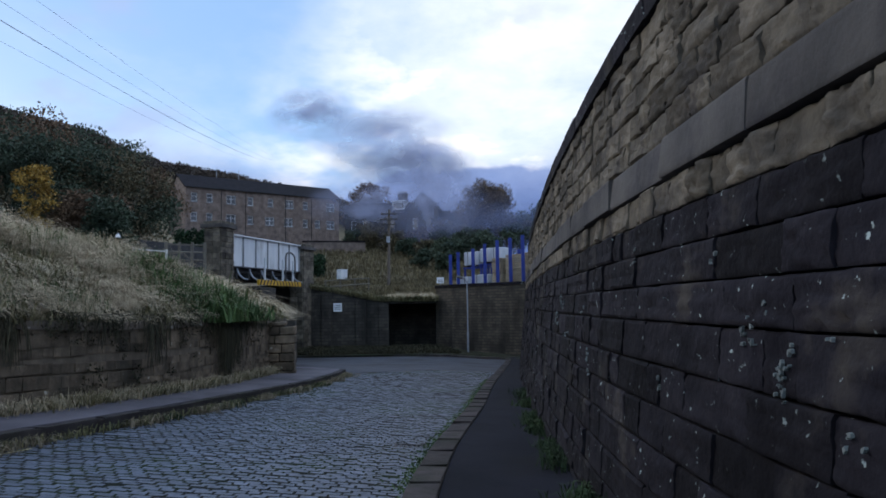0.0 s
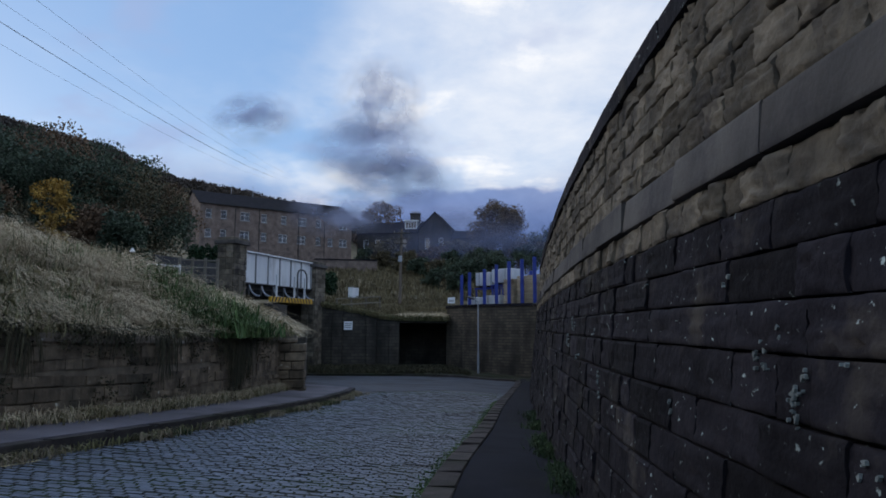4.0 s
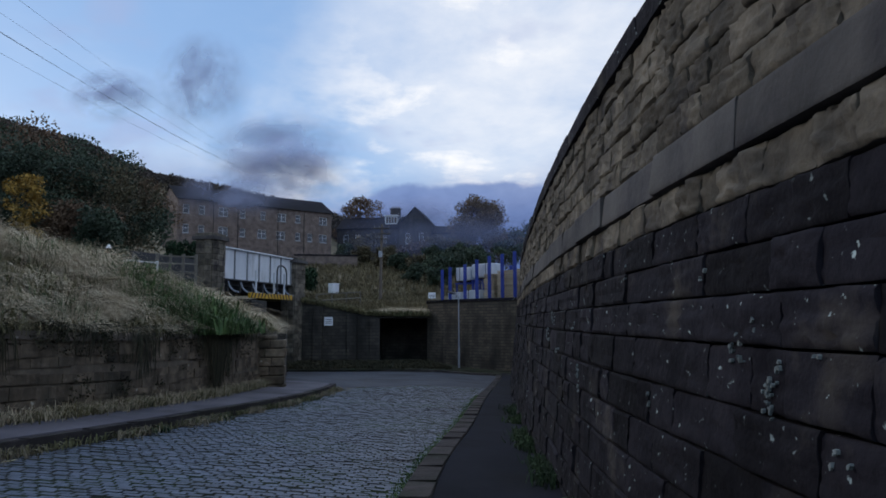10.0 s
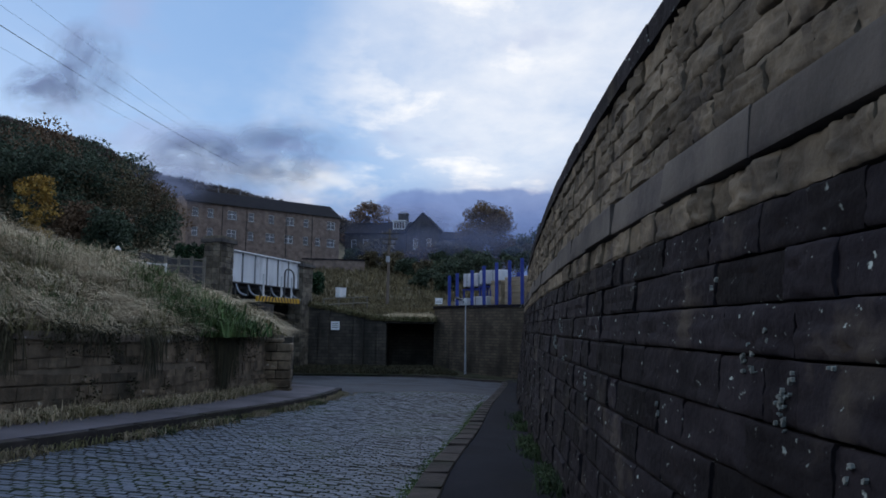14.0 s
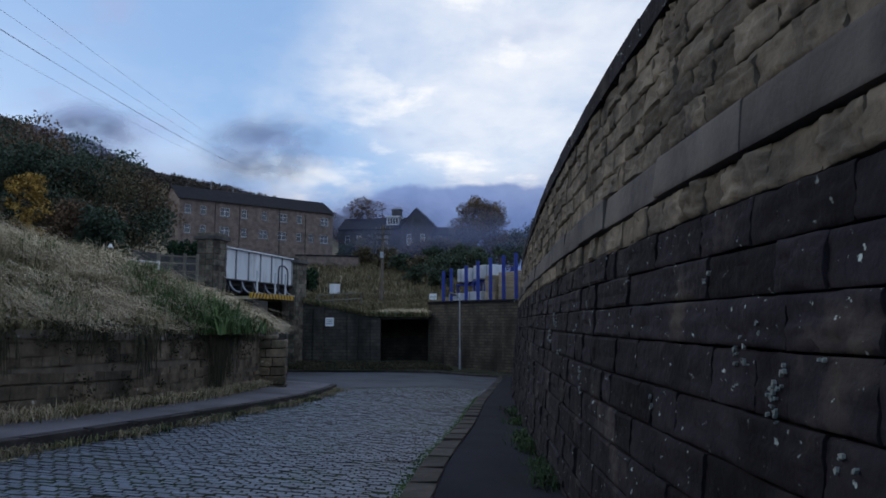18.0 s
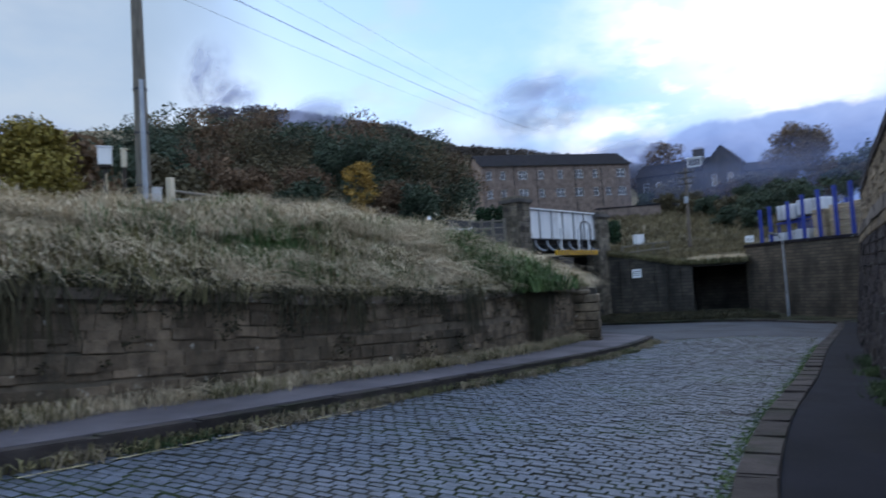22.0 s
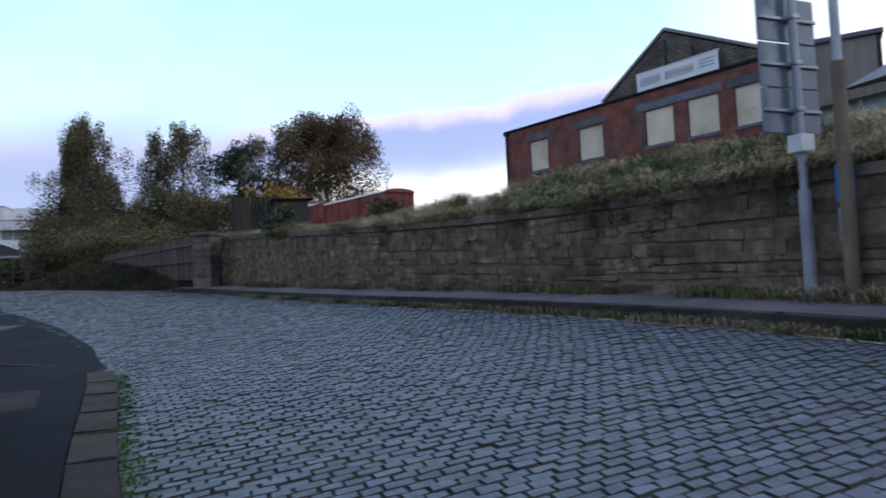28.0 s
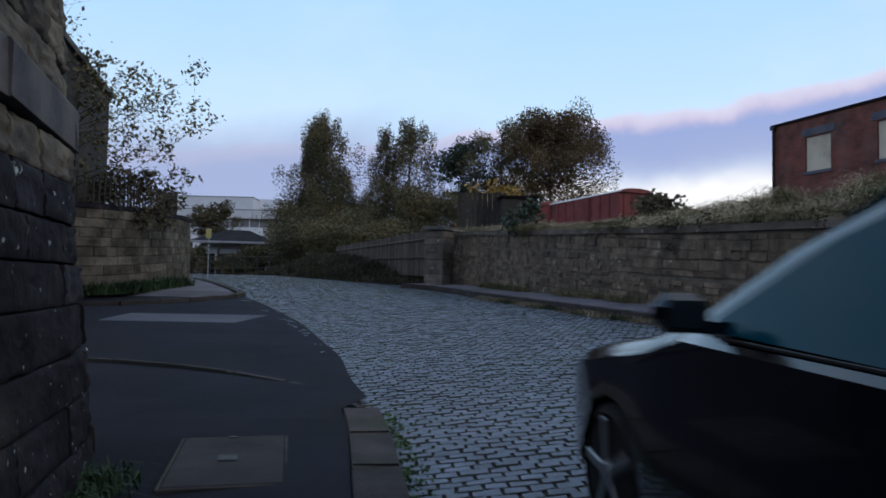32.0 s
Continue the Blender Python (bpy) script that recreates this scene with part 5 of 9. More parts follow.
def low_rail():
    t = empty("track_rail", pose(-12.75, 12.5, 0), "thin pale rail on short posts beside the track", "rail")
    bm = bmesh.new()
    cyl(bm, 0.03, 0.03, (0, 0, 3.98), (-0.35, 3.4, 4.22), 8)
    part("rail", bm, M["galv"], t)
    for u in (0.04, 0.5, 0.96):
        x, y = -0.35 * u, 3.4 * u
        boxes("post", [(x - 0.04, y - 0.04, top_of(x - 12.75, y + 12.5) - 0.3, x + 0.04, y + 0.04, 3.99 + 0.24 * u)], M["timber_dark"], t)


low_rail()
cabinet("trackside_cabinet", -9.6, 66.0, float(hill_z(-9.6, 66.0)) + 0.02, 1.05, 0.9, 0.5, 0.1, "white cabinet on the grass above the wall", M["sign_white"])
t = empty("concrete_post", pose(-12.4, 12.05, 3.55), "short pale concrete post in the grass", "post")
boxes("shaft", [(-0.075, -0.075, -0.5, 0.075, 0.075, 0.86)], M["board_pale"], t)


def timber_post(x, y, h, w, label, arms=False):
    z = top_of(x, y)
    t = empty("timber_post", pose(x, y, z, 0, 0.6, 8), label, "post")
    bm = bmesh.new()
    box(bm, (w, w, h + 0.3), Matrix.Translation((0, 0, h / 2 - 0.15)), 0.025)
    part("shaft", bm, M["timber_dark"], t)
    if arms:
        boxes("crossbar", [(-0.06, -0.42, h - 0.62, -0.02, 0.42, h - 0.58), (-0.06, -0.42, h - 0.86, -0.02, 0.42, h - 0.82)], M["steel_dark"], t)
        for s in (-1, 1):
            bm = bmesh.new()
            for k, r in enumerate((0.055, 0.075, 0.055, 0.075, 0.055)):
                cyl(bm, r, r, (-0.04, s * 0.36, h - 0.92 + k * 0.085), (-0.04, s * 0.36, h - 0.85 + k * 0.085), 10)
            part("insulator", bm, M["galv"], t, "grey ribbed insulator")
        boxes("top_bracket", [(-0.2, -0.24, h - 0.28, 0.1, -0.13, h - 0.06)], M["timber_dark"], t)
    else:
        boxes("band", [(-w / 2 - 0.01, -w / 2 - 0.01, h - 0.9, w / 2 + 0.01, w / 2 + 0.01, h - 0.45)], M["black_paint"], t)
    return z + h


timber_post(-13.2, -3.8, 6.55 - top_of(-13.2, -3.8), 0.26, "stout dark timber post on the bank")
timber_post(-13.14, -0.86, 6.5 - top_of(-13.14, -0.86), 0.25, "dark timber post carrying ribbed insulators", True)
bm = bmesh.new()
cyl(bm, 0.025, 0.025, (-13.2, -3.75, 5.6), (-13.14, -0.9, 5.53), 8)
tagged(part("tie_rod", bm, M["steel_dark"], None), "dark steel rod between two timber posts", "rod")
t = empty("white_post", pose(-11.2, 0.05, top_of(-11.2, 0.05)), "white painted post with slotted top on the bank", "post")
h = 5.3 - top_of(-11.2, 0.05)
boxes("shaft", [(-0.08, -0.11, -0.2, 0.0, 0.11, h)], M["board_pale"], t)
boxes("slot", [(0.0, -0.05, h * 0.25, 0.012, 0.04, h - 0.2)], M["column_brown"], t)
boxes("cap", [(-0.12, -0.16, h, 0.05, 0.16, h + 0.05)], M["sign_white"], t)
for x, y, hh in ((-12.6, -2.9, 0.55), (-12.4, -2.0, 0.9)):
    t = empty("broken_post", pose(x, y, top_of(x, y), 8, 10, 0), "short rusty stump of a post in the grass", "post")
    boxes("shaft", [(-0.1, -0.1, -0.1, 0.1, 0.1, hh)], M["column_brown"], t)
    boxes("stay", [(-0.04, -0.6, hh * 0.5, 0.0, -0.1, hh * 0.6)], M["timber_dark"], t)


def road_sign():
    x, y, z = -6.8, -7.9, float(ground_z(-6.8, -7.9)) + 0.19
    t = empty("road_sign", pose(x, y, z, 0, 0, 4), "back of a large grey road sign on a steel post", "sign")
    bm = bmesh.new()
    cyl(bm, 0.075, 0.075, (0, 0, 0), (0, 0, 1.35), 12)
    cyl(bm, 0.05, 0.05, (0, 0, 1.35), (0, 0, 3.85), 12)
    for i in range(6):
        a0, a1 = radians(180 * i / 6), radians(180 * (i + 1) / 6)
        cyl(bm, 0.035, 0.035, (0, 0.12 - 0.12 * math.cos(a0), 3.82 + 0.12 * math.sin(a0)), (0, 0.12 - 0.12 * math.cos(a1), 3.82 + 0.12 * math.sin(a1)), 8)
    part("post", bm, M["galv"], t)
    for z0, z1 in ((2.06, 2.61), (2.63, 3.18), (3.2, 3.76)):
        p = boxes("panel", [(-0.48, -0.125, z0, 0.48, -0.095, z1)], M["sign_back"], t, "grey back of a sign panel")
        boxes("stiffener", [(-0.48, -0.093, (z0 + z1) / 2 - 0.02, 0.48, -0.06, (z0 + z1) / 2 + 0.02)], M["galv"], p)
        boxes("clip", [(-0.07, -0.058, (z0 + z1) / 2 - 0.03, 0.07, 0.055, (z0 + z1) / 2 + 0.03)], M["galv"], p)
    boxes("control_box", [(-0.12, -0.1, 1.8, 0.12, 0.1, 2.02)], M["sign_white"], t, "small white box on the post")


road_sign()


def street_lamp(x, y, z, h, arm, turn, label, brown=False, scale=1.0):
    t = empty("street_lamp", pose(x, y, z, 0, 0, turn), label, "street lamp")
    bm = bmesh.new()
    cyl(bm, 0.085 * scale, 0.08 * scale, (0, 0, 0), (0, 0, 1.5), 12)
    if brown:
        cyl(bm, 0.085, 0.075, (0, 0, 1.5), (0, 0, h - 1.7), 12)
    part("base", bm, M["column_brown"] if brown else M["galv"], t)
    bm = bmesh.new()
    cyl(bm, 0.055 * scale, 0.045 * scale, (0, 0, h - 1.7 if brown else 1.5), (0, 0, h), 10)
    part("column", bm, M["galv"], t)
    bm = bmesh.new()
    cyl(bm, 0.04 * scale, 0.035 * scale, (0, 0, h - 0.02), (arm, 0, h + 0.25), 8)
    part("arm", bm, M["galv"], t)
    bm = bmesh.new()
    vs = box(bm, (0.52, 0.2, 0.12), Matrix.Translation((arm + 0.2, 0, h + 0.3)) @ pose(0, 0, 0, 0, -18, 0), 0.04)
    head = part("lamp_head", bm, M["lamp_head"], t)
    bm = bmesh.new()
    box(bm, (0.36, 0.15, 0.05), Matrix.Translation((arm + 0.22, 0, h + 0.225)) @ pose(0, 0, 0, 0, -18, 0), 0.02)
    part("lens", bm, M["glass_sky"], head)
    return t


lp = street_lamp(-6.92, -7.42, float(ground_z(-6.92, -7.42)) + 0.19, 4.5, 0.5, -35, "slim street lamp on a weathered brown column", True)
boxes("sticker", [(-0.095, -0.1, 1.15, 0.095, 0.0, 1.6)], M["blue_band"], lp, "blue sticker round the column")
boxes("sticker", [(-0.085, -0.1, 0.7, 0.085, 0.0, 1.1)], M["galv"], lp, "pale sticker round the column")
street_lamp(1.66, 47.9, -1.85, 5.0, 0.3, 200, "slim grey street lamp before the yard wall", False, 0.9)


def flat_sign(name, x, y, z, w, h, turn, label, post=0.0, bars=3, face="sign_white"):
    t = empty(name, pose(x, y, z, 0, 0, turn), label, "sign")
    p = boxes("plate", [(-w / 2, -0.03, 0, w / 2, 0, h)], M[face], t)
    for k in range(bars):
        boxes("lettering", [(-w * 0.36, -0.034, h * (0.25 + 0.22 * k), w * 0.36, -0.031, h * (0.33 + 0.22 * k))], M["letter_grey"], p)
    if post:
        bm = bmesh.new()
        cyl(bm, 0.03, 0.03, (0, 0.035, -post), (0, 0.035, h * 0.8), 8)
        part("post", bm, M["galv"], t)
    return t


flat_sign("wall_sign", -7.75, 50.9, 1.2, 0.62, 0.62, 0, "square white notice fixed to the dark wall")
flat_sign("yard_sign", -0.2, 52.4, 3.2, 0.55, 0.45, -5, "small white notice above the yard wall", 0.4, 2)
flat_sign("stop_board", 12.3, -42.1, 3.75, 0.3, 0.5, 170, "pale yellow board on a post by the road", 2.4, 0, "board_yellow")


def rail_fence(name, pts, h, rails, mat, label, step=1.8, post=0.09):
    """Posts with rails between them, along a line of (x, y, z)."""
    t = empty(name, Matrix.Identity(4), label, "fence")
    for a, b in zip(pts, pts[1:]):
        a, b = Vector(a), Vector(b)
        n = max(1, round((b - a).length / step))
        for k in range(n + 1):
            p = a.lerp(b, k / n)
            boxes("post", [(p.x - post / 2, p.y - post / 2, p.z - 0.3, p.x + post / 2, p.y + post / 2, p.z + h)], mat, t)
        for r in rails:
            bm = bmesh.new()
            cyl(bm, 0.04, 0.04, a + Vector((0.05, 0, r)), b + Vector((0.05, 0, r)), 6)
            part("rail", bm, mat, t)
    return t


rail_fence("track_fence", [(-17.5, 31, 3.7), (-14.6, 36.5, 3.7)], 1.0, (0.45, 0.9), M["white_paint"], "white rail fence beside the track", 2.0)
rail_fence("gate_fence", [(-14.9, 37.2, 3.7), (-13.3, 38.6, 3.75)], 1.5, (0.5, 0.95, 1.35), M["timber_grey"], "grey timber rails beside the bridge pier", 0.8, 0.14)
rail_fence("bank_fence", [(-12.9, 12.5, 3.5), (-13.2, 19, 3.6)], 0.75, (0.35, 0.7), M["timber_grey"], "weathered rail fence along the bank", 2.1)
rail_fence("crest_fence", [(-8.9, -24.5, 3.5), (-7.7, -28.5, 3.6)], 0.45, (0.4,), M["timber_grey"], "single sagging rail along the bank top", 2.6)
rail_fence("slope_fence", [(-9.0, 53, 2.6), (-6.0, 56, 2.9)], 1.0, (0.5, 0.95), M["timber_grey"], "timber fence on the grass above the wall", 1.5)


def platform_lamp():
    t = empty("small_lamp", pose(-16.2, 34.4, 3.6), "small white lamp on a short post by the track", "lamp")
    bm = bmesh.new()
    cyl(bm, 0.035, 0.035, (0, 0, 0), (0, 0, 1.6), 8)
    part("post", bm, M["black_paint"], t)
    bm = bmesh.new()
    cyl(bm, 0.14, 0.05, (0, 0, 1.58), (0, 0, 1.76), 12)
    part("shade", bm, M["sign_white"], t)


platform_lamp()


def wire(a, b, sag, r=0.012):
    cu = bpy.data.curves.new("overhead_wire", "CURVE")
    cu.dimensions, cu.bevel_depth, cu.bevel_resolution = "3D", r, 1
    sp = cu.splines.new("POLY")
    n = 24
    sp.points.add(n)
    for i in range(n + 1):
        u = i / n
        p = Vector(a).lerp(Vector(b), u)
        sp.points[i].co = (p.x, p.y, p.z - sag * 4 * u * (1 - u), 1)
    cu.materials.append(M["black_paint"])
    return tagged(new("overhead_wire", cu), "thin dark overhead wire across the sky", "wire", "overhead wires")


for k, (dx, dz, r) in enumerate(((0, 0, 0.008), (-0.9, 0.35, 0.008), (0.9, 0.55, 0.006), (-1.9, -0.35, 0.006), (1.4, 1.5, 0.006))):
    wire((-12.6 - 4 + dx * 0.5, 12.0 + dx, 12.2 + dz), (-27.5 + dx, 107 + dx, 24.5 + dz * 0.6), 0.9, r)


# ---- timber yard ----
def timber_yard():
    ax = Vector((7, -7.6, 0)).normalized()
    back = Vector((7.6, 7, 0)).normalized()
    base = Vector((-0.6, 52, 2.75)) + back * 1.2
    for s, top in ((0.45, 5.35), (1.3, 5.5), (2.87, 5.63), (4.08, 5.9), (5.31, 6.06), (6.54, 6.13), (7.68, 6.22), (9.0, 6.3)):
        for off, dz in ((0.0, 0.0), (3.2, -0.3)):
            p = base + ax * (s + 0.15 * off) + back * off
            t = empty("rack_post", Matrix.Translation(p), "blue steel post of the timber rack", "post", "timber rack posts")
            boxes("shaft", [(-0.12, -0.12, 0, 0.12, 0.12, top - 2.75 + dz)], M["blue_paint"], t)
            boxes("foot", [(-0.18, -0.18, 0, 0.18, 0.18, 0.05)], M["blue_paint"], t)
    m = frame_of(base.x, base.y, base.x + ax.x, base.y + ax.y, base.z)
    random.seed(8)
    for s0, s1, z0, z1, d0, wrap in ((0.6, 1.9, 0.1, 0.9, 0.4, True), (1.2, 2.8, 1.75, 2.75, 0.7, True), (2.3, 3.9, 0.1, 1.0, 0.5, True), (3.0, 4.95, 1.9, 2.9, 0.6, True), (4.4, 5.4, 0.25, 2.2, 0.4, False), (5.7, 7.3, 0.25, 2.3, 0.4, False), (7.5, 9.2, 0.3, 2.5, 0.4, False), (9.4, 11.5, 0.3, 2.5, 0.4, False)):
        t = empty("timber_pack", m @ pose(s0, d0, 0), "pack of timber wrapped in white sheeting" if wrap else "stack of sawn pale timber on bearers", "timber", "timber packs")
        w = s1 - s0
        if wrap:
            bm = bmesh.new()
            box(bm, (w, 1.1, z1 - z0), Matrix.Translation((w / 2, 0.55, (z0 + z1) / 2)), 0.05)
            part("wrapping", bm, M["wrap_white"], t)
            boxes("strap", [(w * k, -0.012, z0, w * k + 0.05, 1.112, z1 + 0.012) for k in (0.25, 0.7)], M["black_paint"], t)
        else:
            rows = int((z1 - z0) / 0.17)
            for k in range(rows):
                off = random.uniform(-0.04, 0.04)
                boxes("plank", [(off, random.uniform(-0.03, 0.03), z0 + k * 0.17, w + off, 1.1, z0 + k * 0.17 + 0.145)], M["timber_pale"], t)
        boxes("bearer", [(w * k, 0.05, 0.0 if z0 < 1 else z0 - 0.12, w * k + 0.1, 1.05, z0) for k in (0.15, 0.75)], M["timber_dark"], t)
        if z0 > 1.5:
            boxes("rack_arm", [(-0.3, 0.2, z0 - 0.24, w + 0.3, 0.32, z0 - 0.12), (-0.3, 0.8, z0 - 0.24, w + 0.3, 0.92, z0 - 0.12)], M["blue_paint"], t)
            boxes("rack_leg", [(-0.2, 0.2, 0, -0.08, 0.32, z0 - 0.24), (w + 0.08, 0.8, 0, w + 0.2, 0.92, z0 - 0.24)], M["blue_paint"], t)


timber_yard()


# ---- the upper end: wagons, fences, far buildings ----
def goods_van(m, label):
    t = empty("goods_van", m, label, "railway wagon", "goods vans")
    L, W, H = 8.6, 2.45, 2.35
    b = boxes("body", [(0, -W / 2, 0.95, L, W / 2, 0.95 + H)], M["van_red"], t)
    for s in (-1, 1):
        for k in range(9):
            x = 0.05 + k * (L - 0.1) / 8
            boxes("rib", [(x - 0.04, s * (W / 2 + 0.002), 0.97, x + 0.04, s * (W / 2 + 0.06), 0.93 + H)], M["van_red"], b)
        boxes("door", [(L / 2 - 0.9, s * (W / 2 + 0.004), 1.0, L / 2 + 0.9, s * (W / 2 + 0.09), 0.9 + H)], M["van_red"], b)
    for x in (-0.05, L + 0.0):
        boxes("end_rib", [(x, -W / 2 + 0.3 + k * 0.6, 1.0, x + 0.05, -W / 2 + 0.36 + k * 0.6, 1.0 + H) for k in range(4)], M["van_red"], b)
    bm = bmesh.new()
    n = 10
    ring = [(W / 2 + 0.08) * math.sin(radians(-90 + 180 * i / n)) for i in range(n + 1)]
    zz = [0.95 + H + 0.27 * math.cos(radians(-90 + 180 * i / n)) for i in range(n + 1)]
    a = [bm.verts.new((-0.12, y, z)) for y, z in zip(ring, zz)]
    c = [bm.verts.new((L + 0.12, y, z)) for y, z in zip(ring, zz)]
    for i in range(n):
        bm.faces.new([a[i], c[i], c[i + 1], a[i + 1]])
    bm.faces.new(a)
    bm.faces.new(c[::-1])
    bm.faces.new([a[0], a[n], c[n], c[0]])
    bmesh.ops.recalc_face_normals(bm, faces=bm.faces)
    part("roof", bm, M["van_roof"], t, "pale curved canvas roof")
    bm = bmesh.new()
    a = [bm.verts.new((-0.02, y * 0.97, z - 0.02)) for y, z in zip(ring, zz)]
    c = [bm.verts.new((-0.14, y * 0.97, z - 0.02)) for y, z in zip(ring, zz)]
    bm.faces.new(a)
    bm.faces.new(c[::-1])
    for i in range(n + 1):
        bm.faces.new([a[i], a[(i + 1) % (n + 1)], c[(i + 1) % (n + 1)], c[i]])
    bmesh.ops.recalc_face_normals(bm, faces=bm.faces)
    part("end_board", bm, M["van_red"], t)
    boxes("underframe", [(-0.2, -1.0, 0.65, L + 0.2, 1.0, 0.94)], M["steel_dark"], t)
    for x in (1.6, L - 1.6):
        for s in (-1, 1):
            bm = bmesh.new()
            cyl(bm, 0.47, 0.47, (x, s * 0.75, 0.47), (x, s * 0.87, 0.47), 18)
            part("wheel", bm, M["steel_dark"], t)


def van_pose(x0, y0, x1, y1, z):
    return Matrix.Translation((x0, y0, z)) @ pose(0, 0, 0, 0, 0, math.degrees(math.atan2(y1 - y0, x1 - x0)))


goods_van(van_pose(-12.7, -48.2, -9.6, -57.0, 4.3), "faded red covered goods van with pale roof")
goods_van(van_pose(-9.3, -58.2, -6.8, -67.2, 4.55), "faded red covered goods van coupled behind another")


def board_fence(name, a, b, z0, z1, h0, h1, wdt, mat, label, gap=0.012):
    a, b = Vector((a[0], a[1], 0)), Vector((b[0], b[1], 0))
    L = (b - a).length
    t = empty(name, frame_of(a.x, a.y, b.x, b.y, 0), label, "fence")
    n = int(L / wdt)
    random.seed(11)
    for i in range(n):
        u = i / n
        z, h = z0 + (z1 - z0) * u, h0 + (h1 - h0) * u + random.uniform(-0.04, 0.04)
        boxes("board", [(i * wdt + gap / 2, random.uniform(-0.008, 0.008), z - 0.2, (i + 1) * wdt - gap / 2, 0.03, z + h)], mat, t)
    for r in (0.35, 0.8):
        bm = bmesh.new()
        p, q = Vector((0, 0.06, z0 + h0 * r)), Vector((L, 0.06, z1 + h1 * r))
        cyl(bm, 0.04, 0.04, p, q, 5)
        part("rail", bm, mat, t)


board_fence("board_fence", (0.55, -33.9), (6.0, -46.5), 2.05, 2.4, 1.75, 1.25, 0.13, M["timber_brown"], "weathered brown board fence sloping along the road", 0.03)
board_fence("sleeper_fence", (-1.4, -49.5), (-4.6, -49.0), 4.6, 4.6, 2.9, 2.9, 0.32, M["timber_dark"], "upright dark railway sleepers set as a screen", 0.05)


def lumber_screen():
    t = empty("tarred_hut", pose(-4.9, -50.2, 4.6, 0, 0, 5), "low tarred timber hut beside the wagons", "hut")
    boxes("wall", [(-1.3, 0, 0, 0.9, 2, 2.5)], M["timber_dark"], t)
    boxes("roof", [(-1.5, -0.2, 2.5, 1.1, 2.2, 2.62)], M["slate"], t)
    for k in range(8):
        boxes("plank", [(-1.3 + k * 0.275, -0.03, 0.02, -1.05 + k * 0.275, -0.002, 2.48)], M["timber_dark"], t)


lumber_screen()


def end_pillar():
    x, y = 0.12, -33.2
    z = float(ground_z(x, y))
    t = empty("gate_pillar", pose(x, y, z, 0, 0, 60), "square dressed stone pillar with a flat cap", "pillar")
    boxes("core", [(-0.5, -0.35, -0.2, 0.5, 0.35, 2.4)], M["mortar"], t)
    random.seed(4)
    for k in range(8):
        zc = 0.02 + k * 0.295
        cut = random.uniform(-0.2, 0.2)
        boxes("stone", [(-0.56, -0.43 - random.uniform(0, 0.02), zc, cut - 0.006, 0.4, zc + 0.284)], M["stone_cope"], t)
        boxes("stone", [(cut + 0.006, -0.43 - random.uniform(0, 0.02), zc, 0.56, 0.4, zc + 0.284)], M["stone_cope"], t)
    boxes("cap", [(-0.64, -0.5, 2.405, 0.64, 0.5, 2.54)], M["stone_band"], t)


end_pillar()


def far_store():
    t = empty("white_store", pose(36, -148, 0), "large pale clad building far beyond the road", "building")
    boxes("hall", [(-18, 0, 0, 24, -26, 12.4)], M["concrete_far"], t)
    boxes("window_band", [(-17.7, -0.5, 12.4, 23.7, -25, 14.2)], M["lead"], t)
    for k in range(21):
        boxes("mullion", [(-17.6 + 2 * k, -0.5, 12.4, -17.45 + 2 * k, -0.38, 14.2)], M["concrete_far"], t)
    boxes("fascia", [(-18.2, 0.3, 14.2, 24.2, -26.2, 15.9)], M["concrete_far"], t)
    boxes("roof_edge", [(-18.3, 0.36, 15.9, 24.3, -26.3, 16.05)], M["lead"], t)
    boxes("upper_box", [(0.3, -2, 16.05, 20, -20, 18.75)], M["concrete_far"], t)
    boxes("rear_box", [(-16, -8, 16.05, 0.3, -24, 19.2)], M["concrete_far"], t)
    boxes("parapet", [(0.2, -1.95, 18.75, 20.1, -20.1, 18.95)], M["lead"], t)


far_store()


def canopy_building():
    t = empty("station_canopy", pose(16.6, -64.5, 1.1, 0, 0, 184), "low building with a dark hipped canopy beyond the road", "building")
    bm = bmesh.new()
    v = [bm.verts.new(p) for p in ((-3.5, -2.8, 3.6), (3.5, -2.8, 3.6), (3.5, 2.8, 3.6), (-3.5, 2.8, 3.6), (-0.9, 0, 4.7), (0.9, 0, 4.7))]
    for f in ((0, 1, 5, 4), (2, 3, 4, 5), (1, 2, 5), (3, 0, 4), (0, 3, 2, 1)):
        bm.faces.new([v[i] for i in f])
    part("roof", bm, M["slate"], t)
    boxes("gutter", [(-3.6, -2.9, 3.42, 3.6, -2.75, 3.6)], M["lead"], t)
    boxes("wall", [(-2.8, -1.6, -0.4, 2.8, 2, 3.45)], M["concrete_far"], t)
    for k in range(4):
        boxes("opening", [(-2.6 + k * 1.35, -1.64, 0.6, -1.55 + k * 1.35, -1.602, 2.6)], M["glass_dark"], t)
    for k in range(4):
        boxes("column", [(-3.3 + k * 2.15, -2.7, -0.4, -3.14 + k * 2.15, -2.54, 3.45)], M["timber_dark"], t)


canopy_building()
rail_fence("road_railing", [(24, -58, 0.6), (11.2, -56.2, 0.8)], 2.7, (0.5, 0.9, 1.3, 1.7, 2.1, 2.5), M["timber_dark"], "dark timber railing across the road end", 0.9, 0.12)


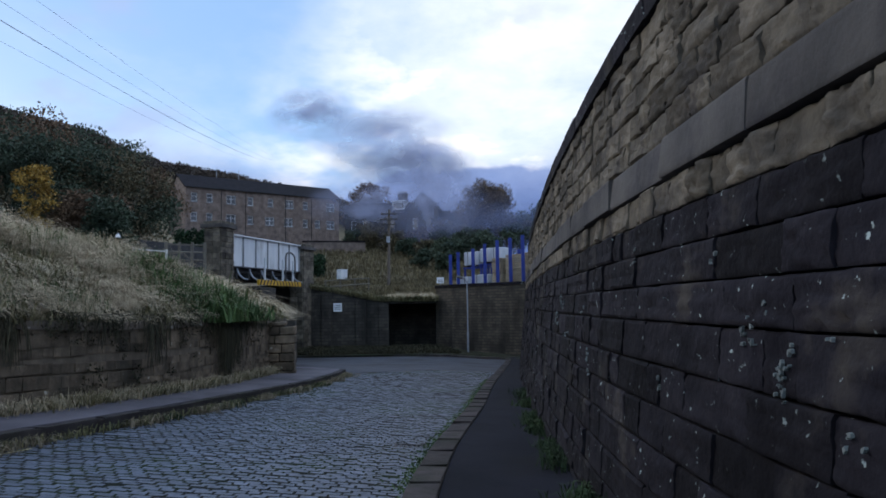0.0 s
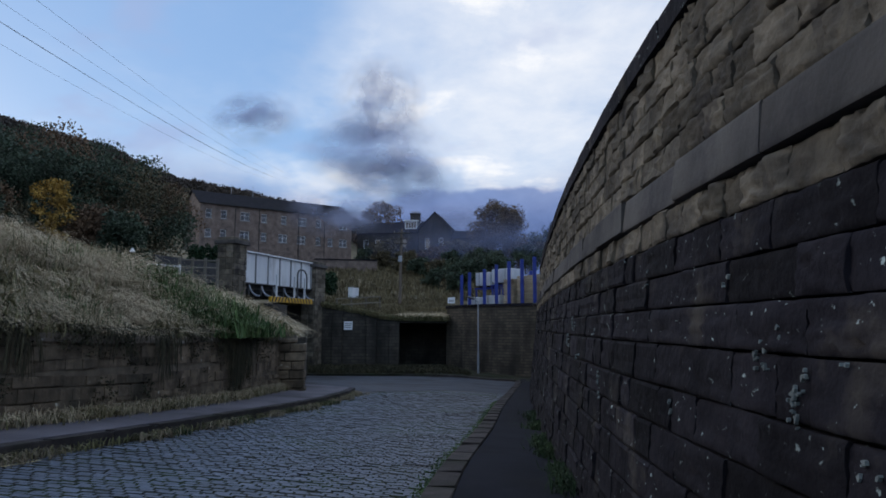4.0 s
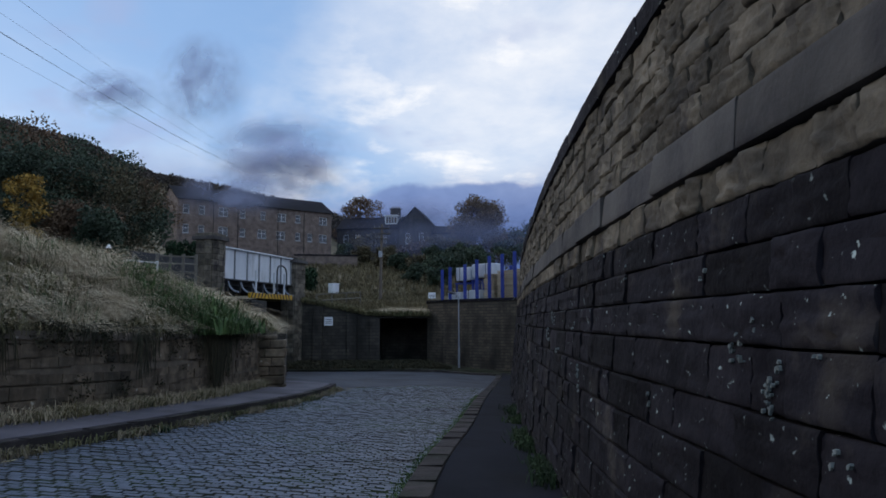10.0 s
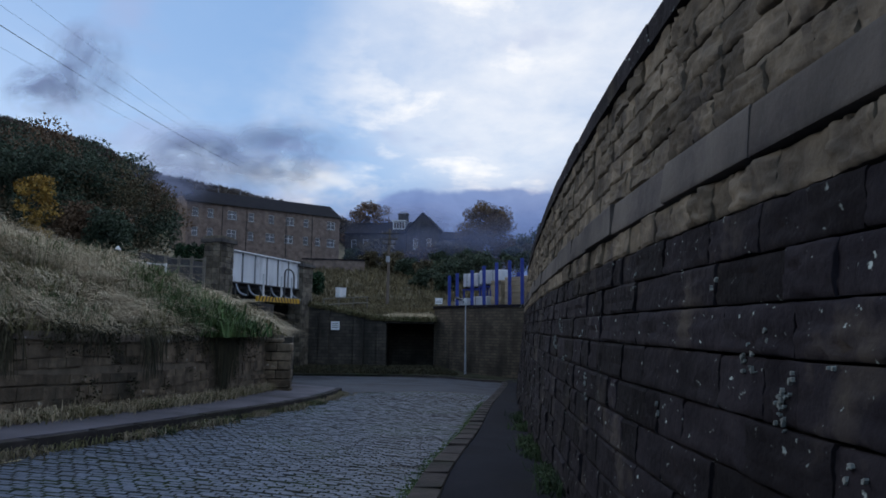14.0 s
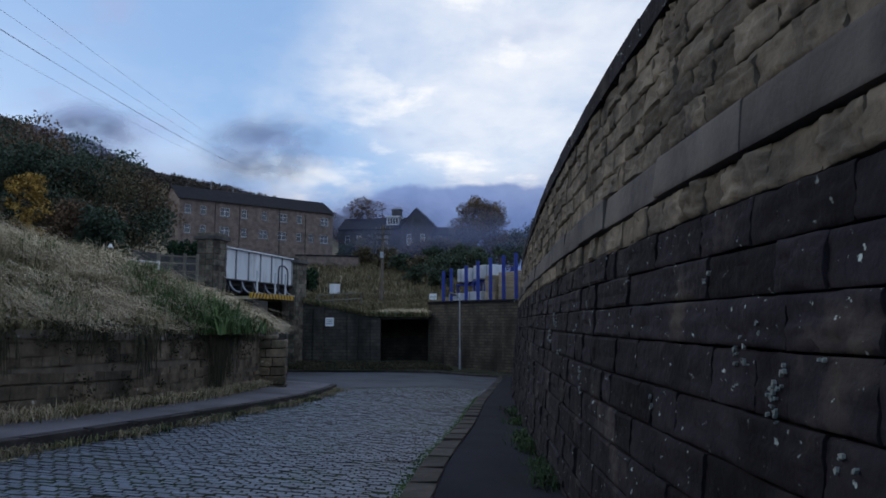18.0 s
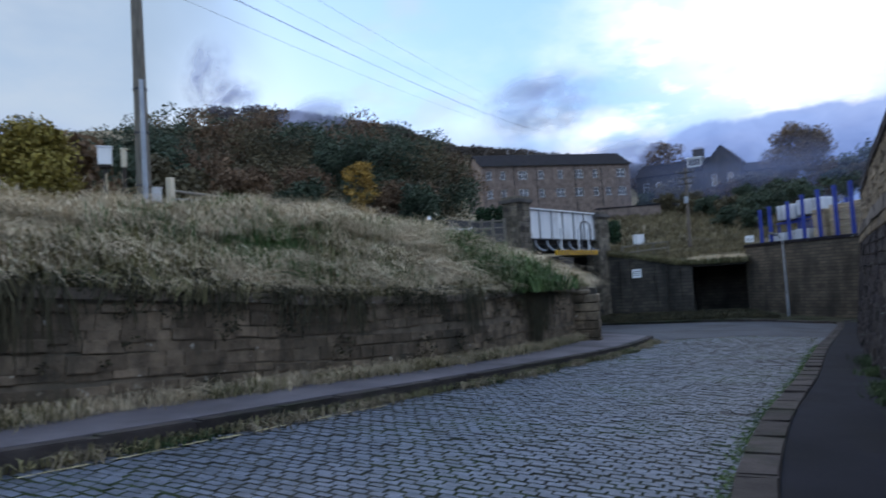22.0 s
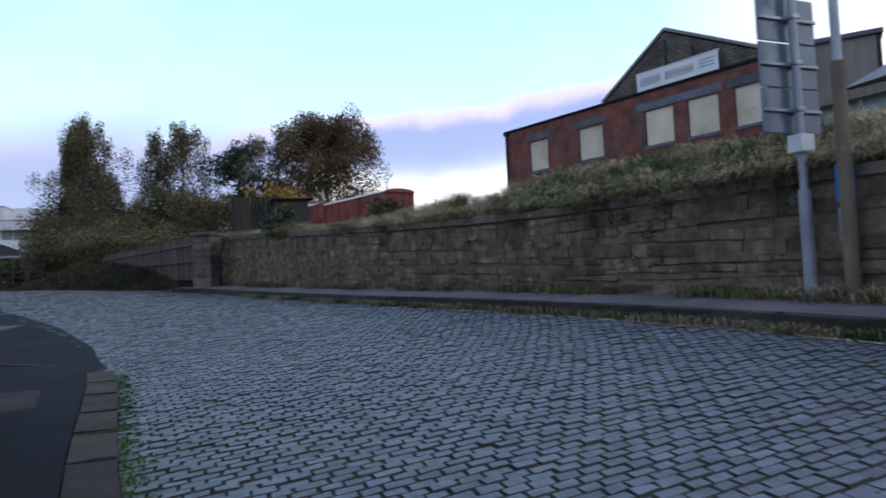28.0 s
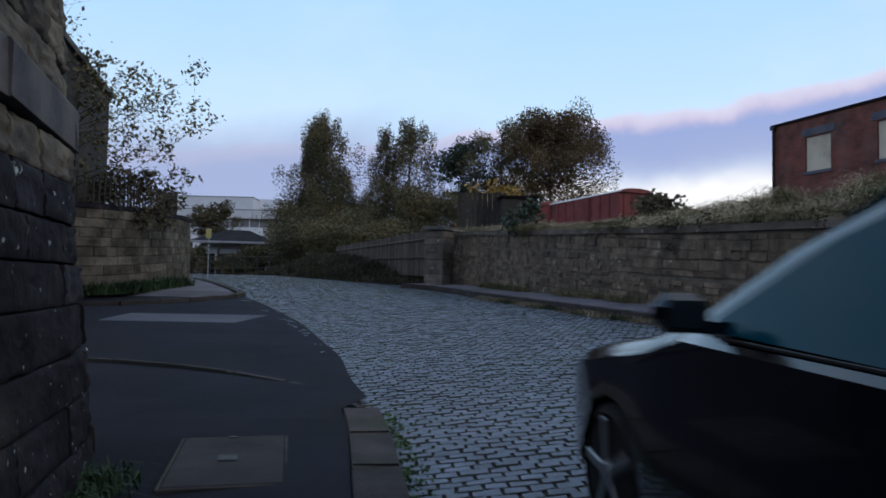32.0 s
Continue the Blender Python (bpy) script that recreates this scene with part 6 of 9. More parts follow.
def flats():
    t = empty("stone_mill", frame_of(16.5, -27.5, 11.8, -28.6, 0.5), "dark stone gable behind the corner shrubs", "house")
    bm = bmesh.new()
    w = 4.9
    pts = [(0, 0), (w, 0), (w, 7.2), (w * 0.5, 9.2), (0, 7.8)]
    a = [bm.verts.new((x, 0, z)) for x, z in pts]
    b = [bm.verts.new((x, -9, z)) for x, z in pts]
    bm.faces.new(a)
    bm.faces.new(b[::-1])
    for i in range(5):
        bm.faces.new([a[i], b[i], b[(i + 1) % 5], a[(i + 1) % 5]])
    bmesh.ops.recalc_face_normals(bm, faces=bm.faces)
    part("wall", bm, M["rubble_soot"], t)
    boxes("coping", [(w - 0.02, -9.1, 7.2, w + 0.12, 0.1, 7.38)], M["stone_band"], t)


flats()


# ---- plants ----
def blades(name, spots, mat, label, category, seed, n=6, h=(0.3, 0.6), w=0.012, spread=0.12, lean=0.5, kind="stuff"):
    """Tufts of bent blades: spots are (x, y, z)."""
    rng = np.random.default_rng(seed)
    p = np.repeat(np.array(spots, float), n, axis=0)
    k = len(p)
    p[:, :2] += rng.normal(0, spread, (k, 2))
    ang, tilt = rng.uniform(0, 2 * np.pi, k), rng.uniform(0.1, lean, k)
    hh = rng.uniform(*h, k)
    out = np.stack([np.cos(ang), np.sin(ang), np.zeros(k)], 1)
    side = np.stack([-np.sin(ang + rng.uniform(-1, 1, k)), np.cos(ang), np.zeros(k)], 1) * (w * rng.uniform(0.6, 1.5, k))[:, None]
    mid = p + out * (hh * tilt * 0.35)[:, None] + np.array([0, 0, 1]) * (hh * 0.62)[:, None]
    tip = p + out * (hh * tilt)[:, None] + np.array([0, 0, 1]) * (hh * (1 - 0.45 * np.minimum(tilt, 1.6)))[:, None]
    v = np.stack([p - side, p + side, mid - side * 0.8, mid + side * 0.8, tip], 1).reshape(-1, 3)
    i = np.arange(k) * 5
    quads = np.stack([i, i + 1, i + 3, i + 2], 1).tolist()
    tris = np.stack([i + 2, i + 3, i + 4], 1).tolist()
    ob = mesh_object(name, v.tolist(), quads + tris, mat)
    return tagged(ob, label, category, kind=kind)


rg = np.random.default_rng(21)


def bank_spots(n, y0, y1, b0, b1, keep=None):
    out = []
    while len(out) < n:
        y, d = rg.uniform(y0, y1), rg.uniform(b0, b1)
        x = float(far_wall(y)) - d
        if keep is None or keep(x, y, d):
            out.append((x, y, float(bank_z(d, x, y)) - 0.03))
    return out


def lush(x, y, d):
    return noise.noise(Vector((x * 0.35, y * 0.35, 3.1))) > 0.22


def dry(x, y, d):
    return noise.noise(Vector((x * 0.35, y * 0.35, 3.1))) < rg.uniform(0.2, 0.6)


def tussocks(name, spots, mat, label, seed, n, length, w, down=0.35):
    """Clumps of long arching blades that fall over and mat together."""
    rng = np.random.default_rng(seed)
    c = np.array(spots, float)
    big = rng.uniform(0.55, 1.25, len(c))
    p = np.repeat(c, n, axis=0)
    k = len(p)
    g = np.repeat(big, n)
    ang = rng.uniform(0, 2 * np.pi, k)
    out = np.stack([np.cos(ang), np.sin(ang)], 1)
    out[:, 0] += down
    base = p.copy()
    base[:, :2] += out * (0.07 * g * rng.uniform(0, 1, k))[:, None]
    ln = rng.uniform(*length, k) * g
    rise = rng.uniform(0.25, 0.85, k)
    side = np.stack([-np.sin(ang + rng.uniform(-0.8, 0.8, k)), np.cos(ang), rng.uniform(-0.4, 0.4, k)], 1) * (w * rng.uniform(0.6, 1.5, k))[:, None]
    rows = []
    for u, wide in ((0.0, 0.9), (0.4, 1.0), (0.75, 0.7)):
        q = base.copy()
        q[:, :2] += out * (ln * u * (0.25 + 0.75 * u) * (1.15 - 0.75 * rise))[:, None]
        q[:, 2] += ln * rise * (1.45 * u - 1.15 * u * u)
        rows += [q - side * wide, q + side * wide]
    q = base.copy()
    q[:, :2] += out * (ln * (1.15 - 0.75 * rise))[:, None]
    q[:, 2] += ln * (rise * 0.30 - 0.12)
    rows.append(q)
    v = np.stack(rows, 1).reshape(-1, 3)
    i = np.arange(k) * 7
    quads = np.concatenate([np.stack([i, i + 1, i + 3, i + 2], 1), np.stack([i + 2, i + 3, i + 5, i + 4], 1)]).tolist()
    ob = mesh_object(name, v.tolist(), quads + np.stack([i + 4, i + 5, i + 6], 1).tolist(), mat)
    return tagged(ob, label, "grass", kind="stuff")


tussocks("dry_grass", bank_spots(2350, -9.5, 20, 0.28, 5.4, dry), M["straw"], "matted tussocks of dry straw-coloured grass over the bank", 1, 95, (0.4, 1.0), 0.003, 0.45)
tussocks("dry_grass", bank_spots(850, 21.5, 36, 0.3, 5.5, dry), M["straw"], "dry grass tussocks over the bank near the bridge", 2, 34, (0.45, 1.0), 0.009, 0.5)
tussocks("dry_grass", bank_spots(3200, -33, -9, 0.2, 10, dry), M["weed_upper"], "dull grass over the upper bank", 3, 52, (0.3, 0.75), 0.0042)
tussocks("dry_grass", bank_spots(1900, -33, -9, 0.3, 9, dry), M["straw"], "pale dead grass among the dull grass of the upper bank", 33, 46, (0.35, 0.8), 0.0035)
tussocks("tall_tussocks", bank_spots(150, -9.5, 20, 1.3, 4.8, lambda x, y, d: noise.noise(Vector((x * 0.9, y * 0.9, 2.2))) > 0.1), M["straw"], "taller clumps of dead grass standing out of the bank", 29, 150, (0.8, 1.5), 0.0035, 0.2)
tussocks("bramble_clumps", bank_spots(95, -9.5, 20, 0.5, 4.8, lambda x, y, d: noise.noise(Vector((x * 0.7, y * 0.7, 6.4))) > 0.16), M["bramble"], "low dark bramble clumps in the dry grass", 30, 90, (0.3, 0.7), 0.009, 0.3)
blades("dry_grass", bank_spots(5000, -14, 20, 0.2, 5.2, dry), M["weed"], "short dull grass between the tussocks", "grass", 18, 7, (0.08, 0.26), 0.009, 0.13, 1.5)


def trailing(name, n, y0, y1, seed, mat, label, drop, w):
    """Single stems that trail over the coping and hang down the low wall's face, thick in places, none in others."""
    rng = np.random.default_rng(seed)
    vs, fs = [], []
    while len(vs) < n * 9:
        y = rng.uniform(y0, y1)
        much = noise.noise(Vector((2.0, y * 0.4, seed))) + 0.5 * noise.noise(Vector((2.0, y * 2.1, seed)))
        if rng.uniform(0, 0.7) > much:
            continue
        x, z = float(far_wall(y)) - 0.12, float(cope_z(y)) + 0.22
        reach, fall, run, k = rng.uniform(0.16, 0.3), rng.uniform(0.05, drop) * (0.3 + much), rng.uniform(-0.35, 0.35), w * rng.uniform(0.6, 1.4)
        o = len(vs)
        for u in (0.0, 0.35, 0.7, 1.0):
            cx, cz, cy = x + reach * min(1, u * 2.0) + rng.uniform(-0.03, 0.03), z + 0.08 * math.sin(3.1 * u) - fall * u * u, y + run * u
            vs += [(cx, cy - k, cz), (cx + rng.uniform(0, 0.01), cy + k, cz + rng.uniform(-0.01, 0.01))]
        vs.append((x + reach, y + run * 1.1, z - fall * 1.12))
        fs += [(o, o + 1, o + 3, o + 2), (o + 2, o + 3, o + 5, o + 4), (o + 4, o + 5, o + 7, o + 6), (o + 6, o + 7, o + 8)]
    tagged(mesh_object(name, vs, fs, mat), label, "weeds", kind="stuff")


trailing("trailing_bramble", 420, 3, 21, 27, M["bramble"], "dark brambles trailing over the low wall", 0.5, 0.005)
trailing("hanging_bramble", 900, 4, 20.5, 34, M["bramble"], "long dead stems hanging down the low wall", 1.5, 0.008)
trailing("hanging_bramble", 420, -16, 5, 35, M["bramble"], "long dead stems hanging down the low wall", 1.1, 0.007)
trailing("trailing_grass", 1500, -30, 21, 28, M["weed"], "dull grass hanging over the wall coping", 0.4, 0.005)
trailing("trailing_straw", 350, 2, 21, 29, M["weed"], "dull dead grass hanging over the wall coping", 0.3, 0.004)


def ivy_patches():
    """Leafy bramble clumps on the wall's face and along its coping."""
    rng = np.random.default_rng(30)
    cs, rs = [], []
    for y in np.concatenate([rng.uniform(4, 20, 46), rng.uniform(-22, 4, 12)]):
        for k in range(int(rng.integers(1, 4))):
            cs.append((float(far_wall(y)) + 0.03, y + rng.normal(0, 0.25), float(cope_z(y)) + 0.25 - abs(rng.normal(0, 0.35)) * (k + 0.3)))
            rs.append(rng.uniform(0.08, 0.24))
    for k in range(70):
        y = rng.uniform(-12, 18)
        cs.append((float(far_wall(y)) + 0.04, y, float(ground_z(far_wall(y), y)) + rng.uniform(0.4, 1.9)))
        rs.append(rng.uniform(0.03, 0.09))
    v, f = leaf_cloud(cs, rs, 10500, 0.024, rng)
    tagged(mesh_object("wall_bramble", v.tolist(), f.tolist(), M["bramble"]), "clumps of bramble leaf growing over the low wall", "weeds", kind="stuff")


blades("lush_grass", bank_spots(900, -14, 20, 0.3, 3.4, lush), M["grass_green"], "patches of green grass on the bank", "grass", 4, 9, (0.15, 0.38), 0.013, 0.14, 0.9)
blades("lush_grass", bank_spots(620, -6.5, 3.5, 0.5, 3.8, lambda x, y, d: noise.noise(Vector((x * 0.8, y * 0.8, 5.0))) > 0.24), M["grass_green"], "bright green grass between the dry tussocks", "grass", 20, 14, (0.2, 0.5), 0.010, 0.13, 1.1)
blades("lush_grass", bank_spots(1500, -16, -1.5, 0.3, 4.6, lambda x, y, d: noise.noise(Vector((x * 0.7, y * 0.5, 2.0))) > rg.uniform(-0.15, 0.25)), M["grass_green"], "short green grass between the dry tussocks", "grass", 22, 10, (0.18, 0.42), 0.009, 0.14, 1.0)
blades("lush_grass", bank_spots(1700, 7.5, 20.5, 0.3, 5.0, lambda x, y, d: noise.noise(Vector((x * 0.6, y * 0.6, 8.0))) > rg.uniform(-0.3, 0.3)), M["grass_green"], "dull green grass showing through the dry tussocks", "grass", 21, 9, (0.25, 0.55), 0.008, 0.14, 1.1)
blades("bramble_weed", bank_spots(2200, -14, 34, 0.25, 1.8, lambda x, y, d: noise.noise(Vector((x * 0.5, y * 0.5, 9.0))) > 0.12), M["weed"], "dull brambles hanging along the wall top", "weeds", 5, 9, (0.15, 0.5), 0.02, 0.18, 1.3)
blades("nettle_patch", bank_spots(420, 15.0, 17.8, 0.05, 1.0), M["grass_green"], "green nettles crowding the wall top", "weeds", 36, 16, (0.3, 0.6), 0.018, 0.3, 1.4)
blades("nettle_patch", bank_spots(260, 14.5, 18.5, 0.4, 2.0), M["grass_green"], "green nettles on the bank above the wall", "weeds", 6, 14, (0.35, 0.75), 0.014, 0.22, 1.2)
strip = []
for k in range(3600):
    y = rg.uniform(-30, 21)
    if noise.noise(Vector((0, y * 0.9, 1.7))) > rg.uniform(-0.4, 0.3):
        x = float(far_wall(y)) + abs(rg.normal(0, 0.10)) + 0.02
        strip.append((x, y, float(ground_z(x, y)) + 0.17))
blades("wall_foot_weeds", strip, M["weed"], "dry weeds along the foot of the low wall", "weeds", 7, 9, (0.06, 0.3), 0.007, 0.08, 1.6)
strip = []
for k in range(1500):
    y = rg.uniform(-8, 21)
    x = float(far_wall(y)) + abs(rg.normal(0, 0.12))
    strip.append((x, y, float(ground_z(x, y)) + 0.17))
blades("wall_foot_straw", strip, M["straw"], "pale dead stalks along the foot of the low wall", "weeds", 17, 8, (0.08, 0.36), 0.004, 0.09, 1.7)
strip = []
for k in range(2300):
    y = rg.uniform(-26, 22.8)
    if noise.noise(Vector((4, y * 0.4, 1.7))) > -0.35:
        x = float(far_edge(y)) - 0.10 + rg.normal(0, 0.09)
        strip.append((x, y, float(ground_z(x, y)) + 0.02))
blades("verge_grass", strip, M["weed"], "ragged grass over the far kerb", "grass", 8, 7, (0.03, 0.17), 0.007, 0.08, 1.6)
strip = []
for k in range(2600):
    y = rg.uniform(-26, 22.8)
    if noise.noise(Vector((9, y * 0.9, 4.1))) > 0.12:
        x = float(far_edge(y)) - 0.06 + rg.normal(0, 0.10)
        strip.append((x, y, float(ground_z(x, y)) + 0.005))
blades("gutter_weeds", strip, M["weed_dark"], "dark green weeds in the far gutter", "weeds", 27, 9, (0.04, 0.16), 0.007, 0.08, 1.5)
strip = []
for k in range(2600):
    y = rg.uniform(-26, 22.8)
    if noise.noise(Vector((3, y * 0.7, 8.1))) > 0.0:
        x = float(far_edge(y)) - 0.03 + rg.normal(0, 0.12)
        strip.append((x, y, float(ground_z(x, y)) + 0.005))
blades("gutter_straw", strip, M["straw_dull"], "dull dead grass matted in the far gutter", "weeds", 28, 7, (0.05, 0.2), 0.006, 0.08, 1.9)
strip = []
for k in range(1300):
    y = rg.uniform(-9, 20)
    x = float(near_wall(y)) - abs(rg.normal(0, 0.05)) * (2.2 if y > 5 else 1.2)
    if noise.noise(Vector((7, y * 0.6, 1.7))) > -0.05:
        strip.append((x, y, float(ground_z(x, y)) + 0.09))
blades("wall_weeds", strip, M["weed_dark"], "dark green weeds at the foot of the tall wall", "weeds", 9, 15, (0.04, 0.24), 0.0075, 0.08, 1.5)
strip = []
for k in range(1500):
    y = rg.uniform(-11, 24)
    x = float(near_kerb(y)) - abs(rg.normal(0, 0.06))
    strip.append((x, y, float(ground_z(x, y)) - 0.005))
blades("gutter_moss", strip, M["grass_green"], "moss and short grass in the gutter", "grass", 10, 6, (0.015, 0.06), 0.008, 0.05, 1.5)
blades("wall_top_grass", [(x, 51.05 + rg.uniform(-0.1, 0.5), float(np.interp(x, [-10, -7.1, -5.0, -4.2, -0.3], [3.0, 2.46, 2.0, 1.95, 1.9])) - 0.05) for x in rg.uniform(-13, -0.6, 900)], M["weed"], "ragged grass along the top of the far wall", "grass", 19, 9, (0.2, 0.6), 0.02, 0.12, 1.6)
blades("recess_grass", [(x, y, 1.95) for x, y in zip(rg.uniform(-4.2, -0.6, 420), rg.uniform(51.1, 55.4, 420))], M["straw"], "pale dead grass humped over the recess", "grass", 119, 9, (0.3, 0.75), 0.02, 0.14, 1.4)
blades("verge_grass", [(x, y, float(ground_z(x, y)) + 0.09 + 0.05 * max(0.0, min(y - 46.5, 4))) for x, y in zip(rg.uniform(-16, 1.0, 2600), rg.uniform(46.6, 50.9, 2600)) if x < np.interp(y, [47, 51], [1.4, -0.8])], M["bramble"], "dark verge grass below the far wall", "grass", 120, 8, (0.1, 0.35), 0.02, 0.12, 1.2)
blades("far_grass", [(x, y, float(hill_z(x, y)) - 0.03) for x, y in zip(rg.uniform(-13, -0.4, 3000), rg.uniform(51.7, 66, 3000)) if not (-4.3 < x < -0.5 and y < 55.8)], M["slope_grass"], "dry grass on the slope above the far wall", "grass", 11, 7, (0.2, 0.55), 0.025, 0.25, 0.9)
blades("far_grass", [(x, y, float(hill_z(x, y)) - 0.03) for x, y in zip(rg.uniform(-30, 4, 2500), rg.uniform(66, 92, 2500))], M["slope_grass"], "rough grass below the houses", "grass", 12, 7, (0.4, 0.9), 0.04, 0.4, 0.9)


def leaf_cloud(centres, radii, count, size, rng, flat=1.0, droop=0.0):
    """Vertices and faces of many small leaves about the given centres."""
    c = np.asarray(centres, float)
    r = np.asarray(radii, float)
    pick = rng.choice(len(c), count, p=r**2 / (r**2).sum())
    d = rng.normal(0, 1, (count, 3))
    d /= np.linalg.norm(d, axis=1)[:, None]
    pos = c[pick] + d * (r[pick] * rng.uniform(0.35, 1.05, count) ** 0.6)[:, None] * np.array([1, 1, flat])
    pos[:, 2] -= droop * rng.uniform(0, 1, count) ** 2 * r[pick]
    a = rng.normal(0, 1, (count, 3))
    a /= np.linalg.norm(a, axis=1)[:, None]
    b = np.cross(a, rng.normal(0, 1, (count, 3)))
    b /= np.linalg.norm(b, axis=1)[:, None]
    s = (size * rng.uniform(0.6, 1.4, count))[:, None]
    v = np.stack([pos - a * s, pos + b * s * 0.55, pos + a * s, pos - b * s * 0.55], 1).reshape(-1, 3)
    i = np.arange(count) * 4
    return v, np.stack([i, i + 1, i + 2, i + 3], 1)


def limbs(bm, height, spread, rng, start=0.25, n=9, r=0.14, rise=0.7, twigs=4, cone=False):
    """A trunk with limbs; returns the twig ends."""
    ends = []
    lean = Vector((rng.uniform(-0.06, 0.06), rng.uniform(-0.06, 0.06), 1))
    cyl(bm, r, r * 0.55, (0, 0, -0.3), lean * height * 0.5, 7, False)
    cyl(bm, r * 0.55, r * 0.15, lean * height * 0.5, lean * height * 0.93, 6, False)
    for k in range(n):
        u = start + (0.9 - start) * (k + rng.uniform(0, 0.8)) / n
        a = rng.uniform(0, 2 * math.pi) if k else 0.5
        base = lean * height * u
        reach = spread * math.sin(math.pi * min(0.98, 0.22 + 0.78 * (u - start) / (1 - start))) ** 0.7 * rng.uniform(0.75, 1.15)
        if cone:
            reach = spread * (1.0 - 0.86 * ((u - start) / (1 - start)) ** 1.5) * rng.uniform(0.6, 1.1)
        tip = base + Vector((math.cos(a) * reach, math.sin(a) * reach, reach * rise * rng.uniform(0.6, 1.3)))
        mid = base.lerp(tip, 0.5) + Vector((0, 0, -0.06 * reach))
        cyl(bm, r * 0.3, r * 0.18, base, mid, 5, False)
        cyl(bm, r * 0.18, r * 0.06, mid, tip, 4, False)
        ends.append(tip)
        for j in range(twigs):
            q = base.lerp(tip, rng.uniform(0.4, 0.95))
            e = q + Vector((rng.uniform(-1, 1), rng.uniform(-1, 1), rng.uniform(0.0, 1.0))) * reach * 0.45
            cyl(bm, r * 0.08, r * 0.03, q, e, 3, False)
            ends.append(e)
    ends.append(lean * height * 0.95)
    return ends


def tree(name, x, y, z, height, spread, leaf, label, seed, leaves=3500, size=0.16, radius=0.7, flat=0.8, droop=0.0, start=0.25, n=10, rise=0.6, r=None, twigs=4, cone=False):
    rng = np.random.default_rng(seed)
    t = empty(name, pose(x, y, z), label, "tree" if height > 3.2 else "shrub")
    bm = bmesh.new()
    ends = limbs(bm, height, spread, rng, start, n, r or height * 0.018, rise, twigs, cone)
    part("trunk", bm, M["bark"], t)
    if leaves:
        rad = rng.uniform(0.5, 1.15, len(ends)) * radius
        v, f = leaf_cloud([tuple(e) for e in ends], rad, leaves, size, rng, flat, droop)
        mesh_object("crown", v.tolist(), f.tolist(), M[leaf], t)
    return t


ivy_patches()

def skyline(turn):
    """The wooded hill's outline: degrees up at degrees to the left of the road."""
    return float(np.interp(turn, [4, 9.6, 12, 16.7, 19, 22.5, 24.8, 27.2, 30, 33, 36, 39, 43, 47, 50, 56, 62, 67, 80], [8.6, 9.1, 9.8, 10.7, 11.1, 11.5, 12.3, 13.4, 13.8, 14.4, 14.9, 15.3, 15.2, 14.9, 13.9, 14.2, 13.8, 12.6, 7.5]))


# the wood on the left slope: a few trees built, the rest copied
wood = [tree("wood_tree", -31.5, 62, 5.6, 9.5, 4.6, "leaf_green", "bushy dark green tree of the hillside wood", 31, 15000, 0.12, 1.5, 0.85, 0, 0.12, 15),
        tree("wood_tree", -36, 57, 6.4, 10.0, 4.8, "leaf_brown", "russet brown tree of the hillside wood", 32, 15000, 0.12, 1.5, 0.85, 0, 0.12, 15),
        tree("wood_tree", -31, 55, 5.0, 9.0, 4.4, "leaf_green", "dark green tree of the hillside wood", 33, 15000, 0.12, 1.5, 0.85, 0, 0.1, 15),
        tree("wood_tree", -41, 52, 7.0, 9.0, 4.4, "leaf_olive", "half bare olive tree of the hillside wood", 34, 8000, 0.11, 1.3, 0.85, 0, 0.12, 18)]
for w in wood:
    w["group"] = "hillside wood"
random.seed(17)
for k, (x, y, s) in enumerate([(-35, 66, 1), (-40, 62, 1.05), (-45, 57, 1), (-48, 49, 1), (-34, 49, 0.8), (-39, 46, 0.9), (-43, 41, 0.95), (-50, 41, 1.05), (-46, 34, 0.95), (-52, 34, 1.05), (-50, 26, 0.85), (-56, 27, 0.95), (-55, 19, 0.8), (-61, 18, 0.9), (-28.5, 47.5, 0.62), (-33, 42, 0.7), (-37, 36, 0.72), (-41, 29, 0.7), (-46, 21, 0.68), (-57, 44, 1.1), (-62, 30, 1), (-31, 67, 0.72), (-29, 61.5, 0.6), (-27.5, 55, 0.55), (-52, 52, 1.1), (-42, 68, 1.1)]):
    z = float(bank_z(20, x, min(y, 37))) - 0.2 if y < 51 else float(hill_z(x, y)) + 0.4
    ob = copy_thing(wood[k % 4], pose(x, y, z, 0, 0, random.uniform(0, 360)))
    far, turn = math.hypot(x, y), math.degrees(math.atan2(-x, y))
    # the wood's outline falls away towards both ends; trees before it stand lower
    rise = skyline(turn) - (random.uniform(0.0, 0.6) if far > 52 else random.uniform(1.2, 2.4))
    s = min(max((1.5 + far * math.tan(radians(rise)) - z) / 11.5, 0.3), 1.5)
    ob.scale = (max(s, 0.6), max(s, 0.6), s)
    ob["group"] = "hillside wood"
tree("yellow_tree", -24.6, 41.0, 5.2, 5.3, 0.9, "leaf_yellow", "small bright yellow autumn tree at the wood's edge", 41, 1900, 0.1, 0.5, 0.9, 0, 0.2, 10)
tree("yellow_bush", -24.5, 17.2, 4.0, 4.3, 1.25, "leaf_mustard", "mustard green bush behind the track", 42, 9000, 0.1, 0.8, 0.95, 0, 0.06, 16)
tree("yellow_bush", -27.5, 20.5, 4.4, 3.6, 2.2, "leaf_brown", "brown autumn bush behind the track", 43, 1800, 0.2, 1.2, 0.8, 0, 0.1, 10)
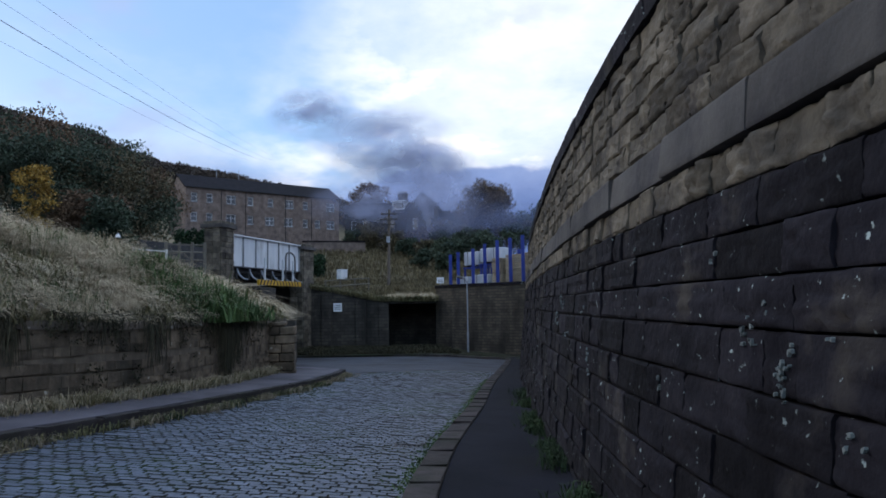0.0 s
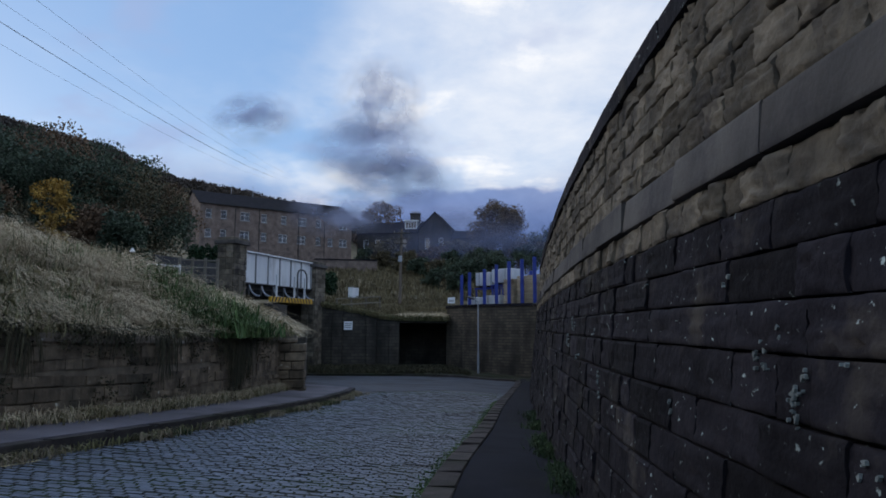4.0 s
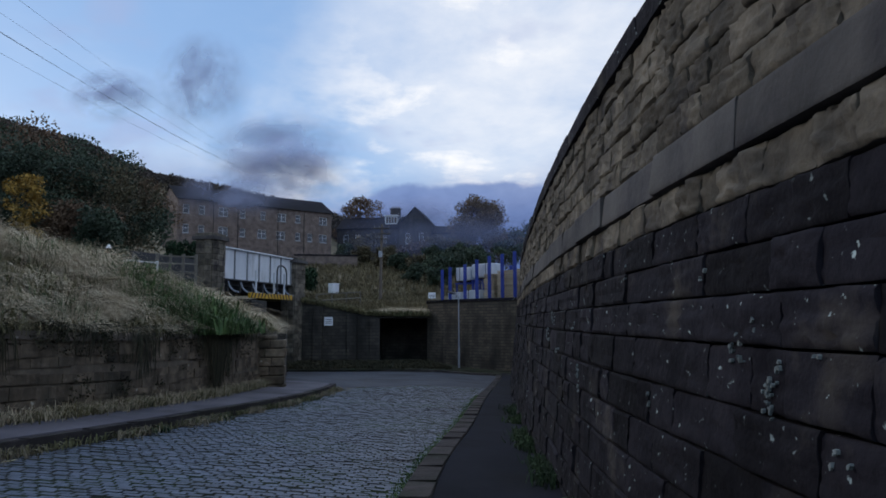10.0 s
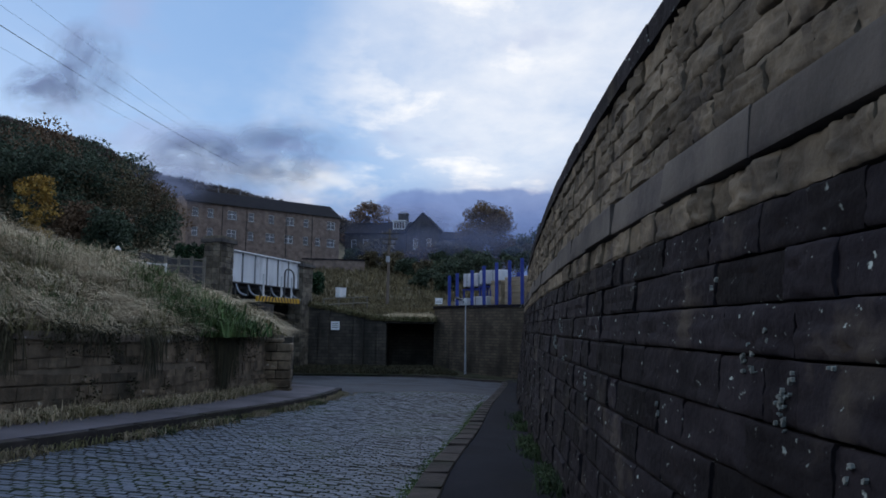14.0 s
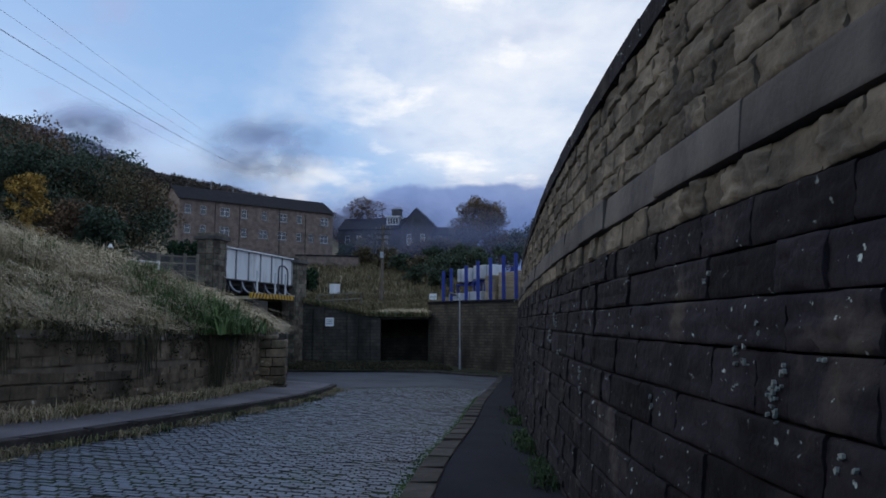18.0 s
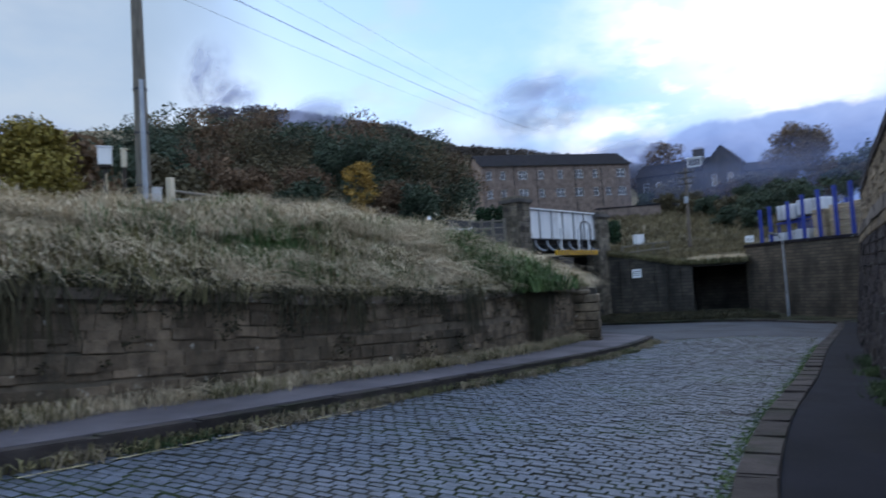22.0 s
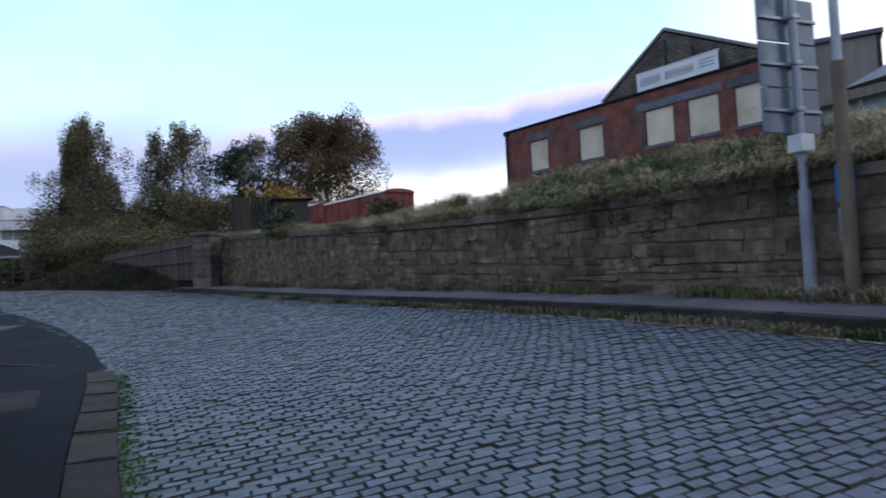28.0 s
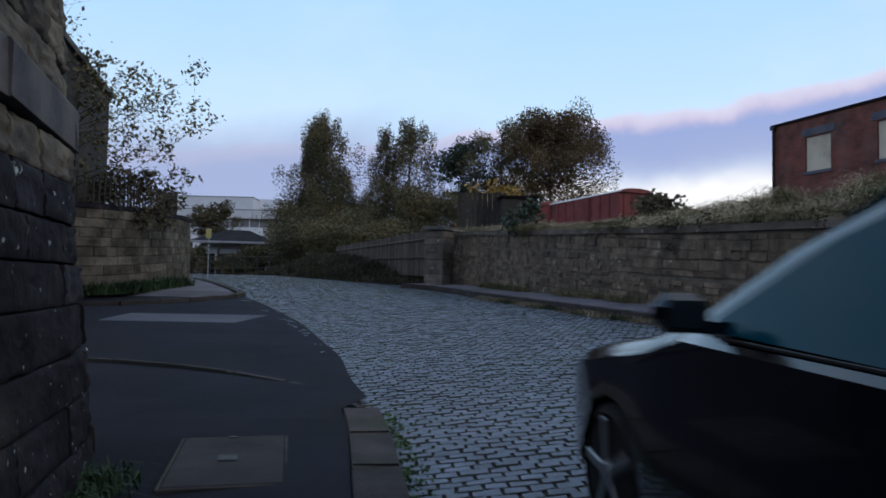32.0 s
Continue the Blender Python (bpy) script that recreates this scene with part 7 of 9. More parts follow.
for k, (x, y, s) in enumerate([(-24, 23, 3.2), (-27, 25.5, 4), (-23.5, 27, 3.4), (-26, 31, 4.2), (-22.5, 32, 3.2), (-27, 37, 4.6), (-29.5, 41, 5.2), (-21, 43, 3.4), (-24, 47, 4.6), (-30, 14, 2.6), (-33, 10, 2.4), (-29, 30, 4.5)]):
    tree("track_bush", x, y, float(bank_z(12, x, y)) - 0.1 if y < 37 else 4.4, s, s * 0.5, ("leaf_olive", "leaf_green", "leaf_brown")[k % 3], "dense dull bush beside the railway", 50 + k, 6500, 0.11, s * 0.22, 0.85, 0, 0.05, 10)


def hedge(x, y, z, w, h, turn, label, seed):
    rng = np.random.default_rng(seed)
    t = empty("clipped_hedge", pose(x, y, z, 0, 0, turn), label, "hedge")
    cs = [(u, v, q) for u in np.linspace(-w / 2 + 0.5, w / 2 - 0.5, max(2, int(w / 0.7))) for v in (-0.4, 0.4) for q in np.linspace(0.4, h - 0.5, 3)]
    v, f = leaf_cloud(cs, [0.6] * len(cs), 5200, 0.11, rng)
    mesh_object("foliage", v.tolist(), f.tolist(), M["hedge"], t)
    bm = bmesh.new()
    for u in np.linspace(-w / 2 + 0.6, w / 2 - 0.6, 5):
        cyl(bm, 0.06, 0.03, (u, 0, -0.3), (u + 0.1, 0, h * 0.8), 5, False)
    part("stems", bm, M["bark"], t)


tree("russet_tree", -14.6, 130.5, 10.6, 14.6, 4.0, "leaf_brown", "russet tree standing behind the tall house", 77, 5000, 0.2, 1.2, 0.9, 0, 0.1, 16)
hedge(-18.4, 52.0, 5.2, 3.4, 2.3, 25, "dark clipped evergreen hedge behind the bridge pier", 61)
hedge(-15.6, 57.0, 5.0, 3.2, 1.9, 15, "dark evergreen shrub behind the girder", 62)
hedge(-11.5, 58.5, 4.3, 3.0, 1.7, 10, "dark evergreen shrub behind the far pier", 63)

# the bare-topped tree and scrub by the houses
tree("autumn_tree", 7.3, 100, 7.6, 10.6, 4.2, "leaf_autumn", "upright autumn tree with dull gold leaf", 71, 30000, 0.12, 1.25, 0.95, 0, 0.05, 34, 0.55, None, 5)
tree("autumn_tree", -11.5, 112, 9.6, 4.6, 2.6, "leaf_olive", "dark shrubby tree before the villa", 72, 2600, 0.24, 1.3, 0.9, 0, 0.08, 11)
tree("autumn_tree", 1.5, 108, 9.4, 4.2, 2.8, "leaf_olive", "dark shrubby tree below the cottage", 73, 2400, 0.24, 1.3, 0.9, 0, 0.08, 11)
tree("autumn_tree", 12.5, 108, 9.4, 5.2, 3.0, "leaf_green", "dark tree beside the round tree", 74, 2400, 0.24, 1.3, 0.9, 0, 0.08, 11)
tree("autumn_tree", 16.5, 104, 9.4, 5.6, 3.2, "leaf_green", "dark tree beyond the timber yard", 75, 2400, 0.24, 1.3, 0.9, 0, 0.08, 11)
tree("russet_bush", -3.4, 96, 8.8, 3.0, 2.0, "leaf_brown", "russet bush on the slope below the houses", 76, 1600, 0.2, 0.9, 0.9, 0, 0.05, 9)
for k, (x, y, s) in enumerate([(-6.5, 92, 2.2), (0, 92, 2.4), (3.2, 90, 2.6), (-10, 98, 2.2), (6, 88, 2.6), (9.5, 92, 3.0), (13, 95, 3.4), (-1, 101, 2.4), (-4, 83, 2.2), (-1.5, 80, 2.4), (1, 78, 2.6), (3.5, 80, 2.6), (-7, 86, 2.0), (-2.5, 74, 1.8), (0.5, 71, 2.0), (-9.5, 90, 2.2), (-13, 96, 2.2), (2.2, 84, 2.8)]):
    tree("slope_bush", x, y, float(hill_z(x, y)) - 0.2, s, s * 0.6, ("leaf_olive", "leaf_green", "leaf_green")[k % 3], "dull scrub bush on the slope", 180 + k, 2200, 0.14, s * 0.25, 0.85, 0, 0.05, 9)


def far_woods():
    """The wooded ridge against the sky, too far off to count."""
    rng = np.random.default_rng(91)
    cs, rs = [], []
    for k in range(900):
        y = 150 + 60 * rng.uniform(0, 1)
        x = -150 + 142 * rng.uniform(0, 1) ** 0.8
        r = rng.uniform(1.5, 3.2)
        top = 1.5 + math.hypot(x, y) * math.tan(radians(skyline(math.degrees(math.atan2(-x, y))))) - r * 0.75 - rng.uniform(0, 1.2)
        cs.append((x, y, min(top, float(hill_z(x, y)) + rng.uniform(0.5, 6.0))))
        rs.append(r)
    v, f = leaf_cloud(cs, rs, 110000, 0.34, rng, 0.8)
    tagged(mesh_object("ridge_wood", v.tolist(), f.tolist(), M["leaf_ridge"]), "dense autumn wood along the far ridge", "wood", kind="stuff")


far_woods()

corner_weeds = []
for k in range(420):
    q = rg.uniform(0, 1)
    x, y = float(np.interp(q, [0, 0.45, 0.7, 1], [9.55, 9.55, 9.8, 11.8])), float(np.interp(q, [0, 0.45, 0.7, 1], [-30, -26, -24.6, -22.6]))
    x -= abs(rg.normal(0, 0.16))
    corner_weeds.append((x, y, float(ground_z(x, y)) + 0.1))
blades("corner_weeds", corner_weeds, M["weed_dark"], "dark weeds along the foot of the corner wall", "weeds", 23, 9, (0.15, 0.5), 0.014, 0.12, 1.2)

# upper end of the road
tree("birch_tree", 9.7, -70.5, 2.0, 16.4, 4.9, "leaf_birch", "tall drooping birch with thinning leaf", 101, 36000, 0.085, 0.6, 1.3, 3.2, 0.1, 46, 0.35, 0.2, 5, True)
tree("birch_tree", 11.9, -71.2, 2.0, 15.6, 2.3, "leaf_birch", "slender drooping birch behind the tall one", 171, 15000, 0.085, 0.5, 1.3, 3.2, 0.12, 34, 0.35, 0.17, 4, True)
tree("birch_tree", 2.6, -71.5, 3.0, 15.4, 4.5, "leaf_birch", "drooping birch with sparse leaf beside another", 102, 24000, 0.085, 0.55, 1.3, 3.2, 0.12, 40, 0.35, 0.19, 5, True)
tree("birch_tree", 4.9, -72.2, 3.0, 14.6, 2.4, "leaf_birch", "slender sparse birch close to another", 172, 11000, 0.085, 0.5, 1.3, 3.2, 0.12, 30, 0.35, 0.16, 4, True)
tree("birch_sapling", 20.4, -68.5, 1.2, 7.2, 2.0, "leaf_olive", "dull bushy sapling beside the canopy building", 173, 9000, 0.11, 0.7, 0.9, 0.4, 0.1, 18)
for k, (x, y, h) in enumerate([(10.4, -69.0, 10.5), (12.4, -69.8, 8.6), (4.4, -69.8, 9.5), (7.6, -70.5, 8.5), (2.0, -70.0, 8.0)]):
    tree("birch_sapling", x, y, 2.0, h, h * 0.3, "leaf_birch", "slim young birch filling in below the tall ones", 160 + k, 9000, 0.08, 0.7, 1.2, 2.0, 0.04, 24, 0.4)
tree("sycamore_tree", -2.8, -71.0, 3.5, 11.6, 3.2, "leaf_green", "small dark green tree between the birches", 103, 12000, 0.11, 1.0, 0.9, 0, 0.3, 12)
tree("sycamore_tree", -11.2, -68.5, 4.2, 13.2, 5.0, "leaf_autumn", "broad brown autumn tree behind the wagons", 104, 60000, 0.1, 1.35, 1.0, 0.3, 0.02, 44)
tree("sycamore_tree", -6.6, -69.5, 4.2, 12.4, 4.0, "leaf_birch", "thin half bare tree beside the brown tree", 105, 15000, 0.09, 0.9, 0.95, 0.4, 0.16, 22)
tree("yellow_bush", -4.6, -64.5, 4.4, 4.8, 2.6, "leaf_yellow", "dull yellow bush behind the wagons", 106, 1100, 0.2, 1.0, 0.9, 0, 0.1, 10)
for k, (x, y, s) in enumerate([(11.3, -66.5, 5.6), (8.5, -67, 5.4), (5.5, -66.5, 5.2), (2.5, -66, 5.4), (-0.5, -66, 5.4), (-3, -66, 5.0)]):
    tree("scrub_tree", x, y, 2.6 if x > 4 else 3.8, s, s * 0.5, "leaf_birch", "dense scrub below the birches", 110 + k, 9000, 0.085, s * 0.2, 0.9, 0.3, 0.06, 12)
tree("buddleia_shrub", 10.5, -24.0, 2.4, 4.8, 3.0, "leaf_birch", "straggly half bare shrub over the corner wall", 121, 4600, 0.06, 0.36, 0.8, 0.2, 0.06, 26, 0.6, 0.05, 8)
tree("buddleia_shrub", 11.4, -22.4, 2.4, 5.4, 2.8, "leaf_birch", "bare twiggy shrub over the corner wall", 122, 700, 0.06, 0.4, 0.8, 0, 0.05, 20, 0.9, 0.06, 7)
tree("buddleia_shrub", 10.3, -26.8, 2.4, 2.4, 1.5, "leaf_olive", "low dull shrub over the corner wall", 123, 3000, 0.07, 0.45, 0.8, 0, 0.05, 10)
tree("buddleia_shrub", 13.2, -23.4, 2.4, 7.4, 3.0, "leaf_birch", "tall bare twiggy shrub behind the corner wall", 126, 200, 0.05, 0.4, 0.8, 0, 0.05, 26, 0.9, 0.06, 8)
tree("elder_bush", -5.3, -22.5, 3.0, 0.75, 0.5, "leaf_olive", "dull bush hanging over the wall top", 124, 900, 0.09, 0.36, 0.9, 0.2, 0.03, 9)
tree("elder_bush", -2.4, -27.0, 3.2, 0.9, 0.6, "leaf_green", "small dark bush on the wall top", 125, 500, 0.08, 0.28, 0.9, 0.3, 0.03, 8)
for k, (x, y, h) in enumerate([(5.5, -52, 3.0), (8, -55, 3.4), (10.0, -58, 3.6), (10.6, -60, 3.2), (13.6, -59.5, 2.3), (15.9, -60.2, 1.7), (18.8, -59.6, 2.2), (7, -60, 4.6), (3.5, -55, 3.6), (10, -63, 4.8), (1.5, -53, 3.0), (4.5, -61, 4.6)]):
    tree("scrub_bush", x, y, float(ground_z(x, y)) + 0.1, h, h * 0.6, "leaf_birch", "dense dark scrub under the birches", 140 + k, 8000, 0.075, h * 0.24, 0.9, 0.2, 0.04, 12)
mound = []
for k in range(3200):
    y, d = rg.uniform(-52, -33.5), rg.uniform(0.1, 4.2)
    x = float(far_wall(y)) - d
    up = 1.15 * min(max((-y - 30) / 6, 0.6), 1) * min(max((51 + y) / 4, 0.15), 1)
    mound.append((x, y, float(ground_z(far_wall(y), y)) + up * min(max((d - 0.2) / 2.4, 0), 1) ** 0.7))
blades("mound_bramble", mound, M["bramble"], "dark brambles over the earth bank by the fence", "weeds", 13, 22, (0.1, 0.4), 0.012, 0.25, 1.5)


# ---- the car ----
def car():
    t = empty("black_car", pose(-0.9, -8, 0.3), "glossy black hatchback driving up the road", "car")
    # x forward, y to its left, z up; lengths about the middle of the wheelbase
    prof = [(2.14, 0.28), (2.18, 0.45), (2.14, 0.62), (2.03, 0.76), (1.8, 0.86), (1.35, 0.94), (1.0, 1.0), (0.76, 1.07), (0.3, 1.37), (-0.12, 1.56), (-0.55, 1.64), (-1.2, 1.65), (-1.7, 1.57), (-2.0, 1.34), (-2.2, 1.02), (-2.28, 0.7), (-2.3, 0.42), (-2.22, 0.27)]
    belt = 1.02

    def half(x, z):
        """Half width of the body at a height: fuller at the belt, drawn in above and at the ends."""
        w = 0.86 - 0.02 * max(0, 0.5 - z) * 2
        if z > belt:
            w -= (z - belt) * 0.46
        w -= max(0, abs(x) - 1.5) ** 2 * 0.34
        return w
    # body: rows across the width
    cols = [-1.0, -0.97, -0.86, -0.55, 0, 0.55, 0.86, 0.97, 1.0]
    drop = [0.10, 0.035, 0.012, 0.004, 0, 0.004, 0.012, 0.035, 0.10]
    bm = bmesh.new()
    grid = [[bm.verts.new((x - (0.05 * (abs(c) > 0.9)) * (1 if x > 1.6 else -1 if x < -1.6 else 0), c * half(x, z), z - d * (1 if z > 0.6 else 0.2))) for c, d in zip(cols, drop)] for x, z in prof]
    for a, b in zip(grid, grid[1:]):
        for i in range(len(cols) - 1):
            bm.faces.new([a[i], a[i + 1], b[i + 1], b[i]])
    bmesh.ops.recalc_face_normals(bm, faces=bm.faces)
    part("body", bm, M["car_paint"], t, "glossy black bodywork", True)
    # flanks with wheel arches
    for sgn in (-1, 1):
        bm = bmesh.new()
        n = 30
        low = []
        for k in range(n + 1):
            x = 2.14 - 4.38 * k / n
            z = 0.22
            for wx in (1.36, -1.36):
                q = 0.36 ** 2 - (x - wx) ** 2
                if q > 0:
                    z = max(z, 0.31 + math.sqrt(q))
            low.append(bm.verts.new((x, sgn * (half(x, 0.4) + 0.0), z)))
        mid = []
        for k in range(n + 1):
            x = 2.14 - 4.38 * k / n
            zt = float(np.interp(-x, [-p[0] for p in prof[3:14]], [p[1] for p in prof[3:14]])) if -1.95 < x < 2.0 else 0.7
            zm = min(belt - 0.02, zt - 0.09)
            mid.append(bm.verts.new((x, sgn * (half(x, zm) + 0.015), max(zm, low[k].co.z + 0.02))))
        for k in range(n):
            bm.faces.new([low[k], low[k + 1], mid[k + 1], mid[k]])
        top = []
        for k in range(n + 1):
            x = mid[k].co.x
            zt = float(np.interp(-x, [-p[0] for p in prof[2:16]], [p[1] for p in prof[2:16]]))
            top.append(bm.verts.new((x, sgn * half(x, zt) * 0.99, zt - 0.08)))
        for k in range(n):
            bm.faces.new([mid[k], mid[k + 1], top[k + 1], top[k]])
        for k in range(n):
            bm.edges.get((mid[k], mid[k + 1])).smooth = False
        bmesh.ops.recalc_face_normals(bm, faces=bm.faces)
        if bm.faces[0].normal.y * sgn < 0:
            bmesh.ops.reverse_faces(bm, faces=bm.faces)
        part("side_panel", bm, M["car_paint"], t, "", True)
    boxes("floor", [(-2.0, -0.75, 0.2, 2.0, 0.75, 0.3)], M["rubber"], t)

    def glass(name, pts, label):
        bm = bmesh.new()
        v = [bm.verts.new(p) for p in pts]
        n = (v[1].co - v[0].co).cross(v[-1].co - v[0].co).normalized() * 0.008
        w = [bm.verts.new(q.co + n) for q in v]
        bm.faces.new(w)
        bm.faces.new(v[::-1])
        for i in range(len(v)):
            bm.faces.new([v[i], v[(i + 1) % len(v)], w[(i + 1) % len(v)], w[i]])
        return part(name, bm, M["glass_teal"], t, label)

    for s in (-1, 1):
        def side(x, z):
            return (x, s * (half(x, z) + 0.012), z)
        for name, p in (("front_window", [(0.56, 1.055), (0.1, 1.355), (-0.3, 1.515), (-0.68, 1.55), (-0.70, 1.04)]), ("rear_window", [(-0.76, 1.055), (-0.74, 1.57), (-1.3, 1.56), (-1.75, 1.1)])):
            pts = [side(x, z) for x, z in p]
            glass(name, pts if s > 0 else pts[::-1], "blue-green tinted side glass")
        boxes("belt_trim", [(-1.75, s * (half(0, 1.03) + 0.002), 1.03, 0.44, s * (half(0, 1.03) + 0.012), 1.042)], M["black_paint"], t, "thin dark belt trim")
        bm = bmesh.new()
        box(bm, (0.1, 0.19, 0.13), Matrix.Translation((0.42, s * 1.01, 1.12)), 0.045)
        box(bm, (0.06, 0.14, 0.04), Matrix.Translation((0.42, s * 0.89, 1.075)))
        mirror = part("door_mirror", bm, M["car_paint"], t)
        boxes("mirror_glass", [(0.362, s * 0.94, 1.075, 0.368, s * 1.08, 1.165)], M["glass_dark"], mirror)
        boxes("door_line", [(0.40, s * (half(0.4, 0.6) + 0.002), 0.32, 0.412, s * (half(0.4, 0.6) + 0.008), 0.92)], M["rubber"], t)
        boxes("door_handle", [(-0.62, s * (half(0, 0.84) + 0.005), 0.84, -0.42, s * (half(0, 0.84) + 0.035), 0.87)], M["car_paint"], t)
        boxes("headlight", [(1.82, s * 0.45, 0.62, 2.08, s * 0.74, 0.72)], M["glass_sky"], t)
        boxes("tail_light", [(-2.04, s * 0.52, 0.75, -1.96, s * 0.72, 0.98)], M["van_red"], t)
    w = 0.52
    glass("windscreen", [(0.74, -0.66, 1.10), (0.74, 0.66, 1.10), (-0.08, w + 0.02, 1.592), (-0.08, -w - 0.02, 1.592)], "sloping windscreen")
    wheels = []
    for x in (1.36, -1.36):
        for s in (-1, 1):
            bm = bmesh.new()
            for r0, r1, y0, y1 in ((0.27, 0.315, -0.1, -0.07), (0.315, 0.315, -0.07, 0.07), (0.315, 0.27, 0.07, 0.1)):
                cyl(bm, r0, r1, (0, y0, 0), (0, y1, 0), 28, False)
            tyre = part("wheel", bm, M["rubber"], t, "", True)
            tyre.matrix_basis = pose(x, s * 0.76, 0.315)
            bm = bmesh.new()
            cyl(bm, 0.27, 0.27, (0, -0.085, 0), (0, 0.085, 0), 24)
            part("drum", bm, M["rubber"], tyre)
            bm = bmesh.new()
            for k in range(5):
                a = radians(72 * k)
                box(bm, (0.22, 0.02, 0.055), pose(0, s * 0.096, 0, 0, math.degrees(a), 0) @ Matrix.Translation((0.14, 0, 0)), 0.008)
            cyl(bm, 0.06, 0.05, (0, s * 0.085, 0), (0, s * 0.11, 0), 14)
            part("spokes", bm, M["alloy"], tyre, "five spoke alloy wheel")
            wheels.append((tyre, s))
    return t, wheels


CAR, WHEELS = car()


def drive_path():
    """Points of the lane, from under the bridge up past the tall wall."""
    pts = [(-260.0, 46.5), (-60.0, 46.0), (-20.0, 44.2), (-12.0, 43.8), (-6.0, 42.0), (-2.2, 38.6), (-0.3, 34.0), (0.3, 28.0)]
    pts += [(float(near_kerb(y)) - 1.69, float(y)) for y in np.arange(24, -30.1, -2)]
    p = np.array(pts)
    s = np.concatenate([[0], np.cumsum(np.hypot(*np.diff(p, axis=0).T))])
    return p, s


def drive_rows():
    p, s = drive_path()

    def at(q):
        return float(np.interp(q, s, p[:, 0])), float(np.interp(q, s, p[:, 1]))
    # distance along the lane at which the car's middle reaches its place at the end of the clip
    goal = float(np.interp(6.72, -p[8:, 1], s[8:]))
    rows = []
    # it comes slowly round the corner of the low wall and gathers speed up the lane
    corner = float(np.interp(-11.5, p[:6, 0], s[:6]))
    for t in [0, 4, 8, 12, 16, 18, 20, 21, 21.5] + [22 + 0.25 * k for k in range(41)]:
        if t < 22.2:
            q = corner - 4.7 * (22.2 - t)
        elif t < 30.5:
            u, span = (t - 22.2) / 8.3, 8.3
            q = (2 * u ** 3 - 3 * u * u + 1) * corner + (u ** 3 - 2 * u * u + u) * span * 4.7 + (3 * u * u - 2 * u ** 3) * (goal - 14.1) + (u ** 3 - u * u) * span * 9.4
        else:
            q = goal - 9.4 * (32 - t)
        q = max(0.5, q)
        x, y = at(q)
        xf, yf = at(q + 1.36)
        xb, yb = at(q - 1.36) if q > 1.4 else (x - 1.36, y)
        zf, zb = float(ground_z(xf, yf)), float(ground_z(xb, yb))
        yaw = math.degrees(math.atan2(yf - yb, xf - xb))
        pitch = -math.degrees(math.atan2(zf - zb, 2.72))
        rows.append((t, pose((xf + xb) / 2, (yf + yb) / 2, (zf + zb) / 2 + 0.01, 0, pitch, yaw)))
    return rows


# ---- smoke drifting over the houses ----
def smoke_material(name, strength, tint):
    m = bpy.data.materials.new(name)
    m.use_nodes = True
    nt = m.node_tree
    nt.nodes.clear()
    N, Lk = nt.nodes.new, nt.links.new
    out, mix, tr, df = N("ShaderNodeOutputMaterial"), N("ShaderNodeMixShader"), N("ShaderNodeBsdfTransparent"), N("ShaderNodeBsdfDiffuse")
    df.inputs["Color"].default_value = (*tint, 1)
    tc, ln, nz, mr, mu, rr = N("ShaderNodeTexCoord"), N("ShaderNodeVectorMath"), N("ShaderNodeTexNoise"), N("ShaderNodeMapRange"), N("ShaderNodeMath"), N("ShaderNodeMapRange")
    ln.operation = "LENGTH"
    Lk(tc.outputs["Object"], ln.inputs[0])
    rr.interpolation_type = "SMOOTHSTEP"
    rr.inputs["From Min"].default_value, rr.inputs["From Max"].default_value = 1.0, 0.25
    Lk(ln.outputs["Value"], rr.inputs["Value"])
    oi = N("ShaderNodeObjectInfo")
    add = N("ShaderNodeVectorMath")
    add.operation = "ADD"
    sc = N("ShaderNodeVectorMath")
    sc.operation = "SCALE"
    sc.inputs[0].default_value = (31, 17, 23)
    Lk(oi.outputs["Random"], sc.inputs[3])
    Lk(tc.outputs["Object"], add.inputs[0])
    Lk(sc.outputs[0], add.inputs[1])
    nz.inputs["Scale"].default_value, nz.inputs["Detail"].default_value, nz.inputs["Roughness"].default_value = 1.5, 6, 0.58
    Lk(add.outputs[0], nz.inputs["Vector"])
    mr.inputs["From Min"].default_value, mr.inputs["From Max"].default_value = 0.27, 0.60
    Lk(nz.outputs["Fac"], mr.inputs["Value"])
    mu.operation = "MULTIPLY"
    Lk(rr.outputs[0], mu.inputs[0])
    Lk(mr.outputs[0], mu.inputs[1])
    m2 = N("ShaderNodeMath")
    m2.operation, m2.use_clamp = "MULTIPLY", True
    m2.inputs[1].default_value = strength
    Lk(mu.outputs[0], m2.inputs[0])
    Lk(m2.outputs[0], mix.inputs[0])
    Lk(tr.outputs[0], mix.inputs[1])
    Lk(df.outputs[0], mix.inputs[2])
    Lk(mix.outputs[0], out.inputs["Surface"])
    return m


SMOKE, HAZE = smoke_material("drifting_smoke", 0.85, (0.40, 0.43, 0.62)), smoke_material("thin_smoke_haze", 0.36, (0.20, 0.24, 0.40))


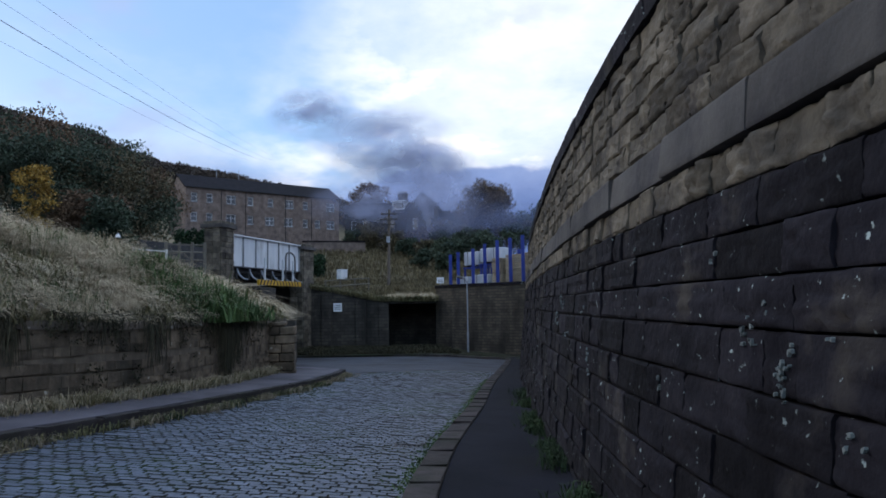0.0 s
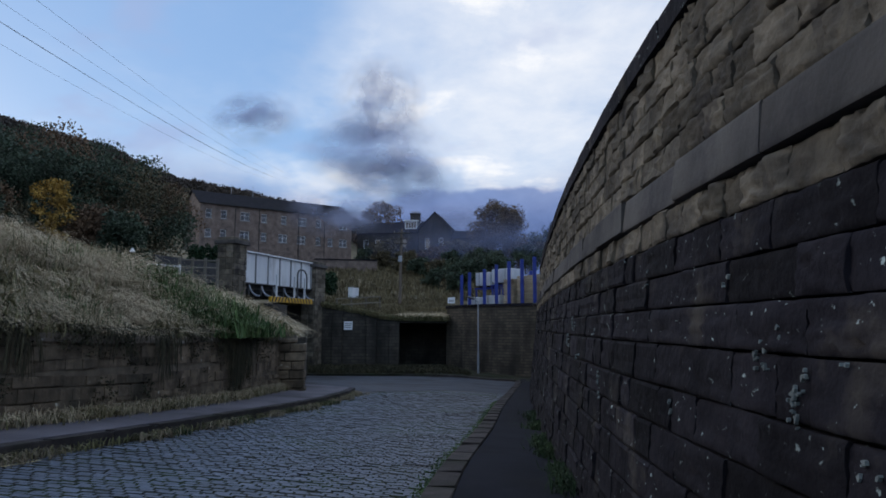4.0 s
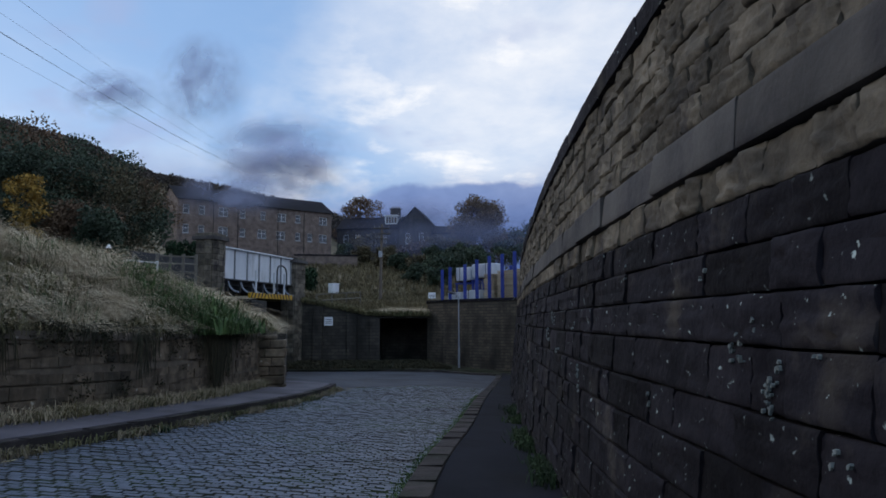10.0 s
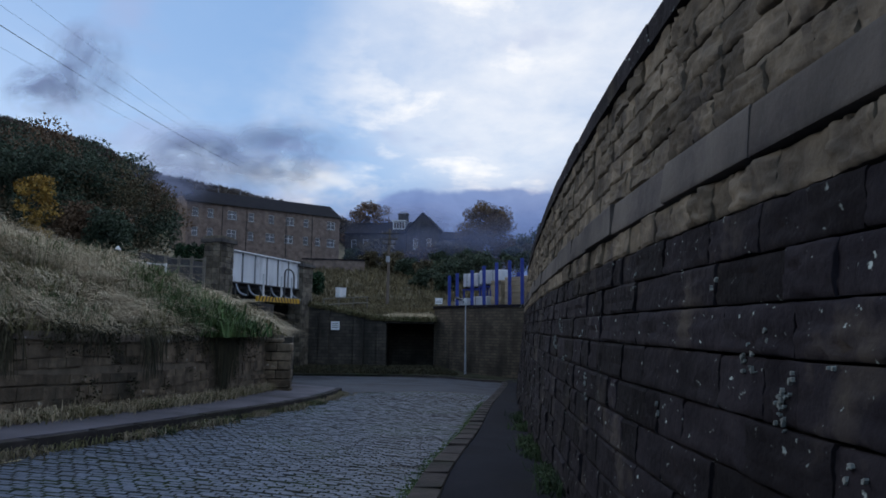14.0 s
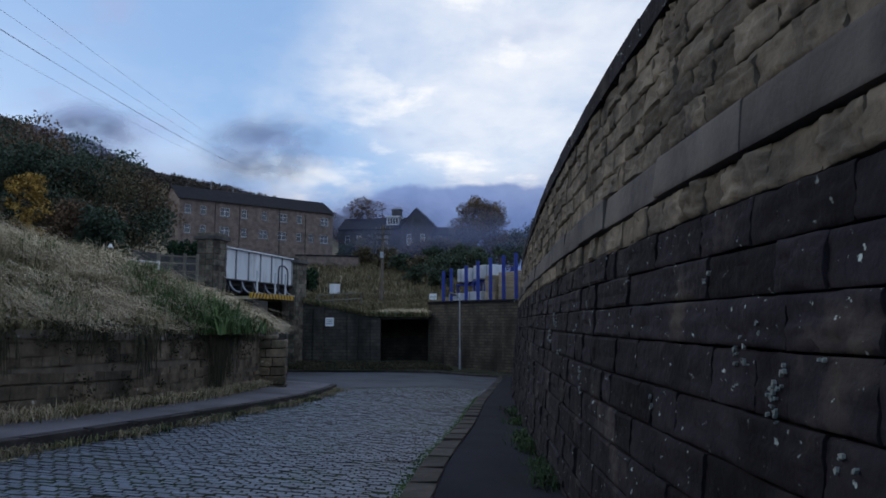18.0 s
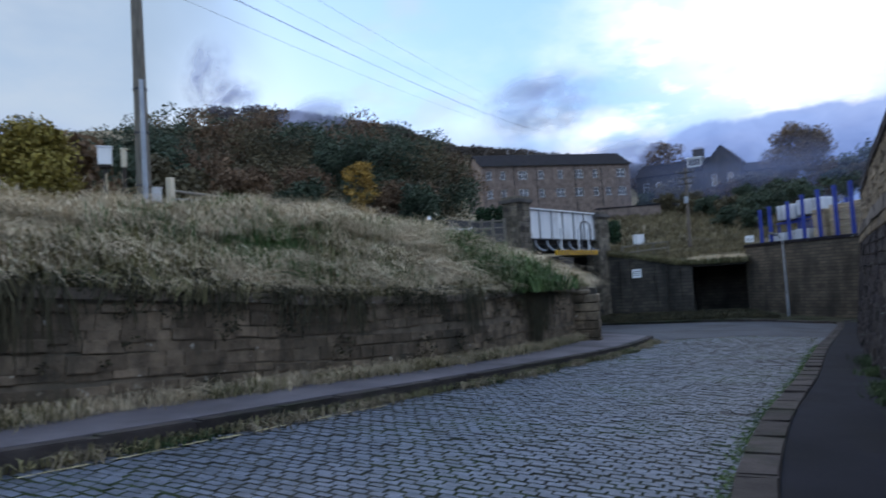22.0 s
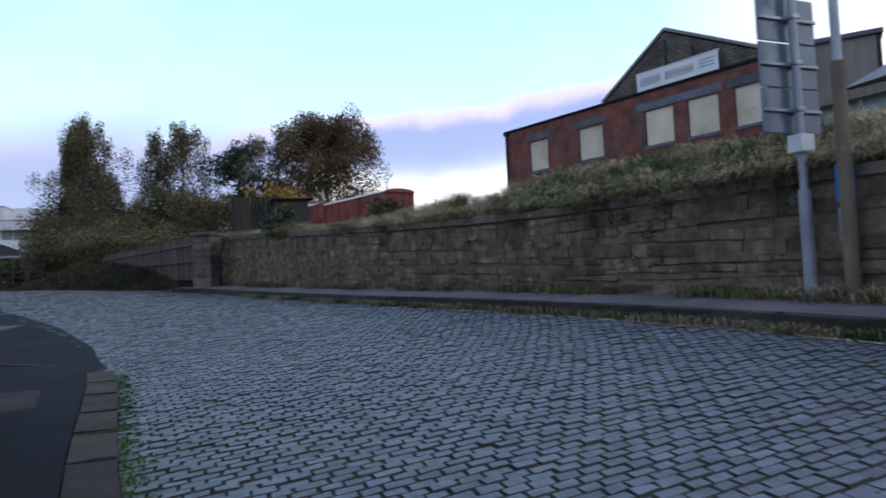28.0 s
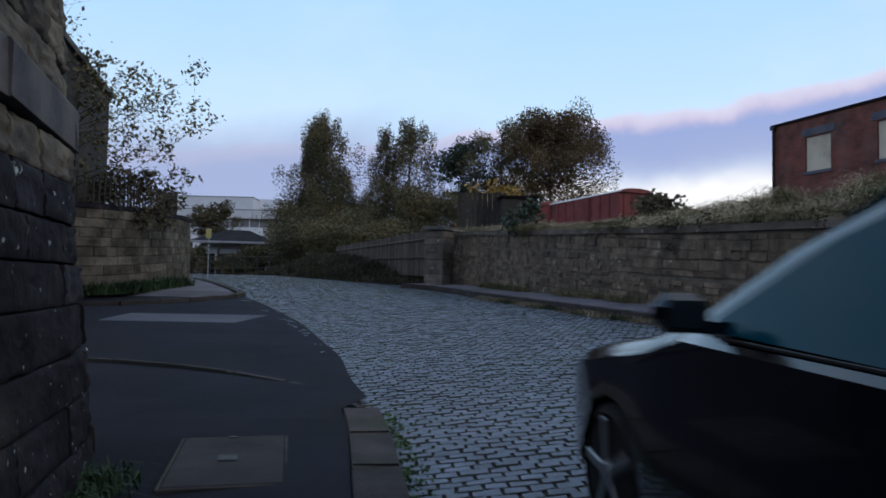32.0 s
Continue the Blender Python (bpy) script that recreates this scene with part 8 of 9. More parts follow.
def smoke_puff(size, flat, mat):
    """A bowed, lumpy veil of smoke, thin at its rim."""
    bm = bmesh.new()
    n, rings = 20, 6
    centre = bm.verts.new((0, -0.25, 0))
    prev = None
    for r in range(1, rings + 1):
        u = r / rings
        ring = []
        for k in range(n):
            a = 2 * math.pi * k / n
            x, z = u * math.cos(a), u * math.sin(a)
            ring.append(bm.verts.new((x, -0.25 * (1 - u * u) + 0.1 * noise.noise(Vector((x * 2, z * 2, size))), z)))
        for k in range(n):
            if prev is None:
                bm.faces.new([centre, ring[k], ring[(k + 1) % n]])
            else:
                bm.faces.new([prev[k], ring[k], ring[(k + 1) % n], prev[(k + 1) % n]])
        prev = ring
    ob = part("smoke_puff", bm, mat, None, "", True)
    ob.scale = (size, size, size * flat)
    return tagged(ob, "drifting puff of thin blue-grey smoke", "smoke", "smoke over the houses")


# seconds, metres across the view, depth, height: how each puff drifts
PUFFS = [
    (11.0, 0.6, [(0, -7, 88, 22), (3, -9, 88, 24), (8, -18, 88, 23), (13, -21, 88, 23), (20, -22.5, 88, 23.5), (22, -23.5, 88, 24), (32, -33, 88, 26)]),
    (10.0, 0.5, [(0, -2.5, 90, 19.5), (3, -6, 90, 21), (8, -14, 90, 20.5), (14, -32, 90, 24), (32, -95, 90, 30)]),
    (7.0, 1.1, [(0, -1, 86, 15), (3, -7, 86, 28), (8, -22, 86, 31), (14, -46, 86, 34), (32, -115, 86, 40)]),
    (13, 0.5, [(0, 3.0, 132, 19), (6, -1, 132, 20), (12, -5, 132, 20), (18, -12, 132, 21), (32, -50, 132, 30)]),
    (8.0, 0.5, [(0, -10, 86, 14), (6, -17, 86, 16), (12, -30, 86, 18), (20, -52, 86, 22), (32, -95, 86, 25)]),
    (7.0, 0.6, [(0, -17, 90, 27), (6, -32, 90, 30), (12, -48, 90, 32), (20, -70, 90, 34), (32, -110, 90, 36)]),
]
SMOKE_OBS = [(smoke_puff(size, flat, SMOKE), rows) for size, flat, rows in PUFFS]
# thin haze that hangs between the houses
for size, flat, rows in ((16.0, 0.42, [(0, 2, 96, 12), (10, -1, 96, 12.5), (20, -3, 96, 12.5), (32, -6, 96, 13)]), (14.0, 0.45, [(0, 12, 95, 12), (14, 9, 95, 12), (32, 5, 95, 13)])):
    SMOKE_OBS.append((smoke_puff(size, flat, HAZE), rows))


# ---- masonry and paving, piece by piece ----
def rock_units(count, seed, n, rim):
    """Hewn unit stones: x and z -0.5..0.5, y about 0 at the joint plane, up to 1 at the face.
    n: cells across the face; rim: how far out the arris stands (1: a flat face)."""
    rng = np.random.default_rng(seed)
    units = []
    for _ in range(count):
        off, tilt_x, tilt_z = Vector(rng.uniform(0, 50, 3).tolist()), rng.uniform(-0.35, 0.35), rng.uniform(-0.3, 0.3)
        v = []
        for j in range(n + 1):
            for i in range(n + 1):
                # narrow cells along the arrises
                x = {0: 0.0, 1: 0.045, n - 1: 0.955, n: 1.0}.get(i, i / n) - 0.5
                z = {0: 0.0, 1: 0.09, n - 1: 0.91, n: 1.0}.get(j, j / n) - 0.5
                edge = i in (0, n) or j in (0, n)
                lump = noise.noise(Vector((x * 2.6, z * 2.2, 0)) + off) * 0.55 + noise.noise(Vector((x * 6, z * 5, 9)) + off) * 0.42
                y = 0.75 + (lump + tilt_x * x + tilt_z * z) * (1.25 - rim)
                if j in (0, n):
                    y = y * 0.35 + rim * 0.6 - 0.1
                elif edge:
                    y = y * 0.8 + rim * 0.25 - 0.06
                wob = 0.022
                xx = x + noise.noise(Vector((x * 3, z * 4, 21)) + off) * wob * (1.0 if 0 < i < n else 0.55)
                zz = z + noise.noise(Vector((x * 4, z * 3, 33)) + off) * wob * (1.2 if 0 < j < n else 1.6)
                v.append((xx, y, zz))
        m = n + 1
        k = len(v)
        v += [(-0.5, -1.0, -0.5), (0.5, -1.0, -0.5), (-0.5, -1.0, 0.5), (0.5, -1.0, 0.5)]
        f = [(j * m + i, j * m + m + i, j * m + m + i + 1, j * m + i + 1) for j in range(n) for i in range(n)]
        f += [tuple(range(m)) + (k + 1, k), tuple(range(m * n + n, m * n - 1, -1)) + (k + 2, k + 3), tuple(range(m * n, -1, -m)) + (k, k + 2), tuple(range(n, m * m, m)) + (k + 3, k + 1)]
        units.append((np.array(v), f))
    return units


def hackled(units, seed, deep):
    """Spalls and hammer marks struck out of the faces of unit stones."""
    rng = np.random.default_rng(seed)
    out = []
    for v, f in units:
        v = v.copy()
        off = Vector(rng.uniform(0, 50, 3).tolist())
        for q in v[:-4]:
            at = Vector((q[0] * 3.2, q[2] * 2.4, 0)) + off
            chip = noise.voronoi(at)[0]
            q[1] += deep * (0.55 * (chip[1] - chip[0]) - 0.30 + 0.9 * noise.noise(at * 2.3))
            if chip[0] < 0.16:
                q[1] -= deep * 1.3
        out.append((v, f))
    return out


UNITS = hackled(rock_units(16, 3, 11, 0.45), 31, 0.42)
REST_UNITS = hackled(rock_units(10, 5, 5, 0.45), 32, 0.35)
DARK_UNITS = hackled(rock_units(16, 13, 9, 0.6), 33, 0.34)
DARK_REST = hackled(rock_units(10, 15, 5, 0.6), 34, 0.32)
LOW_UNITS = hackled(rock_units(14, 6, 6, 0.85), 35, 0.3)
LOW_REST = rock_units(8, 8, 3, 0.85)
FLAT_UNITS = rock_units(4, 4, 3, 0.9)


def unit_meshes(units, mat, name):
    out = []
    for v, f in units:
        me = bpy.data.meshes.new(name)
        me.from_pydata(v.tolist(), [], f)
        me.materials.append(mat)
        me.polygons.foreach_set("use_smooth", [len(q) == 4 and max(q) < len(v) - 4 for q in f])
        me.update()
        out.append(me)
    return out


def lay(path, rows, lengths, rng, low, batter, gap=0.014, depth=0.05, jitter=0.012, ragged=0.0):
    """Poses of stones along a path whose back lies to the right of travel.
    rows: (z of the bed at a path distance and place, height); low: ground height."""
    p = np.array(path, float)
    seg = np.hypot(*np.diff(p, axis=0).T)
    s = np.concatenate([[0], np.cumsum(seg)])
    out = []
    for k, (bed, h) in enumerate(rows):
        q = -rng.uniform(0, lengths[1])
        while q < s[-1]:
            ln = rng.uniform(*lengths)
            a, b = max(q, 0.0), min(q + ln, s[-1])
            q += ln
            if b - a < 0.12:
                continue
            xa, ya, xb, yb = (float(np.interp(v, s, p[:, c])) for v in (a, b) for c in (0, 1))
            d = Vector((xb - xa, yb - ya, 0))
            length = d.length
            d.normalize()
            zb0, zb1 = bed(xa, ya), bed(xb, yb)
            if ragged:
                # courses break and step every metre or so
                cell = int((a + b) / 2 / 1.3 + 0.37 * (k // 3))
                step = 0.06 * math.sin(cell * 12.9898 + (k // 3) * 78.233)
                zb0, zb1 = zb0 + step, zb1 + step
            mid = ((xa + xb) / 2, (ya + yb) / 2)
            zc = (zb0 + zb1) / 2 + h / 2
            if zc + h / 2 < low(*mid) + 0.04:
                continue
            d = Vector((d.x * length, d.y * length, zb1 - zb0)).normalized()
            left = Vector((-d.y, d.x, 0)).normalized()
            up = d.cross(left)
            off = batter * zc
            c = Vector((mid[0], mid[1], zc)) - left * off
            tilt = math.atan(batter)
            y = (left * math.cos(tilt) + up * math.sin(tilt))
            z = d.cross(y)
            dep = depth * rng.uniform(0.6, 1.25)
            short = length - gap * 0.45
            m = Matrix(((d.x * short, y.x * dep, z.x * (h - gap), c.x), (d.y * short, y.y * dep, z.y * (h - gap), c.y), (d.z * short, y.z * dep, z.z * (h - gap), c.z), (0, 0, 0, 1)))
            m.translation = c + y * rng.uniform(-jitter, jitter)
            if ragged:
                m = m @ Matrix.Translation((0, 0, rng.uniform(-0.06, 0.06) * ragged)) @ pose(0, rng.uniform(-1.6, 1.6) * ragged, 0) @ Matrix.Diagonal((1, 1, rng.choice([1.06, 1.04, 1.02, 1.0, 0.94]), 1))
            out.append((m, k, mid))
    return out


def place(stones, near, parent, name, meshes_for, joined_mat, units, seed, far_units=None):
    """Stones within the near stretch become parts, the rest one joined part."""
    rng = np.random.default_rng(seed)
    rest = {}
    for m, k, mid in stones:
        u = int(rng.integers(len(far_units or units)))
        if near(mid, k):
            u = int(rng.integers(len(units)))
            ob = new(name, meshes_for(k)[u])
            ob.parent = parent
            ob.matrix_basis = m
        else:
            rest.setdefault(joined_mat(k), []).append((m, u))
    for mat, items in rest.items():
        vs, fs, o = [], [], 0
        for m, u in items:
            v, f = (far_units or units)[u]
            a = np.array(m)
            vs.append(v @ a[:3, :3].T + a[:3, 3])
            fs += [tuple(i + o for i in q) for q in f]
            o += len(v)
        ob = mesh_object(name + "_rest", np.concatenate(vs).tolist(), fs, mat, parent)
        ob["kind"] = "stuff"


def core_wall(name, path, z0, z1, thick, batter, mat, label, inset=0.03):
    """The body of a wall behind its stones; its back lies to the right of travel."""
    vs, fs = [], []
    n = len(path)
    for i, (x, y) in enumerate(path):
        a, b = path[max(i - 1, 0)], path[min(i + 1, n - 1)]
        d = Vector((b[0] - a[0], b[1] - a[1], 0)).normalized()
        r = Vector((d.y, -d.x, 0))
        lo, hi = z0(x, y), z1(x, y)
        for z, extra in ((lo, 0), (hi, 0), (hi, thick), (lo, thick)):
            off = batter * z + inset + extra
            vs.append((x + r.x * off, y + r.y * off, z))
    for i in range(n - 1):
        for k in range(4):
            a, b = 4 * i + k, 4 * i + (k + 1) % 4
            fs.append((a, a + 4, b + 4, b))
    fs += [(0, 1, 2, 3), tuple(4 * (n - 1) + k for k in (3, 2, 1, 0))]
    return tagged(mesh_object(name, vs, fs, mat), label, "wall", kind="structure")


def low_ground(x, y):
    return float(ground_z(x, y))


# the tall wall
TALL = ([(25, -11.0), (9, -10.9), (6.5, -10.8), (5.0, -10.65), (3.93, -10.35), (3.38, -9.95), (3.06, -9.5), (2.84, -9.0), (float(near_wall(-8.5)), -8.5)] + [(float(near_wall(y)), float(y)) for y in np.arange(-8.0, 44.6, 0.5)])
BATTER = 0.105
tall = core_wall("wall_tall", TALL, lambda x, y: low_ground(x, y) - 0.3, lambda x, y: 3.74, 0.6, BATTER, M["mortar"], "tall curved retaining wall of dark rock-faced stone")
rows = [(lambda x, y, z=2.62 + 0.224 * k: z, 0.224) for k in range(5)]
z = 2.33
for h in (0.23, 0.245, 0.235, 0.24, 0.28, 0.26, 0.265, 0.27, 0.27, 0.27, 0.28, 0.28, 0.28, 0.28, 0.3, 0.3):
    z -= h
    rows.append((lambda x, y, z=z: z, h))
R = np.random.default_rng(6)
warm, dark = unit_meshes(UNITS, M["stone_warm"], "stone"), unit_meshes(DARK_UNITS, M["stone_dark"], "stone")
stones = lay(TALL, rows[:6], (0.2, 0.62), R, low_ground, BATTER, 0.009, 0.055, 0.012)
place(stones, lambda mid, k: -9.4 < mid[1] < 5.0 and mid[0] < 4, tall, "stone", lambda k: warm, lambda k: M["stone_warm_i"], UNITS, 7, REST_UNITS)
stones = lay(TALL, rows[6:], (0.26, 0.85), R, low_ground, BATTER, 0.012, 0.046, 0.011)
place(stones, lambda mid, k: -9.4 < mid[1] < 5.0 and mid[0] < 4, tall, "stone", lambda k: dark, lambda k: M["stone_dark_i"], DARK_UNITS, 17, DARK_REST)


def paint_flakes():
    """Remains of white paint on the sooty courses: scraps in clusters, (y, z, half length, half height, scraps)."""
    spots = [(3.26, 1.345, 0.13, 0.04, 14), (2.84, 1.29, 0.02, 0.05, 7), (2.905, 1.235, 0.035, 0.05, 9), (2.925, 1.18, 0.03, 0.05, 10), (2.895, 1.125, 0.05, 0.035, 9), (6.98, 1.0, 0.1, 0.06, 9), (6.86, 0.86, 0.1, 0.06, 7), (9.32, 1.54, 0.22, 0.1, 12), (9.75, 1.31, 0.22, 0.09, 12), (4.47, 0.98, 0.04, 0.07, 5), (3.15, 1.41, 0.1, 0.025, 7), (3.08, 1.47, 0.03, 0.03, 3), (3.68, 1.77, 0.05, 0.06, 6), (2.43, 1.03, 0.03, 0.05, 4), (2.33, 1.02, 0.02, 0.02, 2), (2.57, 1.36, 0.02, 0.05, 2), (7.44, 1.44, 0.1, 0.04, 4), (5.3, 1.87, 0.08, 0.06, 5), (4.4, 1.53, 0.1, 0.04, 4), (8.6, 1.1, 0.2, 0.1, 6), (-7.2, 0.9, 0.1, 0.1, 5), (-6.1, 1.2, 0.1, 0.06, 3)]
    rng = np.random.default_rng(63)
    for y0, z0, a, b, n in spots:
        bm = bmesh.new()
        for k in range(int(n * 0.7) + 1):
            y, z = y0 + rng.uniform(-a, a), z0 + rng.uniform(-b, b)
            r = 0.0048 * rng.uniform(0.4, 1.7) * (1 + 0.12 * max(y0, 0))
            m = int(rng.integers(4, 7))
            wide, turn = rng.uniform(0.5, 1.1), rng.uniform(0, 3)
            ring = []
            for i in range(m):
                t = 2 * math.pi * i / m + turn
                u, w = y + r * wide * rng.uniform(0.6, 1.5) * math.cos(t), z + r * rng.uniform(0.7, 2.0) * math.sin(t)
                ring.append((u, w))
            outer = [bm.verts.new((float(near_wall(u)) + BATTER * w - 0.046, u, w)) for u, w in ring]
            inner = [bm.verts.new((float(near_wall(u)) + BATTER * w - 0.030, u, w)) for u, w in ring]
            bm.faces.new(outer)
            for i in range(m):
                bm.faces.new([outer[i], inner[i], inner[(i + 1) % m], outer[(i + 1) % m]])
        bmesh.ops.recalc_face_normals(bm, faces=bm.faces)
        part("paint_flake", bm, M["flake"], tall, "flaking scraps of old white paint")


paint_flakes()
band = unit_meshes(FLAT_UNITS, M["stone_band"], "string_stone")
place(lay(TALL, [(lambda x, y: 2.335, 0.278)], (1.1, 1.6), R, low_ground, BATTER, 0.006, 0.10, 0.004), lambda mid, k: True, tall, "string_stone", lambda k: band, lambda k: M["stone_band"], FLAT_UNITS, 8)


def coping(path, bed, h, thick, over, parent, meshes, step, name, batter, rng):
    """Coping stones across the top of a wall."""
    p = np.array(path, float)
    s = np.concatenate([[0], np.cumsum(np.hypot(*np.diff(p, axis=0).T))])
    q = 0.0
    while q < s[-1] - 0.1:
        ln = min(step * rng.uniform(0.85, 1.15), s[-1] - q)
        xa, ya, xb, yb = (float(np.interp(v, s, p[:, c])) for v in (q, q + ln) for c in (0, 1))
        q += ln
        za, zb = bed(xa, ya), bed(xb, yb)
        d = Vector((xb - xa, yb - ya, zb - za))
        length = d.length
        d.normalize()
        left = Vector((-d.y, d.x, 0)).normalized()
        up = d.cross(left)
        c = Vector(((xa + xb) / 2, (ya + yb) / 2, (za + zb) / 2 + h / 2)) - left * (batter * za + thick * 0.5 - over)
        me = meshes[int(rng.integers(len(meshes)))]
        ob = new(name, me)
        ob.parent = parent
        jig = rng.uniform(-0.008, 0.008)
        ob.matrix_basis = Matrix(((d.x * (length - 0.008), left.x * thick / 2, up.x * h, c.x), (d.y * (length - 0.008), left.y * thick / 2, up.y * h, c.y), (d.z * (length - 0.008), 0, up.z * h, c.z + jig), (0, 0, 0, 1)))


def block_units(count, seed, mat, name):
    """Worn unit blocks, -0.5..0.5 along, -1..1 across, -0.5..0.5 high, top edges rounded."""
    out = []
    rng = np.random.default_rng(seed)
    for _ in range(count):
        bm = bmesh.new()
        vs = box(bm, (1, 2, 1), Matrix.Identity(4))
        es = [e for e in bm.edges if e.verts[0].co.z > 0.4 and e.verts[1].co.z > 0.4]
        bmesh.ops.bevel(bm, geom=es, offset=0.06, segments=2, affect="EDGES")
        for v in bm.verts:
            v.co += Vector((rng.uniform(-0.006, 0.006), rng.uniform(-0.02, 0.02), rng.uniform(-0.03, 0.03)))
        me = bpy.data.meshes.new(name)
        bm.to_mesh(me)
        bm.free()
        me.materials.append(mat)
        out.append(me)
    return out


COPE_DARK = block_units(4, 12, M["stone_dark"], "coping_stone")
COPE_WARM = block_units(4, 13, M["stone_cope"], "coping_stone")
KERBS = block_units(5, 14, M["kerb"], "kerb_stone")
coping(TALL, lambda x, y: 3.745, 0.2, 0.72, 0.08, tall, COPE_DARK, 1.2, "coping_stone", BATTER, R)

# iron railing on the tall wall's rounded end
rail_t = empty("iron_railing", Matrix.Identity(4), "dark iron railing on the rounded end of the wall", "railing")
RAIL = [(x + 0.38 if y > -9 else x + 0.3, y + (0.36 if y < -9.3 else 0.1)) for x, y in TALL if x < 10 and y < -2]
for zz in (4.05, 4.3, 4.55, 4.8):
    bm = bmesh.new()
    for a, b in zip(RAIL, RAIL[1:]):
        cyl(bm, 0.018, 0.018, (a[0], a[1], zz), (b[0], b[1], zz), 5)
    part("rail", bm, M["black_paint"], rail_t)
for k, (x, y) in enumerate(RAIL):
    boxes("post", [(x - 0.02, y - 0.02, 3.92, x + 0.02, y + 0.02, 4.85)], M["black_paint"], rail_t)

def along(path, gap):
    """Points at even gaps along a line."""
    p = np.array(path, float)
    d = np.concatenate([[0], np.cumsum(np.hypot(*np.diff(p, axis=0).T))])
    return [(float(np.interp(q, d, p[:, 0])), float(np.interp(q, d, p[:, 1]))) for q in np.arange(gap / 2, d[-1], gap)]


for k, (x, y) in enumerate(along(RAIL, 0.12)):
    bm = bmesh.new()
    cyl(bm, 0.009, 0.009, (x, y, 4.06), (x + 0.03 * math.sin(k), y + 0.03 * math.cos(k), 4.43), 4)
    cyl(bm, 0.009, 0.009, (x + 0.03 * math.sin(k), y + 0.03 * math.cos(k), 4.43), (x, y, 4.79), 4)
    part("bar", bm, M["black_paint"], rail_t)

# the low wall
LOW = [(float(far_wall(y)), float(y)) for y in np.arange(36.5, -33.1, -0.5)]
lowwall = core_wall("wall_low", LOW, lambda x, y: low_ground(x, y) - 0.3, lambda x, y: float(cope_z(y)), 0.5, 0.02, M["mortar_low"], "low retaining wall of weathered coursed stone", 0.006)
rows, z = [], 0.0
RH = np.random.default_rng(15)
for k in range(22):
    h = 0.1 if k == 0 else float(RH.choice([0.08, 0.11, 0.13, 0.15, 0.2]))
    z += h
    rows.append((lambda x, y, z=z, k=k: float(cope_z(y)) - z + (0.02 * math.sin(0.9 * y + 1.7 * k) if k > 1 else 0), h))
stones = lay(LOW, rows, (0.14, 0.52), R, low_ground, 0.02, 0.012, 0.022, 0.006, 0.45)
farm = unit_meshes(LOW_UNITS, M["stone_far"], "stone")
place(stones, lambda mid, k: -5 < mid[1] < 1.2, lowwall, "stone", lambda k: farm, lambda k: M["stone_far_i"], LOW_UNITS, 16, LOW_REST)
coping(LOW, lambda x, y: float(cope_z(y)) + 0.003, 0.13, 0.48, 0.055, lowwall, COPE_WARM, 0.95, "coping_stone", 0.02, R)


def wall_pier():
    x, y = -4.82, 20.45
    zg = low_ground(x, y)
    t = empty("wall_pier", pose(x, y, zg, 0, 0, 9), "square stone pier of quoined blocks ending the low wall", "pier")
    boxes("core", [(-0.38, -0.38, -0.2, 0.38, 0.38, 1.5)], M["mortar"], t)
    random.seed(9)
    for k in range(6):
        zc = 0.0 + k * 0.255
        cut = random.uniform(-0.2, 0.2)
        for x0, x1 in ((-0.45, cut - 0.01), (cut + 0.01, 0.45)):
            bm = bmesh.new()
            d = random.uniform(0.10, 0.13)
            box(bm, (x1 - x0, d, 0.235), Matrix.Translation(((x0 + x1) / 2, -0.37 - d / 2, zc + 0.12)), 0.02)
            part("stone", bm, M["stone_far"], t)
        bm = bmesh.new()
        d = random.uniform(0.07, 0.1)
        box(bm, (d, 0.74, 0.235), Matrix.Translation((0.38 + d / 2, 0.0, zc + 0.12)), 0.02)
        part("stone", bm, M["stone_far"], t)
    bm = bmesh.new()
    box(bm, (0.8, 0.9, 0.12), Matrix.Translation((-0.2, -0.05, 1.59)), 0.03)
    part("cap", bm, M["stone_far"], t)


wall_pier()
core_wall("wall_return", [(-8.0, 37.5), (-13.5, 37.6), (-60, 37.8)], lambda x, y: -2.2, lambda x, y: 0.9, 0.4, 0.0, M["rubble_soot"], "dark stone return wall below the bridge", 0)


# the far walls round the lower road, too far off for single stones
def plain_wall(name, x0, y0, x1, y1, z0, z1, thick, label, cap=True, face="rubble_soot"):
    """The face runs from the first point to the second, the body behind it to the left."""
    L = math.hypot(x1 - x0, y1 - y0)
    t = boxes(name, [(0, 0, 0, L, thick, z1 - z0)], M[face], None)
    t.matrix_basis = frame_of(x0, y0, x1, y1, z0)
    tagged(t, label, "wall", kind="structure")
    if cap:
        k, n = 0, max(1, round(L / 1.0))
        for k in range(n):
            boxes("coping_stone", [(L * k / n + 0.005, -0.08, z1 - z0 + 0.003, L * (k + 1) / n - 0.005, thick + 0.05, z1 - z0 + 0.18)], M["stone_dark"], t)
    return t


plain_wall("wall_slope", -17.5, 86, -9.8, 87.5, 7.0, 9.7, 0.4, "grey stone wall crossing the slope below the houses", True, "rubble_far")
def back_top(x):
    return float(np.interp(x, [-45, -10, -7.1, -5.0, -4.2, -0.3], [3.3, 3.2, 2.5, 1.98, 1.88, 1.8]))


